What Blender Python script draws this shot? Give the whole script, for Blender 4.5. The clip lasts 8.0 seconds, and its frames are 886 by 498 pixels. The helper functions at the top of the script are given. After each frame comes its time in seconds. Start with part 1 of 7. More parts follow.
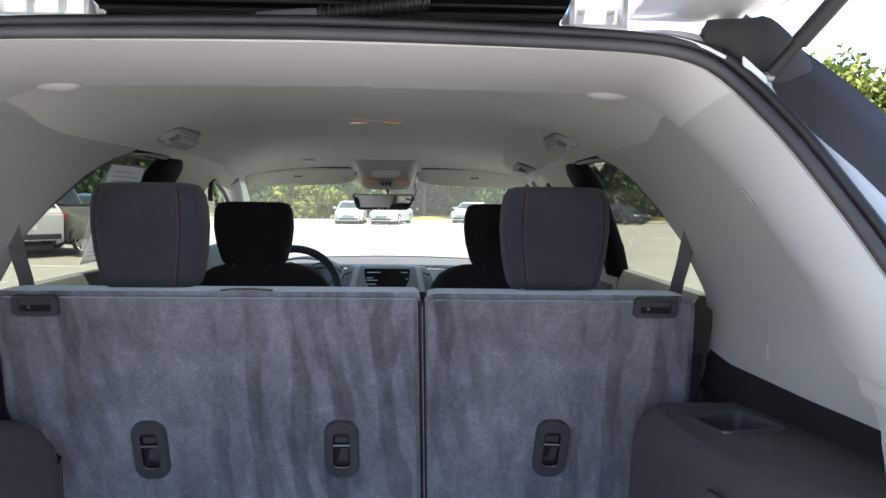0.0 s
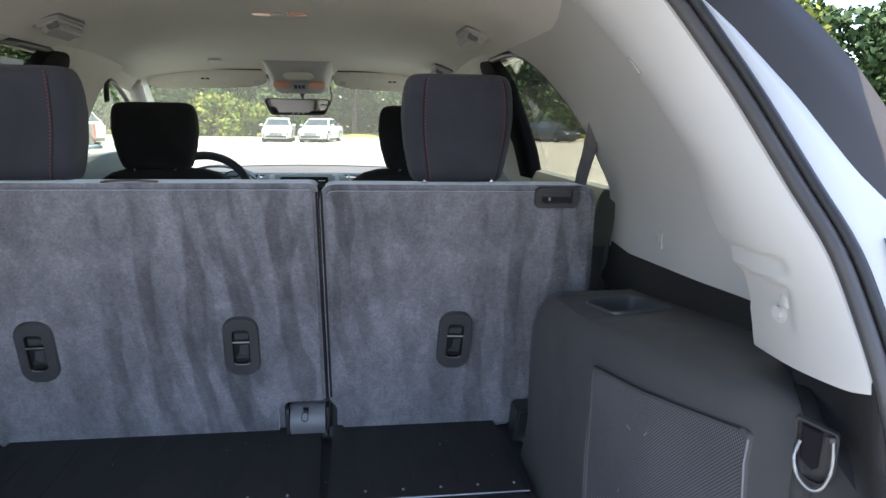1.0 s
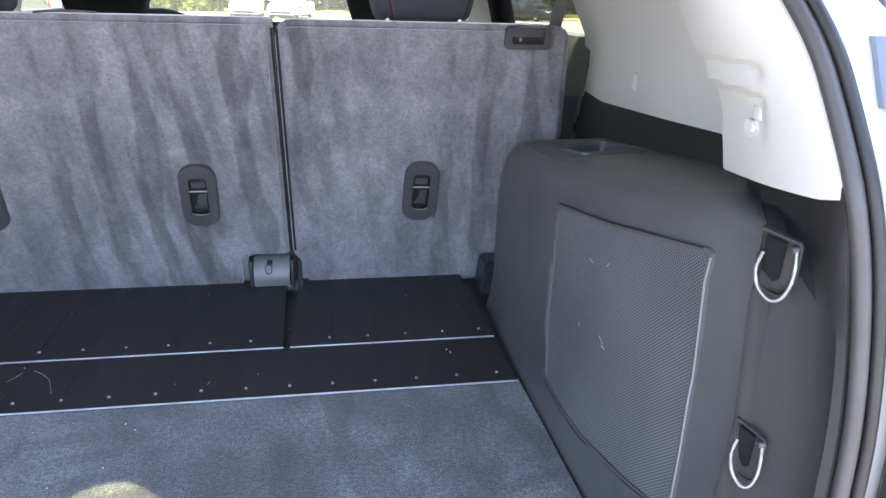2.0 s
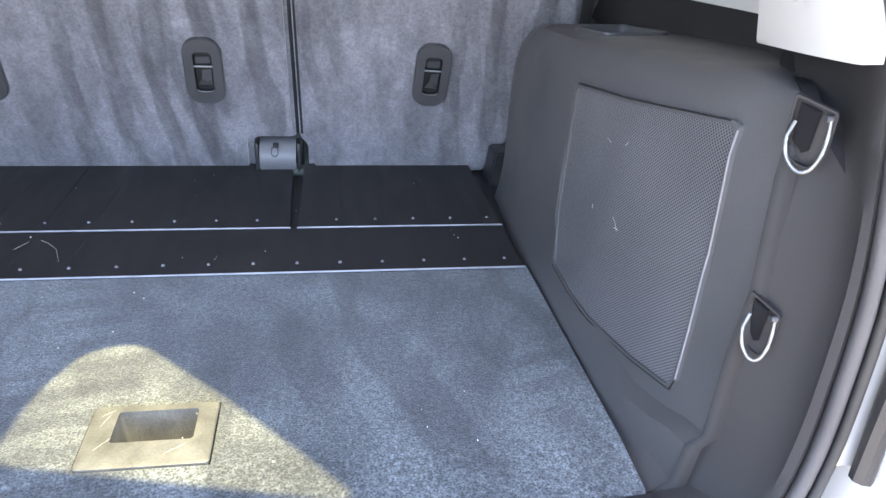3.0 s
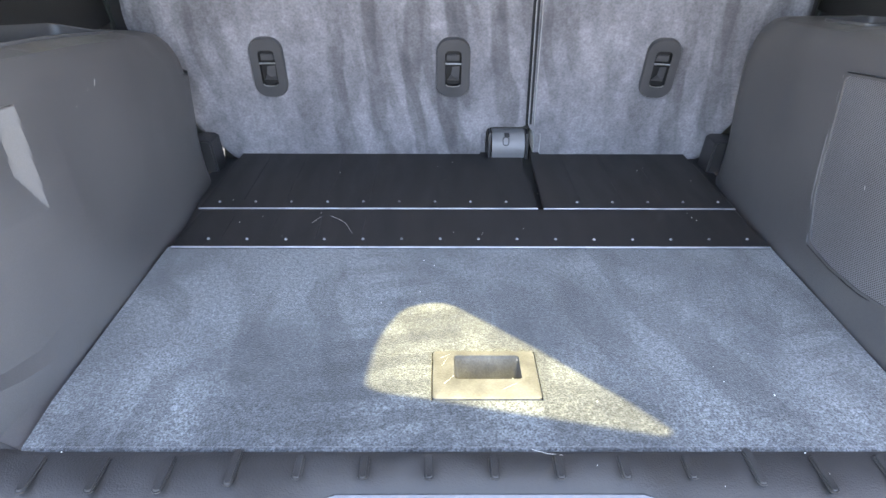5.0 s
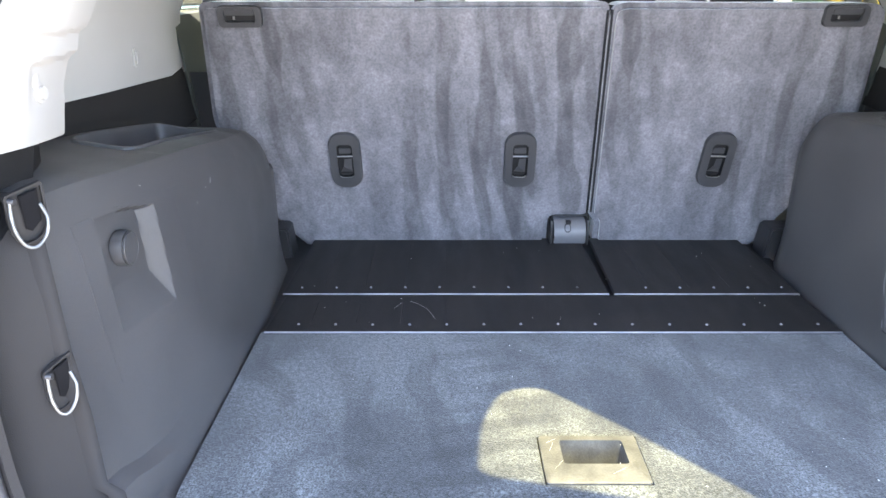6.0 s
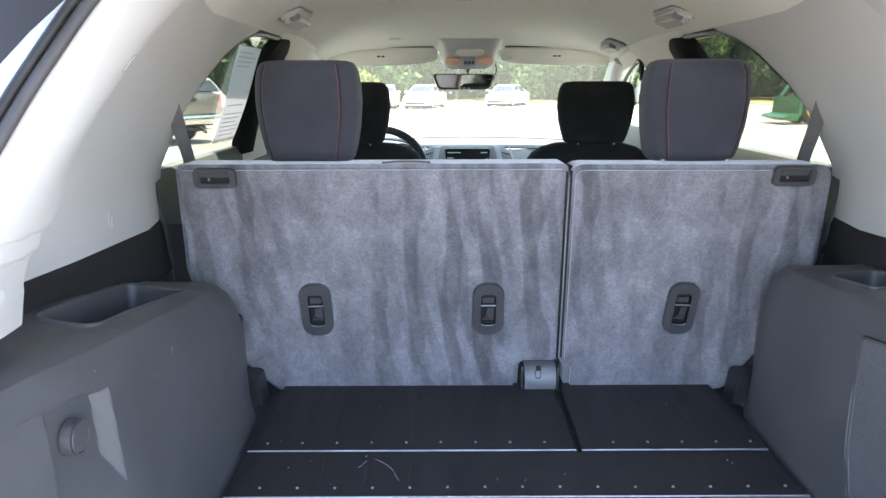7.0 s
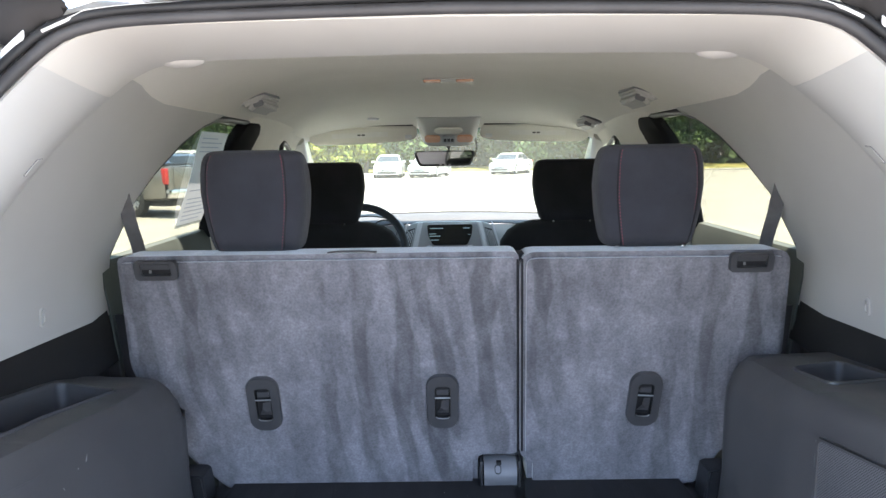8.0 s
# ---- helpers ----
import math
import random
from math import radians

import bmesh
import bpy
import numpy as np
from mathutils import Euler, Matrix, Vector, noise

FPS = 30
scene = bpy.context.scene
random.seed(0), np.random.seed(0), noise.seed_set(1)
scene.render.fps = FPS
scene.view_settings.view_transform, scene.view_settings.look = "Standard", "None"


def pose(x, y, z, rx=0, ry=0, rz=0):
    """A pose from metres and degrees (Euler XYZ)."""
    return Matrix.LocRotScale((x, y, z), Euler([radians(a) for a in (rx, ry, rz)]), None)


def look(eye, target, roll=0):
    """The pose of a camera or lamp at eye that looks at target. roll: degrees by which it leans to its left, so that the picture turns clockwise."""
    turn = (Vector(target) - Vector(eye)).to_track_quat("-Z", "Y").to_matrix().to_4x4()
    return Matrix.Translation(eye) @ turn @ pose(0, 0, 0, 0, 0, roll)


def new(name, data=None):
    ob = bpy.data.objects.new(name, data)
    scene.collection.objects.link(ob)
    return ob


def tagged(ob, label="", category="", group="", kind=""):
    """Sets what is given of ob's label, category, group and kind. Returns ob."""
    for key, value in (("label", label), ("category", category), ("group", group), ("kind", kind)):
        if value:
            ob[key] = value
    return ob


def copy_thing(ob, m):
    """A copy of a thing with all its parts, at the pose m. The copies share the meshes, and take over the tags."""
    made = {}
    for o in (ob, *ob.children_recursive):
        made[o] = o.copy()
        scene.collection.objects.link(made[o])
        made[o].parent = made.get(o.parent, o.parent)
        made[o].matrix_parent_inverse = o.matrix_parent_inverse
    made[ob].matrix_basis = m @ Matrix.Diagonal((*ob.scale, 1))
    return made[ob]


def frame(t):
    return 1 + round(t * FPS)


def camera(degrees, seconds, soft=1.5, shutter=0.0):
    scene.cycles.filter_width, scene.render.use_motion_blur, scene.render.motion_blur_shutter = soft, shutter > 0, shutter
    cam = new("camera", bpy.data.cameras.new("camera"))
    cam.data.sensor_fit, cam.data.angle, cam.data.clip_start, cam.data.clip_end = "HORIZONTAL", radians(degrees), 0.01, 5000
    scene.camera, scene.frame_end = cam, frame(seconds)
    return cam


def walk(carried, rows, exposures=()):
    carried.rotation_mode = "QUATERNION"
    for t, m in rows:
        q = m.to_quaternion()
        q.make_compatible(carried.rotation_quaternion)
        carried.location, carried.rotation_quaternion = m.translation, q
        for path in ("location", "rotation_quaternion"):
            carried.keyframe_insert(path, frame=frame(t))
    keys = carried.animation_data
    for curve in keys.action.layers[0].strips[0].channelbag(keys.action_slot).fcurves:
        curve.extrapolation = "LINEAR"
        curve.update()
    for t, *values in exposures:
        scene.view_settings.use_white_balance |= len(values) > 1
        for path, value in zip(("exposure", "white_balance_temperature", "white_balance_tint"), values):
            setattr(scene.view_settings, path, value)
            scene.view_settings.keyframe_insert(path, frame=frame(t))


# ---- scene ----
cam = camera(63.6, 8.0)
PATH = [
    (0, (0.106, -0.129, 1.403), (0.195, 1.864, 1.273), 0.6),
    (0.5, (0.142, -0.122, 1.385), (0.337, 1.857, 1.167), 0.7),
    (1, (0.167, -0.108, 1.35), (0.442, 1.842, 0.998), 0.7),
    (1.5, (0.179, -0.098, 1.315), (0.499, 1.809, 0.804), 0.9),
    (2, (0.191, -0.089, 1.277), (0.523, 1.77, 0.617), 1.4),
    (2.2, (0.199, -0.081, 1.262), (0.53, 1.758, 0.551), 2.1),
    (3.3, (0.17, -0.094, 1.227), (0.483, 1.648, 0.295), 4.0),
    (3.5, (0.166, -0.098, 1.223), (0.442, 1.639, 0.271), 3.8),
    (4, (0.128, -0.119, 1.22), (0.298, 1.622, 0.249), 2.7),
    (4.5, (0.044, -0.145, 1.233), (0.117, 1.61, 0.276), 1.3),
    (4.7, (0.007, -0.161, 1.239), (0.051, 1.604, 0.301), 0.8),
    (5.8, (-0.165, -0.216, 1.27), (-0.179, 1.634, 0.51), -0.2),
    (6, (-0.172, -0.221, 1.282), (-0.18, 1.649, 0.573), -0.1),
    (6.5, (-0.158, -0.222, 1.336), (-0.151, 1.693, 0.757), -0.1),
    (7, (-0.116, -0.21, 1.386), (-0.114, 1.74, 0.94), -0.2),
    (7.5, (-0.064, -0.185, 1.412), (-0.072, 1.786, 1.073), -0.3),
    (8, (-0.005, -0.163, 1.421), (-0.022, 1.82, 1.158), -0.9),
]
EXPOSURES = [(0.0, 2.44, 6350, 14), (0.5, 2.44, 6450, 14), (1.0, 2.64, 6600, 14), (1.5, 3.12, 6750, 15), (2.0, 3.43, 6850, 16), (3.5, 3.86, 7080, 17), (4.0, 3.93, 7180, 17), (4.5, 3.98, 7200, 16), (6.0, 3.88, 7030, 16), (6.5, 3.79, 6850, 16), (7.0, 3.56, 6560, 15), (7.5, 3.36, 6450, 15), (8.0, 3.20, 6530, 15)]
walk(cam, [(t, look(eye, target, roll)) for t, eye, target, roll in PATH], EXPOSURES)

# ---- light: a high summer sun from behind and to the right, and the open sky ----
SUN = Vector((0.10, -0.22, 1.0)).normalized()
world = bpy.data.worlds.new("sky")
scene.world = world
world.use_nodes = True
sky = world.node_tree.nodes.new("ShaderNodeTexSky")
sky.sky_type, sky.sun_disc = "NISHITA", False
sky.sun_elevation = math.asin(SUN.z)
sky.sun_rotation = math.atan2(SUN.x, SUN.y)
world.node_tree.links.new(sky.outputs[0], world.node_tree.nodes["Background"].inputs[0])
world.node_tree.nodes["Background"].inputs[1].default_value = 0.135
sun_lamp = new("sun", bpy.data.lights.new("sun", "SUN"))
sun_lamp.data.energy, sun_lamp.data.angle, sun_lamp.data.color = 2.95, radians(0.6), (1.0, 0.91, 0.76)
sun_lamp.matrix_world = look(SUN * 30, (0, 0, 0))


# ---- materials ----
def mat(name, a, b=None, scale=8.0, rough=0.6, metal=0.0, bump=0.0, fine=300.0, stretch=(1, 1, 1), detail=4.0, low=0.35, high=0.65,
        grain=0.0, distort=0.0, turn=0.0, spec=0.5, sheen=0.0, coat=0.0, streak=None, rough2=None, fuzz=2.0, crisp=0.2, clump=None):
    """A surface with colour from a to b in broad patches, a fine grain in colour and relief, and worn patches of gloss."""
    m = bpy.data.materials.new(name)
    m.use_nodes = True
    nt = m.node_tree
    p = nt.nodes["Principled BSDF"]
    p.inputs["Roughness"].default_value, p.inputs["Metallic"].default_value = rough, metal
    p.inputs["Specular IOR Level"].default_value = spec
    p.inputs["Sheen Weight"].default_value = sheen
    p.inputs["Coat Weight"].default_value = coat
    tc = nt.nodes.new("ShaderNodeTexCoord")
    mp = nt.nodes.new("ShaderNodeMapping")
    mp.inputs["Scale"].default_value = stretch
    mp.inputs["Rotation"].default_value = (0, turn, 0)
    nt.links.new(tc.outputs["Object"], mp.inputs[0])
    n1 = nt.nodes.new("ShaderNodeTexNoise")
    n1.inputs["Scale"].default_value, n1.inputs["Detail"].default_value, n1.inputs["Distortion"].default_value = scale, detail, distort
    nt.links.new(mp.outputs[0], n1.inputs["Vector"])
    ramp = nt.nodes.new("ShaderNodeValToRGB")
    ramp.color_ramp.elements[0].position, ramp.color_ramp.elements[1].position = low, high
    b = b or tuple(min(1, c * 1.12) for c in a)
    ramp.color_ramp.elements[0].color, ramp.color_ramp.elements[1].color = (*a, 1), (*b, 1)
    nt.links.new(n1.outputs[0], ramp.inputs[0])
    n2 = nt.nodes.new("ShaderNodeTexNoise")
    n2.inputs["Scale"].default_value, n2.inputs["Detail"].default_value = fine, fuzz
    nt.links.new(tc.outputs["Object"], n2.inputs["Vector"])
    colour = ramp.outputs[0]
    if grain:
        mul = nt.nodes.new("ShaderNodeMix")
        mul.data_type, mul.blend_type = "RGBA", "MULTIPLY"
        mul.inputs[0].default_value = 1.0
        mr = nt.nodes.new("ShaderNodeMapRange")
        mr.inputs[1].default_value, mr.inputs[2].default_value = 0.5 - crisp, 0.5 + crisp
        mr.inputs[3].default_value, mr.inputs[4].default_value = 1 - grain, 1 + grain
        nt.links.new(n2.outputs[0], mr.inputs[0])
        nt.links.new(colour, mul.inputs[6])
        nt.links.new(mr.outputs[0], mul.inputs[7])
        colour = mul.outputs[2]
    if clump:
        # tufts, coarser than the grain
        n4, mr, mul = (nt.nodes.new("ShaderNode" + k) for k in ("TexNoise", "MapRange", "Mix"))
        n4.inputs["Scale"].default_value, n4.inputs["Detail"].default_value = clump[0], 3.0
        nt.links.new(tc.outputs["Object"], n4.inputs["Vector"])
        mr.inputs[1].default_value, mr.inputs[2].default_value = 0.36, 0.64
        mr.inputs[3].default_value, mr.inputs[4].default_value = 1 - clump[1], 1 + clump[1]
        mul.data_type, mul.blend_type = "RGBA", "MULTIPLY"
        mul.inputs[0].default_value = 1.0
        nt.links.new(n4.outputs[0], mr.inputs[0])
        nt.links.new(colour, mul.inputs[6])
        nt.links.new(mr.outputs[0], mul.inputs[7])
        colour = mul.outputs[2]
    if streak:
        # nap brushed one way and the other: soft bands that come and go, with a firm edge
        for amount, period, turn3, wander, patch, long in streak:
            mp3, wv, mr3, n3, mr4, mul, inv, mul3 = (nt.nodes.new("ShaderNode" + k) for k in ("Mapping", "TexWave", "MapRange", "TexNoise", "MapRange", "Math", "Math", "Mix"))
            mp3.inputs["Rotation"].default_value, mp3.inputs["Scale"].default_value = turn3, long
            nt.links.new(tc.outputs["Object"], mp3.inputs[0])
            wv.wave_type, wv.bands_direction, wv.wave_profile = "BANDS", "X", "SIN"
            wv.inputs["Scale"].default_value = 0.314 / period
            wv.inputs["Distortion"].default_value, wv.inputs["Detail"].default_value = wander, 2.0
            wv.inputs["Detail Scale"].default_value, wv.inputs["Detail Roughness"].default_value = period * 20, 0.5
            nt.links.new(mp3.outputs[0], wv.inputs["Vector"])
            n3.inputs["Scale"].default_value, n3.inputs["Detail"].default_value = patch[0], 3.0
            nt.links.new(mp3.outputs[0], n3.inputs["Vector"])
            for r, lo, hi in ((mr3, 0.40, 0.72), (mr4, *patch[1:])):
                r.interpolation_type = "SMOOTHSTEP"
                r.inputs[1].default_value, r.inputs[2].default_value = lo, hi
            nt.links.new(wv.outputs["Fac"], mr3.inputs[0])
            nt.links.new(n3.outputs[0], mr4.inputs[0])
            mul.operation, inv.operation = "MULTIPLY", "MULTIPLY_ADD"
            nt.links.new(mr3.outputs[0], mul.inputs[0])
            nt.links.new(mr4.outputs[0], mul.inputs[1])
            nt.links.new(mul.outputs[0], inv.inputs[0])
            inv.inputs[1].default_value, inv.inputs[2].default_value = -amount, 1.0 + amount * 0.22
            mul3.data_type, mul3.blend_type = "RGBA", "MULTIPLY"
            mul3.inputs[0].default_value = 1.0
            nt.links.new(colour, mul3.inputs[6])
            nt.links.new(inv.outputs[0], mul3.inputs[7])
            colour = mul3.outputs[2]
    nt.links.new(colour, p.inputs["Base Color"])
    if rough2 is not None:
        mr = nt.nodes.new("ShaderNodeMapRange")
        mr.inputs[1].default_value, mr.inputs[2].default_value = 0.35, 0.65
        mr.inputs[3].default_value, mr.inputs[4].default_value = rough, rough2
        nt.links.new(n1.outputs[0], mr.inputs[0])
        nt.links.new(mr.outputs[0], p.inputs["Roughness"])
    if bump:
        bn = nt.nodes.new("ShaderNodeBump")
        bn.inputs["Strength"].default_value, bn.inputs["Distance"].default_value = bump, 0.002
        nt.links.new(n2.outputs[0], bn.inputs["Height"])
        nt.links.new(bn.outputs[0], p.inputs["Normal"])
    return m


def glass(name, tint, gloss=0.02, haze=0.0):
    m = bpy.data.materials.new(name)
    m.use_nodes = True
    nt = m.node_tree
    nt.nodes.remove(nt.nodes["Principled BSDF"])
    tr, gl, mx, lw, pw, mr = (nt.nodes.new("ShaderNode" + k) for k in ("BsdfTransparent", "BsdfGlossy", "MixShader", "LayerWeight", "Math", "MapRange"))
    tr.inputs[0].default_value = (*tint, 1)
    gl.inputs["Roughness"].default_value = gloss
    pw.operation = "POWER"
    pw.inputs[1].default_value = 4.0
    nt.links.new(lw.outputs["Facing"], pw.inputs[0])
    nt.links.new(pw.outputs[0], mr.inputs[0])
    mr.inputs[3].default_value, mr.inputs[4].default_value = 0.025, 0.5
    nt.links.new(mr.outputs[0], mx.inputs[0])
    nt.links.new(tr.outputs[0], mx.inputs[1])
    nt.links.new(gl.outputs[0], mx.inputs[2])
    last = mx.outputs[0]
    if haze:
        # translucent film added to imitate a veil of glare on the glass
        film, mx2 = nt.nodes.new("ShaderNodeBsdfTranslucent"), nt.nodes.new("ShaderNodeMixShader")
        film.inputs[0].default_value = (0.78, 0.82, 0.70, 1)
        mx2.inputs[0].default_value = haze
        nt.links.new(last, mx2.inputs[1])
        nt.links.new(film.outputs[0], mx2.inputs[2])
        last = mx2.outputs[0]
    nt.links.new(last, nt.nodes["Material Output"].inputs[0])
    return m


def glow(name, colour, strength):
    m = bpy.data.materials.new(name)
    m.use_nodes = True
    p = m.node_tree.nodes["Principled BSDF"]
    p.inputs["Base Color"].default_value = (*colour, 1)
    p.inputs["Emission Color"].default_value = (*colour, 1)
    p.inputs["Emission Strength"].default_value = strength
    return m


def paper_mat(name):
    """Thin paper that lets daylight through."""
    m = mat(name, (0.78, 0.8, 0.82), (0.84, 0.86, 0.88), 10, 0.8)
    nt = m.node_tree
    tl, mx = nt.nodes.new("ShaderNodeBsdfTranslucent"), nt.nodes.new("ShaderNodeMixShader")
    tl.inputs[0].default_value = (0.8, 0.82, 0.84, 1)
    mx.inputs[0].default_value = 0.4
    nt.links.new(nt.nodes["Principled BSDF"].outputs[0], mx.inputs[1])
    nt.links.new(tl.outputs[0], mx.inputs[2])
    nt.links.new(mx.outputs[0], nt.nodes["Material Output"].inputs[0])
    return m


def grille_mat(name):
    """Perforated speaker cloth: staggered holes 3 mm apart in a dark grey plastic sheet."""
    m = mat(name, (0.13, 0.13, 0.138), (0.16, 0.16, 0.168), rough=0.34)
    nt = m.node_tree
    p = nt.nodes["Principled BSDF"]
    tc = nt.nodes.new("ShaderNodeTexCoord")
    sep = nt.nodes.new("ShaderNodeSeparateXYZ")
    nt.links.new(tc.outputs["Object"], sep.inputs[0])

    def op(kind, a, b=0.0):
        n = nt.nodes.new("ShaderNodeMath")
        n.operation = kind
        for i, v in enumerate((a, b)):
            if isinstance(v, (int, float)):
                n.inputs[i].default_value = v
            else:
                nt.links.new(v, n.inputs[i])
        return n.outputs[0]
    k = 2 * math.pi / 0.0042
    u, v = op("MULTIPLY", sep.outputs[1], k), op("MULTIPLY", sep.outputs[2], k)
    dots = op("MULTIPLY", op("ADD", op("MULTIPLY", op("SINE", u), op("SINE", v)), 1.0), 0.5)
    mr = nt.nodes.new("ShaderNodeMapRange")
    mr.inputs[1].default_value, mr.inputs[2].default_value = 0.52, 0.66
    nt.links.new(dots, mr.inputs[0])
    mx = nt.nodes.new("ShaderNodeMix")
    mx.data_type = "RGBA"
    nt.links.new(mr.outputs[0], mx.inputs[0])
    old = p.inputs["Base Color"].links[0].from_socket
    nt.links.new(old, mx.inputs[6])
    mx.inputs[7].default_value = (0.008, 0.008, 0.009, 1)
    nt.links.new(mx.outputs[2], p.inputs["Base Color"])
    bn = nt.nodes.new("ShaderNodeBump")
    bn.invert = True
    bn.inputs["Strength"].default_value, bn.inputs["Distance"].default_value = 0.6, 0.001
    nt.links.new(mr.outputs[0], bn.inputs["Height"])
    nt.links.new(bn.outputs[0], p.inputs["Normal"])
    return m


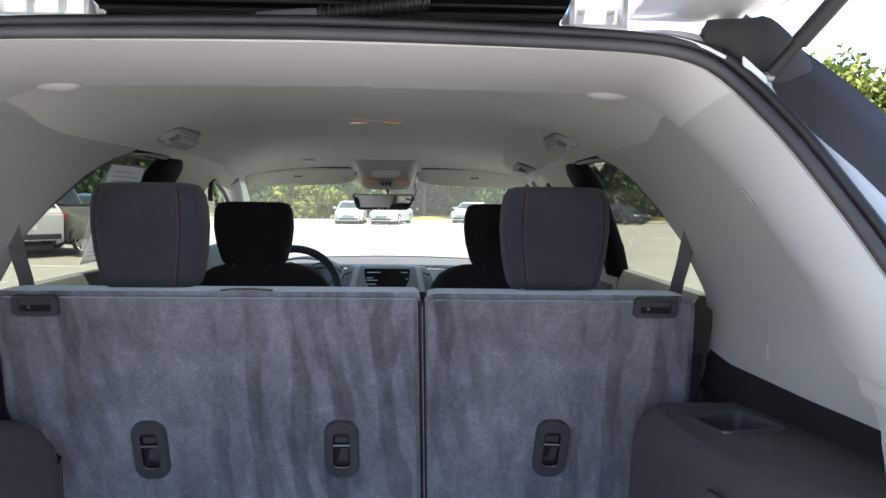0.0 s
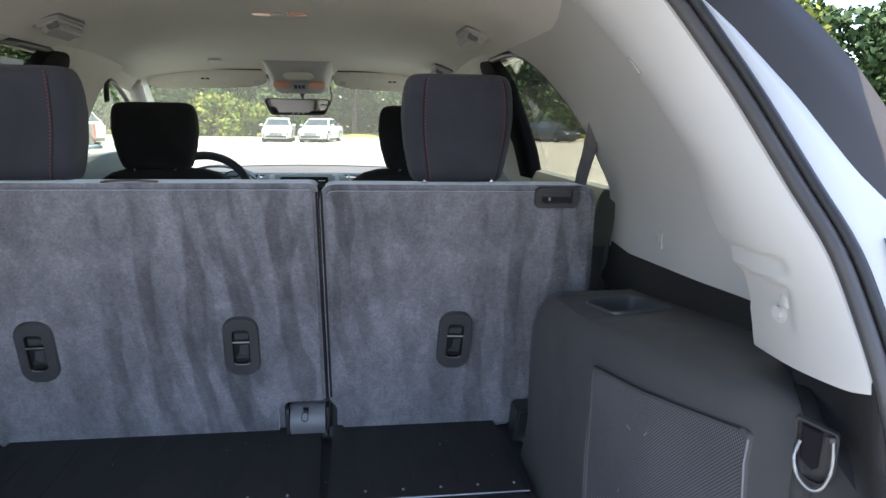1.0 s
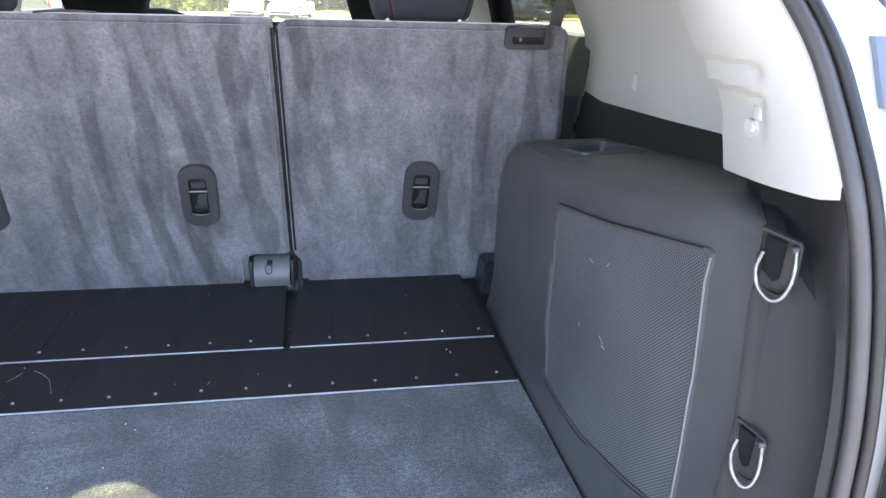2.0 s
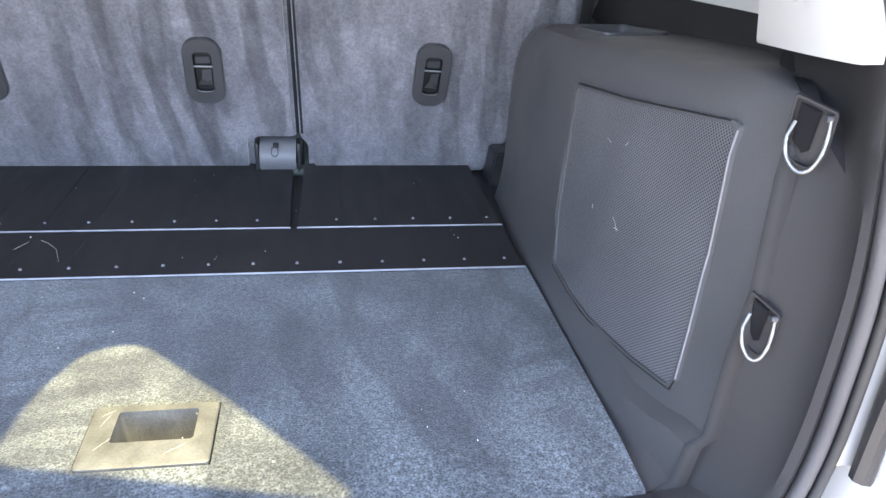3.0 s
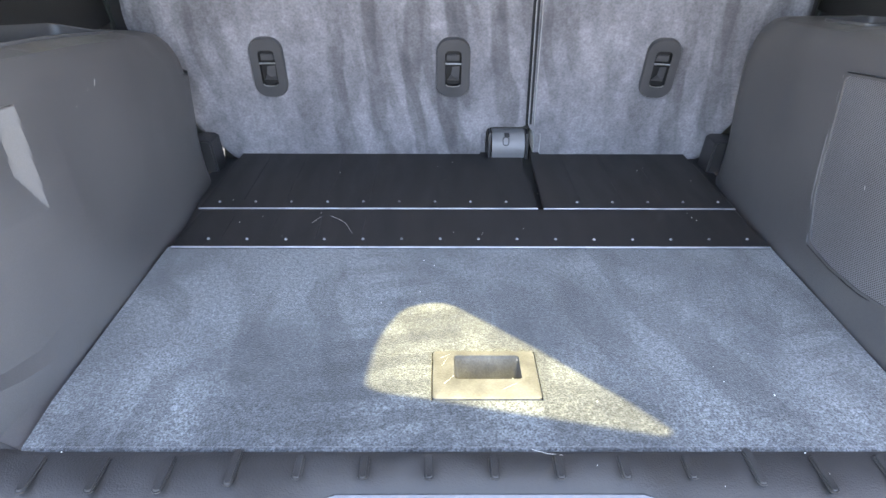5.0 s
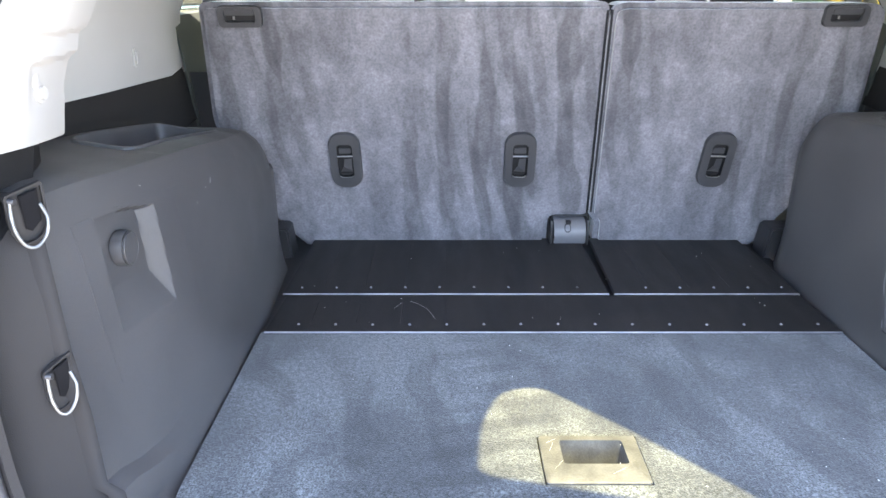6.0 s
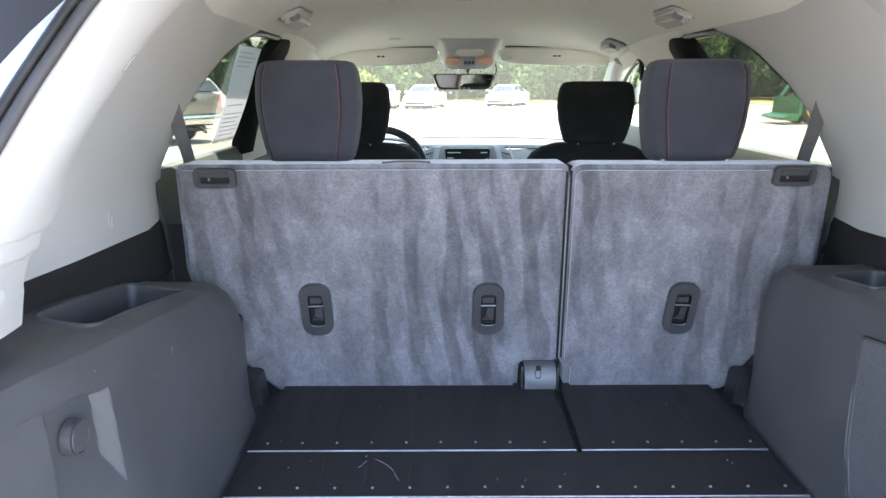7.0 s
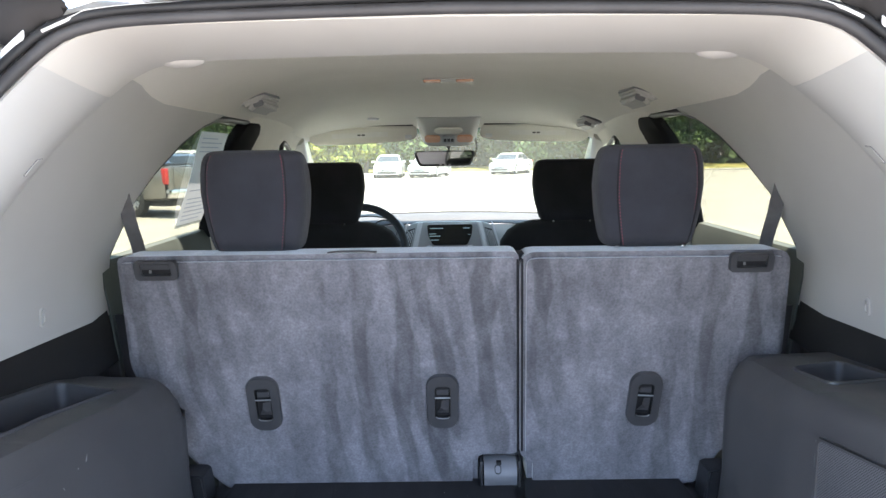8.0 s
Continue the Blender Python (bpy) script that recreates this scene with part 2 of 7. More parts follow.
M = dict(
    suede=mat("seat_suede", (0.114, 0.112, 0.124), (0.182, 0.178, 0.195), 11.0, 0.95, clump=(75, 0.10), bump=0.4, fine=230, fuzz=6.0, stretch=(1.6, 1.2, 0.9), distort=0.6, detail=7, turn=0.2, grain=0.22, sheen=0.8, low=0.36, high=0.64,
              streak=((0.42, 0.080, (0, 0.12, 0), 5.0, (5.0, 0.40, 0.54), (1, 1, 0.5)), (0.27, 0.046, (0, 0.34, 0), 5.0, (6.0, 0.44, 0.58), (1, 1, 0.6)))),
    carpet=mat("cargo_carpet", (0.034, 0.0384, 0.0412), (0.086, 0.096, 0.100), 5.0, 1.0, bump=0.6, fine=430, fuzz=5.0, crisp=0.17, clump=(150, 0.33), stretch=(1.3, 0.9, 1), distort=0.5, detail=8, grain=0.8, sheen=0.4, low=0.40, high=0.60,
               streak=((0.34, 0.024, (0, 0, 1.50), 3.5, (3.4, 0.53, 0.62), (1, 0.5, 1)), (0.42, 0.10, (0, 0, -0.45), 6.0, (6.0, 0.45, 0.56), (1, 0.6, 1)))),
    dark=mat("grained_dark_plastic", (0.063, 0.062, 0.064), (0.084, 0.083, 0.085), 5, 0.34, bump=0.22, fine=1000, fuzz=3.0, rough2=0.56, grain=0.14, detail=7, spec=0.55),
    # near-black: the band's own colour, and shade put into the corner posts
    post=mat("black_and_shade_plastic", (0.021, 0.020, 0.020), (0.028, 0.027, 0.027), 4, 0.55, bump=0.2, fine=900, rough2=0.68, spec=0.22),
    step=mat("bumper_step_plastic", (0.27, 0.28, 0.30), (0.33, 0.34, 0.36), 6, 0.5, bump=0.2, fine=400),
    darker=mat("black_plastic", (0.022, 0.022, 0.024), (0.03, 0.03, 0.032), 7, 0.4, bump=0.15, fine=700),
    panel=mat("black_cover_panel", (0.020, 0.020, 0.021), (0.028, 0.027, 0.028), 6, 0.45, bump=0.25, fine=600, stretch=(3, 0.6, 1), rough2=0.62, spec=0.3),
    light=mat("light_grey_plastic", (0.50, 0.491, 0.47), (0.54, 0.53, 0.506), 3, 0.6, bump=0.07, fine=800),
    # the pillars' plastic again, brightened and warmed for the light on the header
    header=mat("brightened_header_plastic", (0.62, 0.595, 0.55), (0.66, 0.635, 0.588), 3, 0.6, bump=0.07, fine=800),
    liner=mat("headliner_cloth", (0.79, 0.762, 0.69), (0.83, 0.802, 0.73), 4, 0.95, bump=0.35, fine=700, grain=0.05),
    frame_rubber=mat("black_frame_rubber", (0.006, 0.006, 0.007), (0.010, 0.010, 0.011), 9, 0.85, bump=0.2, fine=500, spec=0.12),
    # near-black for shade in recesses and gaps; also the cowl's black edge
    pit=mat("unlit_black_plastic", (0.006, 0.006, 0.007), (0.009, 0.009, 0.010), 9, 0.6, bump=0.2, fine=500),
    # grey-brown lip, its colour lightened for the sky it reflects
    lip=mat("skylit_rubber_lip", (0.048, 0.046, 0.048), (0.066, 0.063, 0.065), 12, 0.5, bump=0.2, fine=300),
    rubber=mat("rubber", (0.012, 0.012, 0.013), (0.022, 0.022, 0.024), 12, 0.5, bump=0.2, fine=300),
    sill=mat("sill_plastic", (0.023, 0.023, 0.023), (0.037, 0.037, 0.037), 14, 0.45, bump=0.3, fine=500, rough2=0.65, spec=0.35, detail=7),
    cloth=mat("charcoal_cloth", (0.025, 0.0265, 0.035), (0.035, 0.037, 0.048), 14, 0.95, bump=0.6, fine=1100, grain=0.15, sheen=0.12),
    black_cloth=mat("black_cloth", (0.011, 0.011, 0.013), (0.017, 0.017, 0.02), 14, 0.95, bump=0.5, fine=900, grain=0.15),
    red=mat("red_thread", (0.22, 0.03, 0.05), (0.28, 0.05, 0.07), 40, 0.7),
    chrome=mat("chrome", (0.7, 0.7, 0.7), (0.75, 0.75, 0.75), 10, 0.15, metal=1.0),
    zinc=mat("zinc_wire", (0.22, 0.22, 0.215), (0.32, 0.32, 0.31), 30, 0.42, metal=0.85),
    alu=mat("aluminium_edge", (0.24, 0.24, 0.25), (0.36, 0.36, 0.37), 20, 0.45, metal=0.8),
    white=mat("white_body_paint", (0.74, 0.74, 0.73), (0.78, 0.78, 0.77), 2, 0.3, coat=0.6),
    # white body paint greyed down, the jamb's shade put into the colour
    jamb=mat("greyed_jamb_paint", (0.44, 0.44, 0.43), (0.50, 0.50, 0.49), 4, 0.5, coat=0.1),
    bezel=mat("grey_bezel_plastic", (0.046, 0.046, 0.049), (0.060, 0.060, 0.063), 12, 0.42, bump=0.15, fine=700, spec=0.6),
    hinge=mat("hinge_cover_plastic", (0.16, 0.16, 0.17), (0.2, 0.2, 0.21), 12, 0.42, bump=0.2, fine=600),
    plate=mat("latch_plate_plastic", (0.070, 0.072, 0.073), (0.120, 0.122, 0.122), 38, 0.5, bump=0.3, fine=400, detail=7, grain=0.12),
    strap=mat("belt_webbing", (0.10, 0.095, 0.095), (0.13, 0.125, 0.125), 40, 0.8, bump=0.5, fine=600),
    silver=mat("silver_trim", (0.62, 0.63, 0.64), (0.7, 0.71, 0.72), 6, 0.35),
    dash=mat("dash_plastic", (0.36, 0.375, 0.38), (0.40, 0.415, 0.42), 6, 0.5, bump=0.3, fine=500),
    card=mat("sage_grey_door_trim", (0.055, 0.066, 0.059), (0.072, 0.083, 0.075), 6, 0.5, bump=0.3, fine=500),
    dash_top=mat("soft_dash_top", (0.055, 0.058, 0.06), (0.07, 0.073, 0.075), 6, 0.6, bump=0.3, fine=500),
    mirror=mat("mirror_glass", (0.75, 0.75, 0.76), (0.78, 0.78, 0.79), 2, 0.03, metal=1.0),
    screen=mat("dark_screen", (0.006, 0.007, 0.009), (0.01, 0.011, 0.013), 5, 0.12),
    screen_text=glow("screen_text", (0.35, 0.5, 0.52), 0.05),
    lens_warm=mat("amber_lamp_lens", (0.80, 0.42, 0.26), (0.88, 0.52, 0.34), 20, 0.25),
    lens_white=mat("white_lamp_lens", (0.8, 0.78, 0.74), (0.86, 0.84, 0.8), 20, 0.3),
    grille=grille_mat("speaker_mesh"),
    paper=paper_mat("label_paper"),
    print=mat("label_print", (0.42, 0.47, 0.58), (0.48, 0.53, 0.63), 10, 0.8),
    # paler than the lot needs, so more light bounces into the cabin
    asphalt=mat("lightened_asphalt", (0.27, 0.26, 0.238), (0.35, 0.337, 0.31), 0.25, 0.92, bump=0.6, fine=60, grain=0.25),
    grass=mat("dry_grass", (0.16, 0.17, 0.05), (0.32, 0.28, 0.1), 0.5, 0.95, bump=0.8, fine=25, grain=0.35),
    kerb=mat("concrete_kerb", (0.42, 0.4, 0.36), (0.5, 0.48, 0.44), 2, 0.9, bump=0.4, fine=60),
    line=mat("road_paint", (0.6, 0.6, 0.57), (0.72, 0.72, 0.69), 6, 0.8),
    leaf=mat("leaf_green", (0.030, 0.060, 0.018), (0.062, 0.10, 0.032), 0.9, 0.7, low=0.4, high=0.6, spec=0.2),
    leaf_dark=mat("leaf_dark", (0.030, 0.060, 0.022), (0.058, 0.096, 0.036), 0.7, 0.7, low=0.4, high=0.6, spec=0.2),
    leaf_yellow=mat("leaf_yellow_green", (0.075, 0.115, 0.018), (0.17, 0.18, 0.032), 1.3, 0.7, low=0.4, high=0.6, spec=0.2),
    bark=mat("bark", (0.06, 0.045, 0.035), (0.11, 0.09, 0.07), 5, 0.9, bump=0.8, fine=30),
    car_white=mat("white_car_paint", (0.47, 0.48, 0.49), (0.53, 0.54, 0.55), 1, 0.3, coat=0.5),
    car_silver=mat("champagne_car_paint", (0.19, 0.18, 0.16), (0.23, 0.215, 0.19), 1, 0.28, metal=0.5, coat=0.6),
    car_blue=mat("slate_blue_car_paint", (0.08, 0.125, 0.22), (0.10, 0.15, 0.25), 1, 0.3, coat=0.5),
    car_black=mat("black_car_paint", (0.012, 0.012, 0.014), (0.018, 0.018, 0.02), 1, 0.25, coat=0.5),
    car_glass=mat("dark_car_glass", (0.025, 0.032, 0.04), (0.04, 0.05, 0.06), 2, 0.08),
    tyre=mat("tyre_rubber", (0.012, 0.012, 0.012), (0.025, 0.024, 0.023), 8, 0.8, bump=0.3, fine=60),
    rim=mat("alloy_rim", (0.62, 0.62, 0.63), (0.7, 0.7, 0.71), 6, 0.4, metal=0.35),
    tail=mat("red_tail_lens", (0.45, 0.02, 0.02), (0.55, 0.04, 0.03), 8, 0.2),
    headlamp=mat("clear_headlamp", (0.5, 0.52, 0.55), (0.62, 0.64, 0.66), 8, 0.12, metal=0.3),
    # blue-grey base colour carries the sky reflected in the lens
    tail_clear=mat("sky_tinted_tail_lamp", (0.14, 0.18, 0.25), (0.2, 0.24, 0.32), 8, 0.1, coat=0.6),
    tractor_green=mat("tractor_green", (0.010, 0.085, 0.022), (0.016, 0.11, 0.03), 3, 0.4, coat=0.3),
    tractor_yellow=mat("tractor_yellow", (0.6, 0.42, 0.03), (0.7, 0.5, 0.05), 3, 0.45),
    quarter_glass=mat("black_quarter_glass", (0.03, 0.028, 0.028), (0.045, 0.042, 0.042), 3, 0.7, spec=0.2),
    pane=glass("clear_pane", (0.93, 0.98, 0.90)),
    tinted=glass("tinted_pane", (0.60, 0.61, 0.53), haze=0.005),
    hazed=glass("hazed_windscreen", (0.85, 0.89, 0.82), haze=0.022),
    # tint set to weaken and warm the sun patch on the floor
    privacy=glass("sun_patch_glass", (0.68, 0.68, 0.52)),
)

# ---- building helpers ----
MIR = [False]          # mirror everything across the car's middle
ORIGIN = {}


def thing(name, base, label, category, group="", kind=""):
    base = Vector(base)
    if MIR[0]:
        base.x = -base.x
    ob = new(name)
    ob.empty_display_size = 0.05
    ob.location = base
    ORIGIN[ob] = base
    return tagged(ob, label, category, group, kind)


def mesh_of(bm, m, smooth=40):
    me = bpy.data.meshes.new("m")
    bm.normal_update()
    bm.to_mesh(me)
    bm.free()
    me.materials.append(m)
    if smooth:
        me.shade_smooth()
        me.set_sharp_from_angle(angle=radians(smooth))
    return me


def part(name, bm, m, parent=None, label="", smooth=40, flip=True):
    """One mesh, given in the car's own coordinates, under a thing or under a part."""
    if MIR[0] and flip:
        bmesh.ops.scale(bm, vec=(-1, 1, 1), verts=bm.verts)
        bmesh.ops.reverse_faces(bm, faces=bm.faces)
    o = ORIGIN.get(parent, Vector())
    bmesh.ops.translate(bm, vec=-o, verts=bm.verts)
    ob = new(name, mesh_of(bm, m, smooth))
    ob.parent = parent
    ORIGIN[ob] = o
    if label:
        tagged(ob, label)
    return ob


def solo(name, bm, m, label, category, kind="", smooth=40, group=""):
    """A thing or a piece of the setting made of one mesh."""
    return tagged(part(name, bm, m, None, "", smooth), label, category, group, kind)


def join(bm, other, m=None):
    me = bpy.data.meshes.new("t")
    other.to_mesh(me)
    other.free()
    if m is not None:
        me.transform(m)
    bm.from_mesh(me)
    bpy.data.meshes.remove(me)
    return bm


def box(bm, c, s, bev=0.0, seg=2, rot=None):
    t = bmesh.new()
    bmesh.ops.create_cube(t, size=1)
    bmesh.ops.scale(t, vec=s, verts=t.verts)
    if bev:
        bmesh.ops.bevel(t, geom=t.edges[:], offset=bev, segments=seg, affect="EDGES", profile=0.6)
    return join(bm, t, Matrix.Translation(c) @ (rot or Matrix()))


def cyl(bm, c, r, h, axis="Z", n=20, bev=0.0, r2=None):
    t = bmesh.new()
    bmesh.ops.create_cone(t, cap_ends=True, segments=n, radius1=r, radius2=r if r2 is None else r2, depth=h)
    if bev:
        bmesh.ops.bevel(t, geom=[e for e in t.edges if len(e.link_faces) == 2 and any(len(f.verts) > 4 for f in e.link_faces)], offset=bev, segments=2, affect="EDGES")
    rot = {"Z": Matrix(), "X": Matrix.Rotation(radians(90), 4, "Y"), "Y": Matrix.Rotation(radians(-90), 4, "X")}[axis]
    return join(bm, t, Matrix.Translation(c) @ rot)


def tube(bm, pts, r, n=8, closed=False, squash=1.0, up=(0, 0, 1)):
    pts = [Vector(p) for p in pts]
    rings = []
    for i, p in enumerate(pts):
        a = pts[(i - 1) % len(pts)] if closed or i else p
        b = pts[(i + 1) % len(pts)] if closed or i < len(pts) - 1 else p
        d = (b - a).normalized()
        side = d.cross(Vector(up))
        side = side.normalized() if side.length > 1e-4 else Vector((1, 0, 0))
        top = side.cross(d)
        rings.append([bm.verts.new(p + r * (math.cos(2 * math.pi * k / n) * side + squash * math.sin(2 * math.pi * k / n) * top)) for k in range(n)])
    last = len(rings) if closed else len(rings) - 1
    for i in range(last):
        a, b = rings[i], rings[(i + 1) % len(rings)]
        for k in range(n):
            bm.faces.new((a[k], a[(k + 1) % n], b[(k + 1) % n], b[k]))
    if not closed:
        bm.faces.new(rings[0][::-1])
        bm.faces.new(rings[-1])
    bmesh.ops.recalc_face_normals(bm, faces=bm.faces)
    return bm


def sheet(bm, rows, thick=0.0, away=None, skip=()):
    """A curved sheet through rows of points; with thick, a closed shell whose back lies that far on the side away from the point given."""
    P = np.array(rows, float)
    n, m = P.shape[:2]
    du, dv = np.gradient(P, axis=0), np.gradient(P, axis=1)
    N = np.cross(du, dv)
    N /= np.linalg.norm(N, axis=2, keepdims=True) + 1e-12
    if away is not None and np.sum(N * (P - np.array(away, float))) < 0:
        N = -N
    front = [[bm.verts.new(P[i, j]) for j in range(m)] for i in range(n)]
    back = [[bm.verts.new(P[i, j] + thick * N[i, j]) for j in range(m)] for i in range(n)] if thick else None
    cells = [(i, j) for i in range(n - 1) for j in range(m - 1) if (i, j) not in skip]
    for i, j in cells:
        bm.faces.new((front[i][j], front[i + 1][j], front[i + 1][j + 1], front[i][j + 1]))
        if thick:
            bm.faces.new((back[i][j], back[i][j + 1], back[i + 1][j + 1], back[i + 1][j]))
    if thick:
        have = set(cells)
        for i, j in cells:
            for (di, dj), (a, b) in {(-1, 0): ((i, j + 1), (i, j)), (1, 0): ((i + 1, j), (i + 1, j + 1)), (0, -1): ((i, j), (i + 1, j)), (0, 1): ((i + 1, j + 1), (i, j + 1))}.items():
                if (i + di, j + dj) not in have:
                    bm.faces.new((front[a[0]][a[1]], back[a[0]][a[1]], back[b[0]][b[1]], front[b[0]][b[1]]))
    bmesh.ops.delete(bm, geom=[v for v in bm.verts if not v.link_faces], context="VERTS")
    bmesh.ops.recalc_face_normals(bm, faces=bm.faces)
    return bm


def prism(bm, outline, place, depth, bev=0.0, seg=2):
    """An outline of (u, v) given depth along w and set in the world by place(u, v, w)."""
    t = bmesh.new()
    a = [t.verts.new((u, v, 0)) for u, v in outline]
    b = [t.verts.new((u, v, depth)) for u, v in outline]
    k = len(outline)
    t.faces.new(a[::-1])
    t.faces.new(b)
    for i in range(k):
        t.faces.new((a[i], a[(i + 1) % k], b[(i + 1) % k], b[i]))
    bmesh.ops.recalc_face_normals(t, faces=t.faces)
    if bev:
        bmesh.ops.bevel(t, geom=[e for e in t.edges if len({round(v.co.z, 5) for v in e.verts}) == 1], offset=bev, segments=seg, affect="EDGES")
    for v in t.verts:
        v.co = Vector(place(*v.co))
    bmesh.ops.recalc_face_normals(t, faces=t.faces)
    return join(bm, t)


def ring_plate(bm, outer, inner, place, depth):
    """A frame between two outlines with as many points."""
    k = len(outer)
    vs = [[bm.verts.new(place(u, v, w)) for u, v in o] for o, w in ((outer, 0), (outer, depth * 0.7), ([(a[0] * .93 + b[0] * .07, a[1] * .93 + b[1] * .07) for a, b in zip(outer, inner)], depth), (inner, depth), (inner, 0))]
    for a, b in zip(vs, vs[1:]):
        for i in range(k):
            bm.faces.new((a[i], a[(i + 1) % k], b[(i + 1) % k], b[i]))
    bmesh.ops.recalc_face_normals(bm, faces=bm.faces)
    return bm


def rrect(w, h, r, n=5, cx=0, cy=0):
    out = []
    for qx, qy, a0 in ((1, 1, 0), (-1, 1, 90), (-1, -1, 180), (1, -1, 270)):
        for i in range(n):
            a = radians(a0 + 90 * i / (n - 1))
            out.append((cx + qx * (w / 2 - r) + r * math.cos(a), cy + qy * (h / 2 - r) + r * math.sin(a)))
    return out


def spline(pts, n):
    """n points along a smooth curve through pts, evenly by chord."""
    P = np.array(pts, float)
    d = np.concatenate([[0], np.cumsum(np.linalg.norm(np.diff(P, axis=0), axis=1))])
    Q = np.vstack([2 * P[0] - P[1], P, 2 * P[-1] - P[-2]])
    out = []
    for s in np.linspace(0, d[-1], n):
        i = min(max(int(np.searchsorted(d, s)) - 1, 0), len(P) - 2)
        u = (s - d[i]) / (d[i + 1] - d[i])
        a, b, c, e = Q[i], Q[i + 1], Q[i + 2], Q[i + 3]
        out.append(0.5 * (2 * b + (c - a) * u + (2 * a - 5 * b + 4 * c - e) * u * u + (3 * b - a - 3 * c + e) * u ** 3))
    return np.array(out)


def blob(bm, sections, n=28, power=3.2):
    """A cushion: rounded-square sections (x, y, z, half width, half depth) from bottom to top."""
    rings = []
    for cx, cy, cz, a, b in sections:
        ring = []
        for k in range(n):
            t = 2 * math.pi * k / n
            c, s = math.cos(t), math.sin(t)
            ring.append(bm.verts.new((cx + a * math.copysign(abs(c) ** (2 / power), c), cy + b * math.copysign(abs(s) ** (2 / power), s), cz)))
        rings.append(ring)
    for a, b in zip(rings, rings[1:]):
        for k in range(n):
            bm.faces.new((a[k], a[(k + 1) % n], b[(k + 1) % n], b[k]))
    bm.faces.new(rings[0][::-1])
    bm.faces.new(rings[-1])
    bmesh.ops.recalc_face_normals(bm, faces=bm.faces)
    return bm


def both(build):
    """Builds a thing on the right and its mirror image on the left."""
    build(1)
    MIR[0] = True
    build(-1)
    MIR[0] = False

# ---- the car's lines: x to its right, y forward, z up from the ground ----
FLOOR = 0.740


def seat_y(z):
    """The rear face of the raked rear backrests."""
    return 1.2 - 0.25 * (z - 0.94)


def side_x(y, z):
    """The inner face of the light side trim."""
    a = np.interp(z, [1.10, 1.22, 1.32, 1.42, 1.51, 1.545], [0.692, 0.682, 0.642, 0.584, 0.517, 0.487])
    b = np.interp(z, [1.10, 1.22, 1.35, 1.45, 1.51, 1.545], [0.713, 0.715, 0.662, 0.622, 0.590, 0.566])
    return a + (b - a) * np.clip((y - 0.88) / 0.42, 0, 1)


def roof_z(y, x):
    zc = np.interp(y, [0.86, 0.9, 1.1, 1.4, 1.97, 2.3, 2.7, 2.9, 3.05], [1.592, 1.594, 1.61, 1.628, 1.642, 1.622, 1.573, 1.548, 1.535])
    ze = np.interp(y, [0.86, 1.1, 1.3, 1.75, 2.1, 2.6, 2.95, 3.05], [1.546, 1.538, 1.53, 1.527, 1.527, 1.512, 1.488, 1.478])
    return zc - (zc - ze) * abs(x / roof_x(y)) ** np.interp(y, [0.9, 1.2, 1.6], [10, 7, 4])


def roof_x(y):
    return np.interp(y, [0.86, 0.9, 1.1, 1.3, 1.75, 2.1, 2.6, 2.95, 3.05], [0.49, 0.50, 0.535, 0.575, 0.58, 0.585, 0.61, 0.64, 0.645])


# the edge of the rear opening, from its lower corner up to the middle of the header
SEAL = spline([(0.30, 0.305, 0.712), (0.45, 0.308, 0.714), (0.528, 0.313, 0.722), (0.567, 0.323, 0.758), (0.587, 0.332, 0.816), (0.596, 0.341, 0.895), (0.598, 0.349, 0.975), (0.592, 0.362, 1.066),
               (0.582, 0.379, 1.141), (0.575, 0.415, 1.209), (0.566, 0.438, 1.251), (0.550, 0.472, 1.298), (0.525, 0.518, 1.367), (0.505, 0.544, 1.41),
               (0.477, 0.577, 1.465), (0.457, 0.598, 1.497), (0.439, 0.614, 1.522), (0.413, 0.624, 1.545), (0.381, 0.629, 1.557), (0.33, 0.631, 1.563), (0.2, 0.632, 1.566), (0.0, 0.632, 1.568)], 90)


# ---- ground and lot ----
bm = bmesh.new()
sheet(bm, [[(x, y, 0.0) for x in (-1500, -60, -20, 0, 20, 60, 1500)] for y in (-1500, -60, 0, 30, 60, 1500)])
solo("ground", bm, M["asphalt"], "pale grey asphalt of an open car park, lightened to bounce light", "ground", "structure")
bm = bmesh.new()
sheet(bm, [[(x, y + 0.2 * math.sin(x * 0.3), 0.10 + (0.5 if y > 60 else 0)) for x in range(-70, 91, 5)] for y in (51.5, 54, 70, 120)], 0.3, (0, 50, 5))
solo("grass_verge", bm, M["grass"], "dry yellow-green grass verge beyond the car park", "grass", "structure")
bm = bmesh.new()
sheet(bm, [[(x, y, 0.08) for y in np.arange(-30, 91, 6)] for x in (-60, -27)], 0.2, (0, 0, 5))
solo("grass_bank", bm, M["grass"], "grass strip along the side of the car park", "grass", "structure")
bm = bmesh.new()
box(bm, (10, 51.2, 0.07), (160, 0.3, 0.14), 0.03)
solo("kerb", bm, M["kerb"], "low concrete kerb between asphalt and grass", "kerb", "structure")
bm = bmesh.new()
for i in range(9):
    box(bm, (-9.5 + 2.7 * i, 44.5, 0.003), (0.1, 5.5, 0.006))
for i in range(7):
    box(bm, (-9.2, 6 + 3.0 * i, 0.003), (5.2, 0.1, 0.006))
solo("bay_marking", bm, M["line"], "worn white parking bay lines on the asphalt", "road marking", "structure")


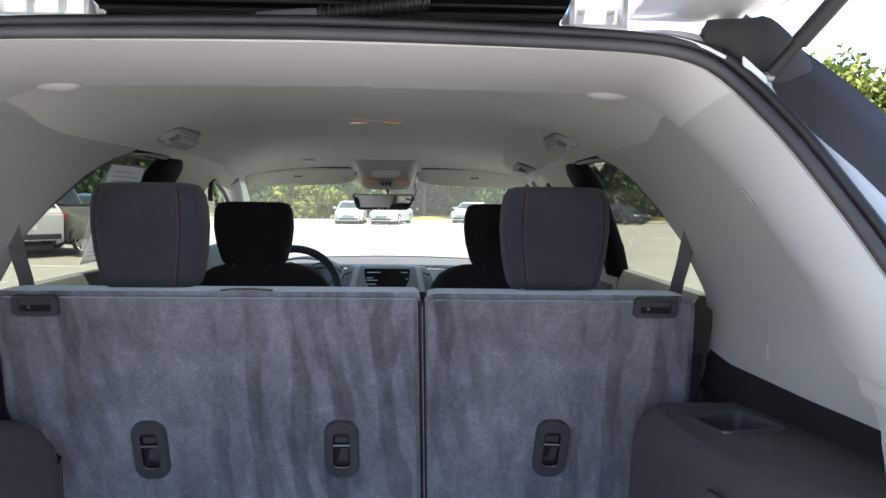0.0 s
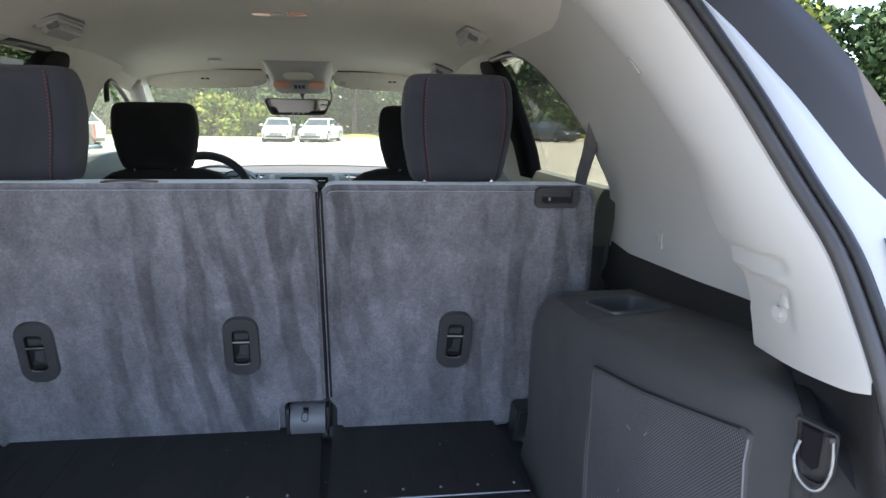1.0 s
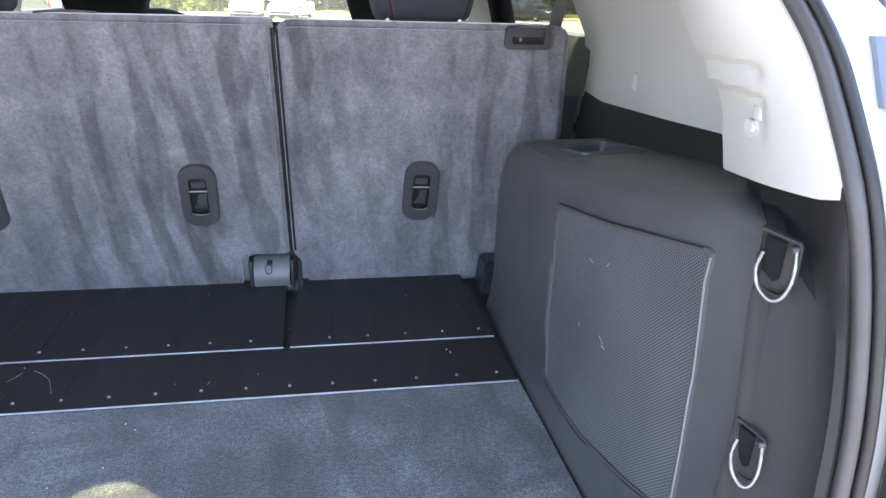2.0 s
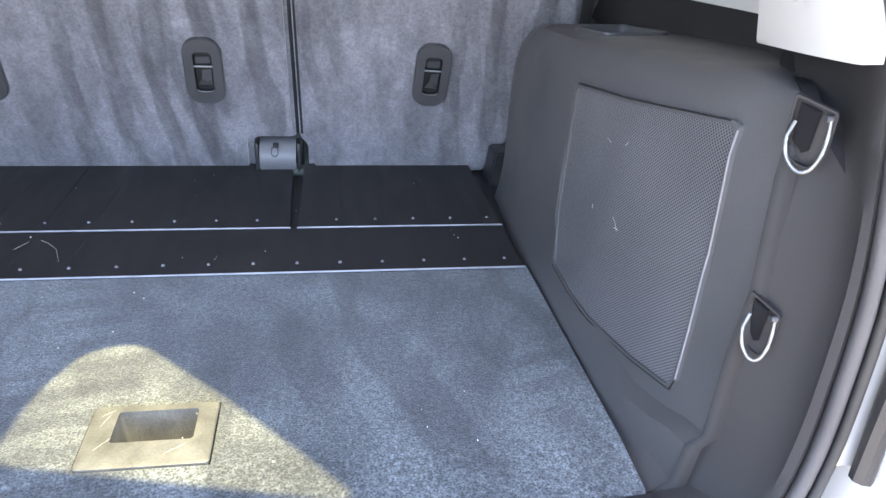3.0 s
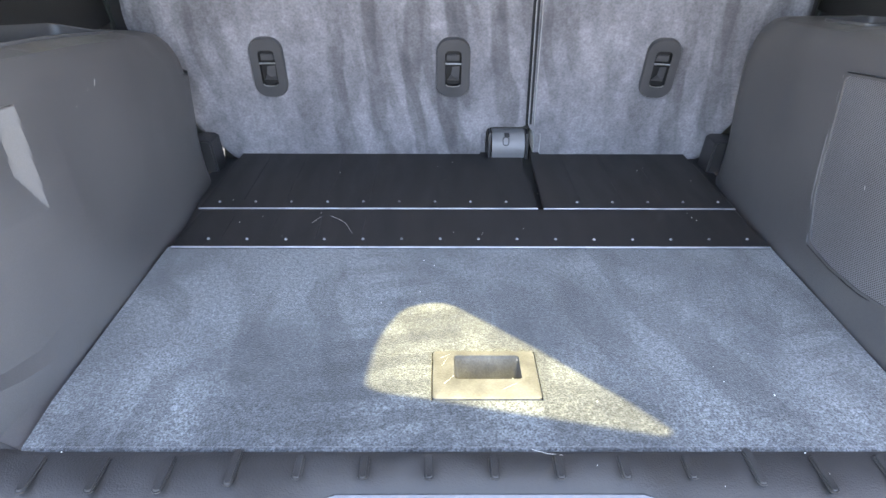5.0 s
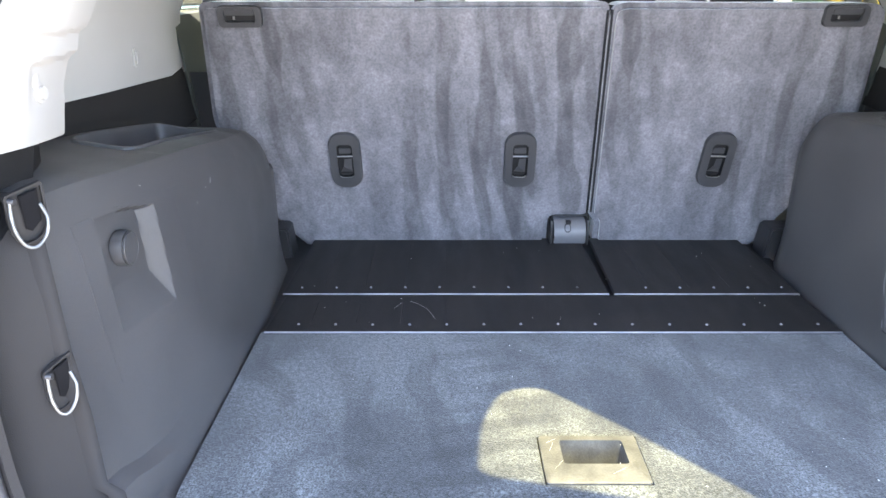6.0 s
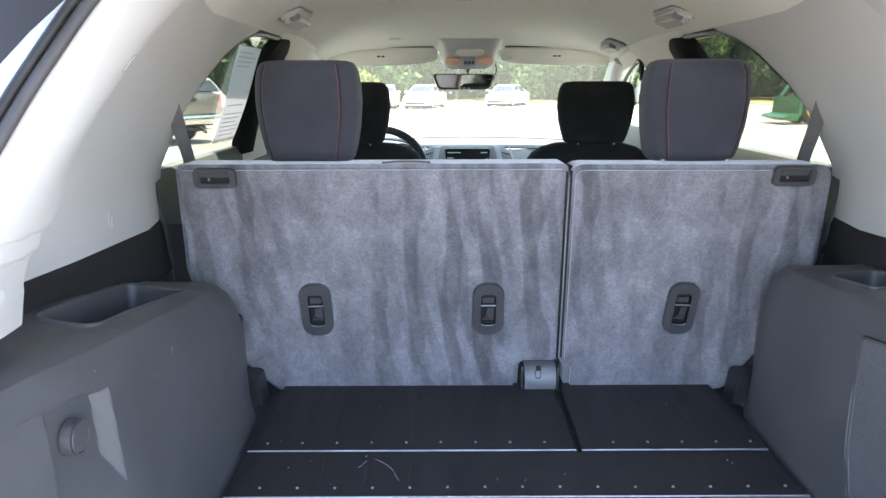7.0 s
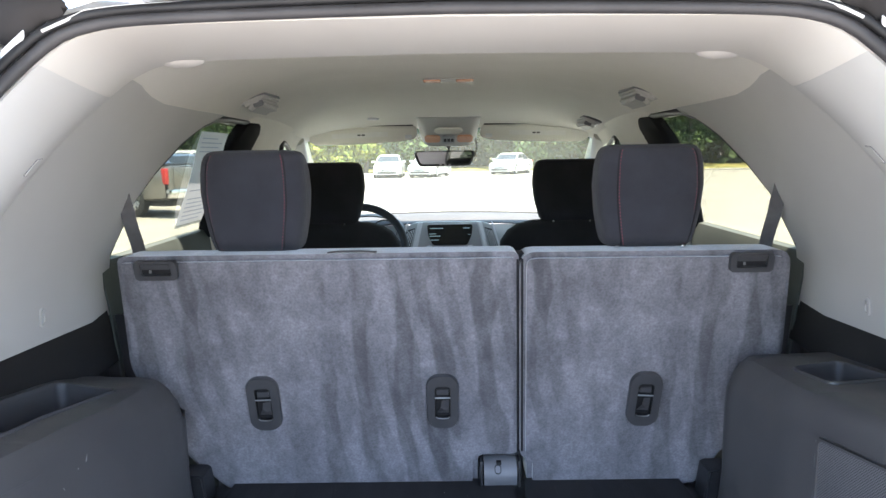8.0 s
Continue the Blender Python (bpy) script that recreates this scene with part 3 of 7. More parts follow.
# ---- cargo floor ----
def floor_mesh():
    # carpet with a hole for the latch plate
    bm = bmesh.new()
    xs = [-0.475, -0.3, -0.058, 0.067, 0.3, 0.475]
    ys = [0.378, 0.447, 0.539, 0.65, 0.825]
    sheet(bm, [[(x, y, FLOOR + (-0.006 if y == ys[0] else 0)) for x in xs] for y in ys], 0.02, (0, 0.5, 3), {(1, 2)})
    return bm


carpet = thing("cargo_floor", (0, 0.6, FLOOR), "brushed blue-grey carpeted cargo floor board", "floor", kind="structure")
part("carpet", floor_mesh(), M["carpet"], carpet)
bm = bmesh.new()
tube(bm, [(x, 0.3785, FLOOR - 0.0105) for x in (-0.473, -0.3, 0, 0.3, 0.473)], 0.0055, 10)
part("bound_edge", bm, M["carpet"], carpet)

# the latch in the floor board
latch = thing("floor_latch", (0.005, 0.493, FLOOR), "scuffed grey plastic latch plate with a recessed pull", "latch")
at = lambda u, v, w: (0.0045 + u, 0.493 + v, FLOOR + w - 0.002)
bm = bmesh.new()
ring_plate(bm, rrect(0.122, 0.089, 0.004), rrect(0.078, 0.046, 0.004, cx=0.003, cy=0.012), at, 0.005)
part("plate", bm, M["plate"], latch)
bm = bmesh.new()
inn, low = rrect(0.078, 0.046, 0.004, cx=0.003, cy=0.012), rrect(0.066, 0.036, 0.004, cx=0.003, cy=0.012)
a = [bm.verts.new(at(u, v, 0.001)) for u, v in inn]
b = [bm.verts.new(at(u, v, -0.055)) for u, v in low]
for i in range(len(a)):
    bm.faces.new((a[i], a[(i + 1) % len(a)], b[(i + 1) % len(a)], b[i]))
bm.faces.new(b)
bmesh.ops.recalc_face_normals(bm, faces=bm.faces)
bmesh.ops.reverse_faces(bm, faces=bm.faces)
part("recess", bm, M["plate"], latch)
for pts in (((-0.052, 0.030), (-0.040, 0.038)), ((-0.050, 0.014), (-0.044, 0.030)), ((0.018, -0.030), (0.036, -0.018)), ((-0.048, -0.020), (-0.036, -0.004))):
    bm = bmesh.new()
    tube(bm, [at(u, v, 0.0050) for u, v in pts], 0.00013, 5)
    part("scratch", bm, M["line"], latch, "fine pale scratch")

# three black cover panels with bright edges and rows of studs
RIVET = bmesh.new()
cyl(RIVET, (0, 0, 0.001), 0.0027, 0.0025, n=10, r2=0.0018)
RIVET = mesh_of(RIVET, M["hinge"])


def cover(name, x0, x1, y0, y1, z, studs, y_studs, label, front_gap=0.0):
    ob = thing(name, ((x0 + x1) / 2, (y0 + y1) / 2, z), label, "floor panel", "cover panels")
    bm = bmesh.new()
    top = lambda u, v, w: (u, v, z + w)
    prism(bm, [(x0, y0), (x1, y0), (x1 - 0.004, y1 - front_gap), (x0 + 0.008, y1)], top, 0.006, 0.0015)
    part("board", bm, M["panel"], ob)
    bm = bmesh.new()
    tube(bm, [(x0, y0 - 0.001, z + 0.005), ((x0 + x1) / 2, y0 - 0.001, z + 0.005), (x1, y0 - 0.001, z + 0.005)], 0.0016, 6)
    part("edge_strip", bm, M["alu"], ob)
    for x in studs:
        r = new("stud", RIVET)
        r.parent = ob
        r.location = Vector((x, y_studs + 0.001 * math.sin(x * 90), z + 0.006)) - ORIGIN[ob]
    # moulded ribs
    for k in range(4):
        x = x0 + 0.07 + k * 0.075
        if x < x1 - 0.05:
            bm = bmesh.new()
            tube(bm, [(x, y0 + 0.03, z + 0.0058), (x, y1 - 0.03, z + 0.0058)], 0.0009, 5)
            part("rib", bm, M["panel"], ob)
    return ob


cover("cover_panel", -0.468, 0.472, 0.819, 0.962, FLOOR - 0.002, [-0.4167 + 0.06155 * i for i in range(15)], 0.844, "black plastic strip panel with a bright edge and studs")
cover("cover_panel", -0.468, 0.124, 0.965, 1.27, FLOOR, [-0.438 + 0.0636 * i for i in range(9)], 0.991, "wide black plastic panel hinged behind the seat")
cover("cover_panel", 0.134, 0.47, 0.965, 1.262, FLOOR, [0.197 + 0.063 * i for i in range(5)], 0.991, "narrow black plastic panel hinged behind the seat")
rs = random.Random(3)
bm = bmesh.new()
for i in range(46):
    y = rs.uniform(0.31, 1.2)
    x = rs.uniform(-0.44, 0.45)
    z = FLOOR + (0.0068 if y > 0.97 else 0.0048 if y > 0.835 else 0.001 if y > 0.38 else -0.0015)
    s = rs.uniform(0.0004, 0.0010)
    box(bm, (x, y, z), (s * rs.uniform(1, 2.2), s, s), 0, 1, Matrix.Rotation(rs.uniform(0, 3), 4, "Z"))
tagged(solo("crumb", bm, M["line"], "scattered pale crumbs and grit on the cargo floor", "crumbs", smooth=0), kind="stuff")
for pts in (((-0.235, 0.935), (-0.222, 0.925), (-0.205, 0.905), (-0.19, 0.865)), ((-0.25, 0.93), (-0.262, 0.905)), ((0.045, 0.372), (0.06, 0.366), (0.075, 0.364)), ((0.02, 0.86), (0.023, 0.872))):
    bm = bmesh.new()
    tube(bm, [(x, y, FLOOR + (0.0043 if y > 0.8 else -0.0018)) for x, y in pts], 0.0002, 5)
    solo("scratch", bm, M["line"], "fine pale scratch in the black floor trim", "scratch")
bm = bmesh.new()
box(bm, (0, 0.75, FLOOR - 0.11), (1.02, 1.1, 0.02))
box(bm, (0, 1.05, FLOOR - 0.05), (1.02, 0.44, 0.08))
box(bm, (0, 2.3, FLOOR - 0.35), (1.5, 2.4, 0.02))
solo("floor_pan", bm, M["darker"], "black steel floor pan under the cargo floor", "floor", "structure")

# sill plate across the loading edge
sill = thing("sill_plate", (0, 0.34, FLOOR), "dark scuffed plastic sill plate with moulded ribs", "sill plate")
bm = bmesh.new()
xs = np.linspace(-0.57, 0.57, 39)
rows = []
for v, dz in ((0, 0.001), (0.12, 0.004), (0.5, 0.003), (0.8, -0.002), (1.0, -0.012), (1.0, -0.05)):
    row = []
    for x in xs:
        e = abs(x)
        y0 = 0.372 + (max(0, e - 0.47) * 0.25)
        y1 = float(np.interp(e, [0.16, 0.19], [0.329, 0.302]))
        up = 0.0 if e < 0.47 else (e - 0.47) ** 2 * 1.3
        dz2 = max(dz, -0.014) if e < 0.15 else dz
        row.append((x, y0 + (y1 - y0) * v, FLOOR - 0.006 + dz2 + up))
    rows.append(row)
sheet(bm, rows, 0.006, (0, 0.3, 3))
part("plate", bm, M["sill"], sill)
for i in range(-8, 9):
    bm = bmesh.new()
    x = 0.005 + i * 0.064
    if abs(x) < 0.5:
        prism(bm, rrect(0.010, 0.034 if -4 < i < 4 else 0.05, 0.0048, 5), lambda u, v, w: (x + u, (0.347 if abs(i) < 5 else 0.338) + v, FLOOR - 0.0042 + w), 0.0055, 0.002, 3)
        part("rib", bm, M["sill"], sill)
bm = bmesh.new()
rows = [[(x, y, z - 0.02 * (abs(x) / 0.8) ** 3) for x in np.linspace(-0.85, 0.85, 21)] for y, z in ((0.36, 0.64), (0.338, 0.69), (0.333, 0.716), (0.318, 0.7185), (0.28, 0.717), (0.2, 0.70), (0.13, 0.65), (0.1, 0.5), (0.12, 0.3))]
sheet(bm, rows, 0.004, (0, 0.8, 0.4))
solo("rear_bumper", bm, M["step"], "smooth silver-grey rear bumper step below the sill", "bumper")


# ---- rear seats ----
def on_seat(u, v, w):
    """u across, v up, w out of the backrest's rear face."""
    return (u, seat_y(v) - w * 0.97, v - w * 0.24)


def tether(parent, x, z, tilt=0.0):
    def at(u, v, w):
        c, s = math.cos(tilt), math.sin(tilt)
        return on_seat(x + u * c - v * s, z + u * s + v * c, w)
    bm = bmesh.new()
    ring_plate(bm, rrect(0.064, 0.118, 0.026, 7), rrect(0.031, 0.072, 0.008, 7), at, 0.010)
    bezel = part("tether_bezel", bm, M["bezel"], parent, "grey plastic anchor surround")
    # shallow pocket proud of the seat; near-black floor and walls stand in for shade
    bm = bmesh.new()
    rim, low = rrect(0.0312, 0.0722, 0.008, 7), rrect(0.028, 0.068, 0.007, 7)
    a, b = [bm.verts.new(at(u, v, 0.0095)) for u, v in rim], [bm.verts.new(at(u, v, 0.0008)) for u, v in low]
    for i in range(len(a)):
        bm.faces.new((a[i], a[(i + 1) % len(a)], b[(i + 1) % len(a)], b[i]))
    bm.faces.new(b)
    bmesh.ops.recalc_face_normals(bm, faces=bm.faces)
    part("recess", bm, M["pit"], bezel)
    bm = bmesh.new()
    tube(bm, [at(-0.0155, 0.010, 0.008), at(0.0155, 0.010, 0.008)], 0.0019, 8)
    part("anchor_bar", bm, M["zinc"], bezel)
    bm = bmesh.new()
    tube(bm, [at(-0.0135, -0.0315, 0.0098), at(-0.0105, -0.0345, 0.0098), at(0, -0.0355, 0.0098), at(0.0105, -0.0345, 0.0098), at(0.0135, -0.0315, 0.0098)], 0.0011, 6)
    part("lower_lip", bm, M["zinc"], bezel)
    # the latch behind the bar: a shelf above it and a folded tongue below
    bm = bmesh.new()
    prism(bm, rrect(0.024, 0.012, 0.002, 4, 0, 0.020), at, 0.0045, 0.001)
    part("latch_shelf", bm, M["bezel"], bezel)
    bm = bmesh.new()
    q = [bm.verts.new(at(*p)) for p in ((-0.002, 0.004, 0.007), (0.013, 0.004, 0.004), (0.012, -0.014, 0.004), (0.002, -0.017, 0.0075), (-0.004, -0.010, 0.0085), (-0.012, -0.026, 0.002), (0.012, -0.027, 0.002))]
    bm.faces.new((q[0], q[4], q[3], q[2], q[1]))
    bm.faces.new((q[4], q[5], q[6], q[3]))
    bm.faces.new((q[3], q[6], q[2]))
    part("latch_tongue", bm, M["bezel"], bezel, smooth=0)


def release(parent, x, z):
    at = lambda u, v, w: on_seat(x + u, z + v, w)
    bm = bmesh.new()
    ring_plate(bm, rrect(0.080, 0.037, 0.009, 6), rrect(0.056, 0.024, 0.004, 6, 0, 0.003), at, 0.009)
    bezel = part("release_bezel", bm, M["bezel"], parent, "grey plastic seat release surround")
    # flat near-black plate in the opening, its shade put into the colour
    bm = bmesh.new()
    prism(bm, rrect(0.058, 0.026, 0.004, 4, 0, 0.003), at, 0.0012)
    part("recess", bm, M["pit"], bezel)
    bm = bmesh.new()
    prism(bm, rrect(0.054, 0.0125, 0.003, 4, 0, 0.0085), at, 0.0085, 0.002)
    part("paddle", bm, M["bezel"], bezel)
    bm = bmesh.new()
    box(bm, at(-0.012, -0.003, 0.003), (0.004, 0.004, 0.006), 0.001)
    part("pin", bm, M["zinc"], bezel)


def headrest(parent, x, y, z0, z1, half, m, seams, name="headrest", depth=0.052, bottom=0.9):
    h = z1 - z0
    bm = bmesh.new()
    rows = [(0.0, 0.80, 0.55), (0.015, 0.86, 0.75), (0.05, 0.91, 0.92), (0.14, 0.945, 1.0), (0.35, 0.985, 1.0), (0.6, 1.0, 0.96), (0.78, 0.985, 0.88), (0.88, 0.955, 0.80), (0.94, 0.915, 0.70), (0.975, 0.86, 0.58), (0.993, 0.76, 0.42), (1.0, 0.6, 0.2)]
    lean = 0.02
    blob(bm, [(x, y + lean * (0.5 - t) , z0 + t * h, half * a * (bottom + (1 - bottom) * min(1, t / 0.5)), depth * b) for t, a, b in rows], 44, 4.6)
    hr = part(name, bm, m, parent, "padded cloth headrest" + (" with red stitching" if seams else ""), 60)
    for sx in (-0.062, 0.062):
        bm = bmesh.new()
        cyl(bm, (x + sx, y, z0 - 0.03), 0.006, 0.09, n=12)
        cyl(bm, (x + sx, y - depth * 0.55 - 0.006, z0 + 0.001), 0.0055, 0.008, n=12, bev=0.002)
        part("post", bm, M["chrome"], hr)
    for f in seams:
        pts = []
        for t in np.linspace(0.03, 0.95, 60):
            a = np.interp(t, [r[0] for r in rows], [r[1] for r in rows]) * (bottom + (1 - bottom) * min(1, t / 0.5)) * half
            b = np.interp(t, [r[0] for r in rows], [r[2] for r in rows]) * depth
            yy = y + lean * (0.5 - t) - b * max(0.0, 1 - abs(f) ** 4.6) ** (1 / 4.6)
            pts.append((x + f * a, yy - 0.0003, z0 + t * h))
        bm = bmesh.new()
        tube(bm, pts, 0.0012, 5, up=(0, 1, 0))
        part("seam", bm, M["black_cloth"], hr)
        off = 0.0035 if f < 0 else -0.0035
        bm = bmesh.new()
        for i in range(0, 59, 2):
            a, b = Vector(pts[i]), Vector(pts[i + 1])
            tube(bm, [a + Vector((off, -0.0003, 0)), b + Vector((off, -0.0003, 0))], 0.0008, 5, up=(0, 1, 0))
        tagged(part("stitching", bm, M["red"], hr, "dotted red stitching"), kind="stuff")
    return hr


def rear_seat(name, outline, tethers, hx, seams, rx, label):
    ob = thing(name, (sum(p[0] for p in outline) / len(outline), 1.25, FLOOR + 0.006), label, "car seat", "rear seat backs")
    bm = bmesh.new()
    prism(bm, outline, lambda u, v, w: (u, seat_y(v) - 0.0 + (0.1 - w), v), 0.1, 0.011, 4)
    back = part("backrest", bm, M["suede"], ob, smooth=60)
    back.modifiers.new("even_shading", "WEIGHTED_NORMAL").keep_sharp = True
    # welted edge beside the gap
    edge = 0.1205 if hx < 0 else 0.129
    bm = bmesh.new()
    tube(bm, [on_seat(edge + 0.010 * (1.24 - z) / 0.43, z, -0.013) for z in np.linspace(0.81, 1.225, 9)], 0.0035, 6, up=(0, 1, 0))
    part("piping", bm, M["black_cloth"], ob)
    for x, z, tilt in tethers:
        tether(ob, x, z, tilt)
    release(ob, rx, 1.219)
    headrest(ob, hx, 1.215, 1.240, 1.434, 0.101, M["cloth"], seams)
    return ob


def round_corners(pts, r, n=4):
    out = []
    k = len(pts)
    for i in range(k):
        p, a, b = Vector(pts[i]), Vector(pts[i - 1]), Vector(pts[(i + 1) % k])
        ra = min(r, (a - p).length * 0.45, (b - p).length * 0.45)
        p0, p1 = p + (a - p).normalized() * ra, p + (b - p).normalized() * ra
        for j in range(n + 1):
            t = j / n
            q = p0 * (1 - t) ** 2 + p * 2 * t * (1 - t) + p1 * t * t
            out.append((q.x, q.y))
    return out


left_outline = round_corners([(-0.47, 0.722), (-0.535, 0.79), (-0.6, 0.88), (-0.632, 1.02), (-0.618, 1.243), (0.1232, 1.243), (0.1322, 0.806), (0.048, 0.806), (0.048, 0.722)], 0.016)
right_outline = round_corners([(0.15, 0.722), (0.15, 0.79), (0.1348, 0.806), (0.1252, 1.241), (0.622, 1.239), (0.638, 1.02), (0.6, 0.88), (0.535, 0.79), (0.5, 0.722)], 0.03)
rear_seat("rear_seat_back", left_outline, [(-0.375, 0.938, 0.02), (-0.022, 0.938, 0.0)], -0.373, (-0.84, 0.66), -0.542, "wide grey suede-backed rear seat with red-stitched headrest")
rear_seat("rear_seat_back", right_outline, [(0.375, 0.938, -0.05)], 0.375, (-0.66, 0.84), 0.545, "narrow grey suede-backed rear seat with red-stitched headrest")

bm = bmesh.new()
tube(bm, spline([(-0.228, 1.140, 1.2445), (-0.205, 1.136, 1.247), (-0.17, 1.134, 1.2475), (-0.138, 1.13, 1.246)], 10), 0.006, 8, squash=0.3)
solo("loose_welt", bm, M["strap"], "loose strip of grey welt lying on the seat top", "trim strip")

# strip added behind the gap to keep it dark and stop light showing through
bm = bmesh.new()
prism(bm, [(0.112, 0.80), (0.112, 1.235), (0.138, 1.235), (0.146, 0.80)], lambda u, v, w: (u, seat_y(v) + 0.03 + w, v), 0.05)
solo("seat_gap_filler", bm, M["black_cloth"], "black filler strip added behind the gap between rear seat backs", "lining")

# hinge cover between the two backs
hinge = thing("seat_hinge_cover", (0.095, 1.215, FLOOR + 0.006), "half-round grey plastic cover over the seat hinge", "hinge cover")
bm = bmesh.new()
prof = [(1.28, 0.742), (1.232, 0.744), (1.222, 0.753), (1.218, 0.766), (1.221, 0.780), (1.231, 0.791), (1.246, 0.797), (1.28, 0.798)]
sheet(bm, [[(x, y, z) for y, z in spline([(0, *p) for p in prof], 22)[:, 1:]] for x in (0.060, 0.063, 0.093, 0.124, 0.127)], 0.004, (0.095, 1.1, 0.9))
part("shell", bm, M["hinge"], hinge)
bm = bmesh.new()
ring_plate(bm, rrect(0.014, 0.018, 0.006, 5), rrect(0.010, 0.013, 0.004, 5), lambda u, v, w: (0.088 + u, 1.2215 + v * 0.45 - w, 0.783 + v), 0.001)
part("cap_ring", bm, M["darker"], hinge)
# solid near-black block standing in for the shaded hollow behind
bm = bmesh.new()
box(bm, (0.093, 1.275, 0.775), (0.095, 0.03, 0.066), 0.004)
part("well", bm, M["pit"], hinge)
bm = bmesh.new()
box(bm, (0.090, 1.2295, 0.7935), (0.010, 0.012, 0.006), 0.001)
part("slot", bm, M["pit"], hinge)
for sx in (0.055, 0.132):
    bm = bmesh.new()
    box(bm, (sx, 1.25, 0.77), (0.006, 0.05, 0.056), 0.002)
    part("cheek", bm, M["darker"], hinge)


def seat_foot(s):
    ob = thing("seat_bracket", (0.51, 1.19, FLOOR), "black plastic bracket cover beside the seat foot", "bracket", "seat brackets")
    bm = bmesh.new()
    prism(bm, [(0.492, FLOOR - 0.03), (0.56, FLOOR - 0.03), (0.56, 0.797), (0.507, 0.797), (0.500, 0.792)], lambda u, v, w: (u, 1.18 + w - 0.1 * (v - 0.74), v), 0.06, 0.004)
    part("cover", bm, M["darker"], ob)


both(seat_foot)


# ---- side panels of the cargo bay ----
# stations: y, then the section (x, z) from the carpet up the face, over the crest, along the shelf and up the dark band
TUB_Y = [0.40, 0.415, 0.43, 0.447, 0.465, 0.50, 0.55, 0.60, 0.65, 0.685, 0.72, 0.78, 0.83, 0.90, 0.94, 0.98, 1.03, 1.09, 1.12, 1.155, 1.18]


def tub_section(y, right=False):
    t = np.clip((y - 0.43) / (1.12 - 0.43), 0, 1)
    far = lambda j: 1.12 + (y - 1.12) * 2.6 if y > 1.12 and j > 13 else y      # the band runs on to the seat
    k = lambda *v: float(np.interp(t, np.linspace(0, 1, len(v)), v))
    crest = float(np.interp(y, [0.38, 0.5, 0.8, 1.12, 1.18], [1.098, 1.102, 1.077, 1.046, 1.028] if right else [1.092, 1.088, 1.062, 1.018, 1.0]))
    g = lambda a, b, c, d: float(np.interp(y, [0.39, 0.45, 0.524, 0.64], [a, b, c, d]))
    near = y < 0.64        # a ridge runs along the foot of the rear part
    pts = [(k(0.478, 0.477, 0.478, 0.492), 0.728), (g(0.501, 0.491, 0.481, 0.482) if near else k(0.492, 0.482, 0.484, 0.497), g(0.742, 0.740, 0.743, 0.745)), (g(0.511, 0.499, 0.486, 0.489) if near else k(0.512, 0.490, 0.489, 0.501), g(0.784, 0.766, 0.754, 0.775)), (g(0.528, 0.5155, 0.500, 0.497) if near else k(0.523, 0.497, 0.493, 0.504), g(0.795, 0.777, 0.768, 0.81)), (k(0.532, 0.503, 0.495, 0.504), 0.87),
           (k(0.543, 0.511, 0.497, 0.505), 0.94)]
    if right:      # a firmer shoulder
        pts += [(k(0.547, 0.513, 0.497, 0.509), crest - 0.06), (k(0.552, 0.519, 0.502, 0.516), crest - 0.035), (k(0.559, 0.527, 0.511, 0.528), crest - 0.016), (k(0.567, 0.536, 0.521, 0.541), crest - 0.005), (k(0.576, 0.546, 0.533, 0.557), crest)]
    else:
        pts += [(k(0.551, 0.519, 0.501, 0.511), crest - 0.075), (k(0.556, 0.524, 0.506, 0.519), crest - 0.045), (k(0.562, 0.531, 0.514, 0.532), crest - 0.022), (k(0.572, 0.542, 0.528, 0.552), crest - 0.006), (k(0.584, 0.555, 0.548, 0.585), crest)]
    tilt = 0.0 if right else float(np.interp(y, [0.42, 0.6, 1.02, 1.1], [0.0, 0.011, 0.011, 0.0]))       # the shelf rises towards the side
    pts += [(0.60 if y < 1.1 else 0.61, crest + 0.001), (0.68, crest + 0.002 + tilt), (0.690, crest + 0.003 + tilt), (0.692, crest + 0.008 + tilt),
           (0.694, crest + 0.02 + tilt * 0.5), (0.697, float(np.interp(1.12 + (y - 1.12) * 2.6 if y > 1.12 else y, [0.4, 0.75, 1.3], [1.14, 1.128, 1.10])) + 0.012)]
    top = pts[-1][1]
    pts[-1] = (max(0.697, float(side_x(far(13), top - 0.012)) + 0.005), top)
    # the front end rolls away towards the seat
    if y > 1.12:
        r = (y - 1.12) / 0.06
        pts = [(x + 0.035 * r * r, z - (0.03 * r * r if z > 0.98 else 0)) if j < 12 else (x, z) for j, (x, z) in enumerate(pts)]
    rear = lambda z: float(np.interp(z, [0.73, 0.76, 0.80, 0.9, 1.0, 1.08], [0.380, 0.383, 0.389, 0.398, 0.407, 0.425]))
    back = lambda j, x: float(np.interp(x, [0.563, 0.60, 0.616, 0.70], [0.428, 0.50, 0.545, 0.57])) + (y - 0.4) * 0.02 if right and j > 8 else 0.0       # the shelf stops at the corner post
    return [(x, max(far(j) if y > 0.41 else 0.0, rear(z), back(j, x)), z) for j, (x, z) in enumerate(pts)]


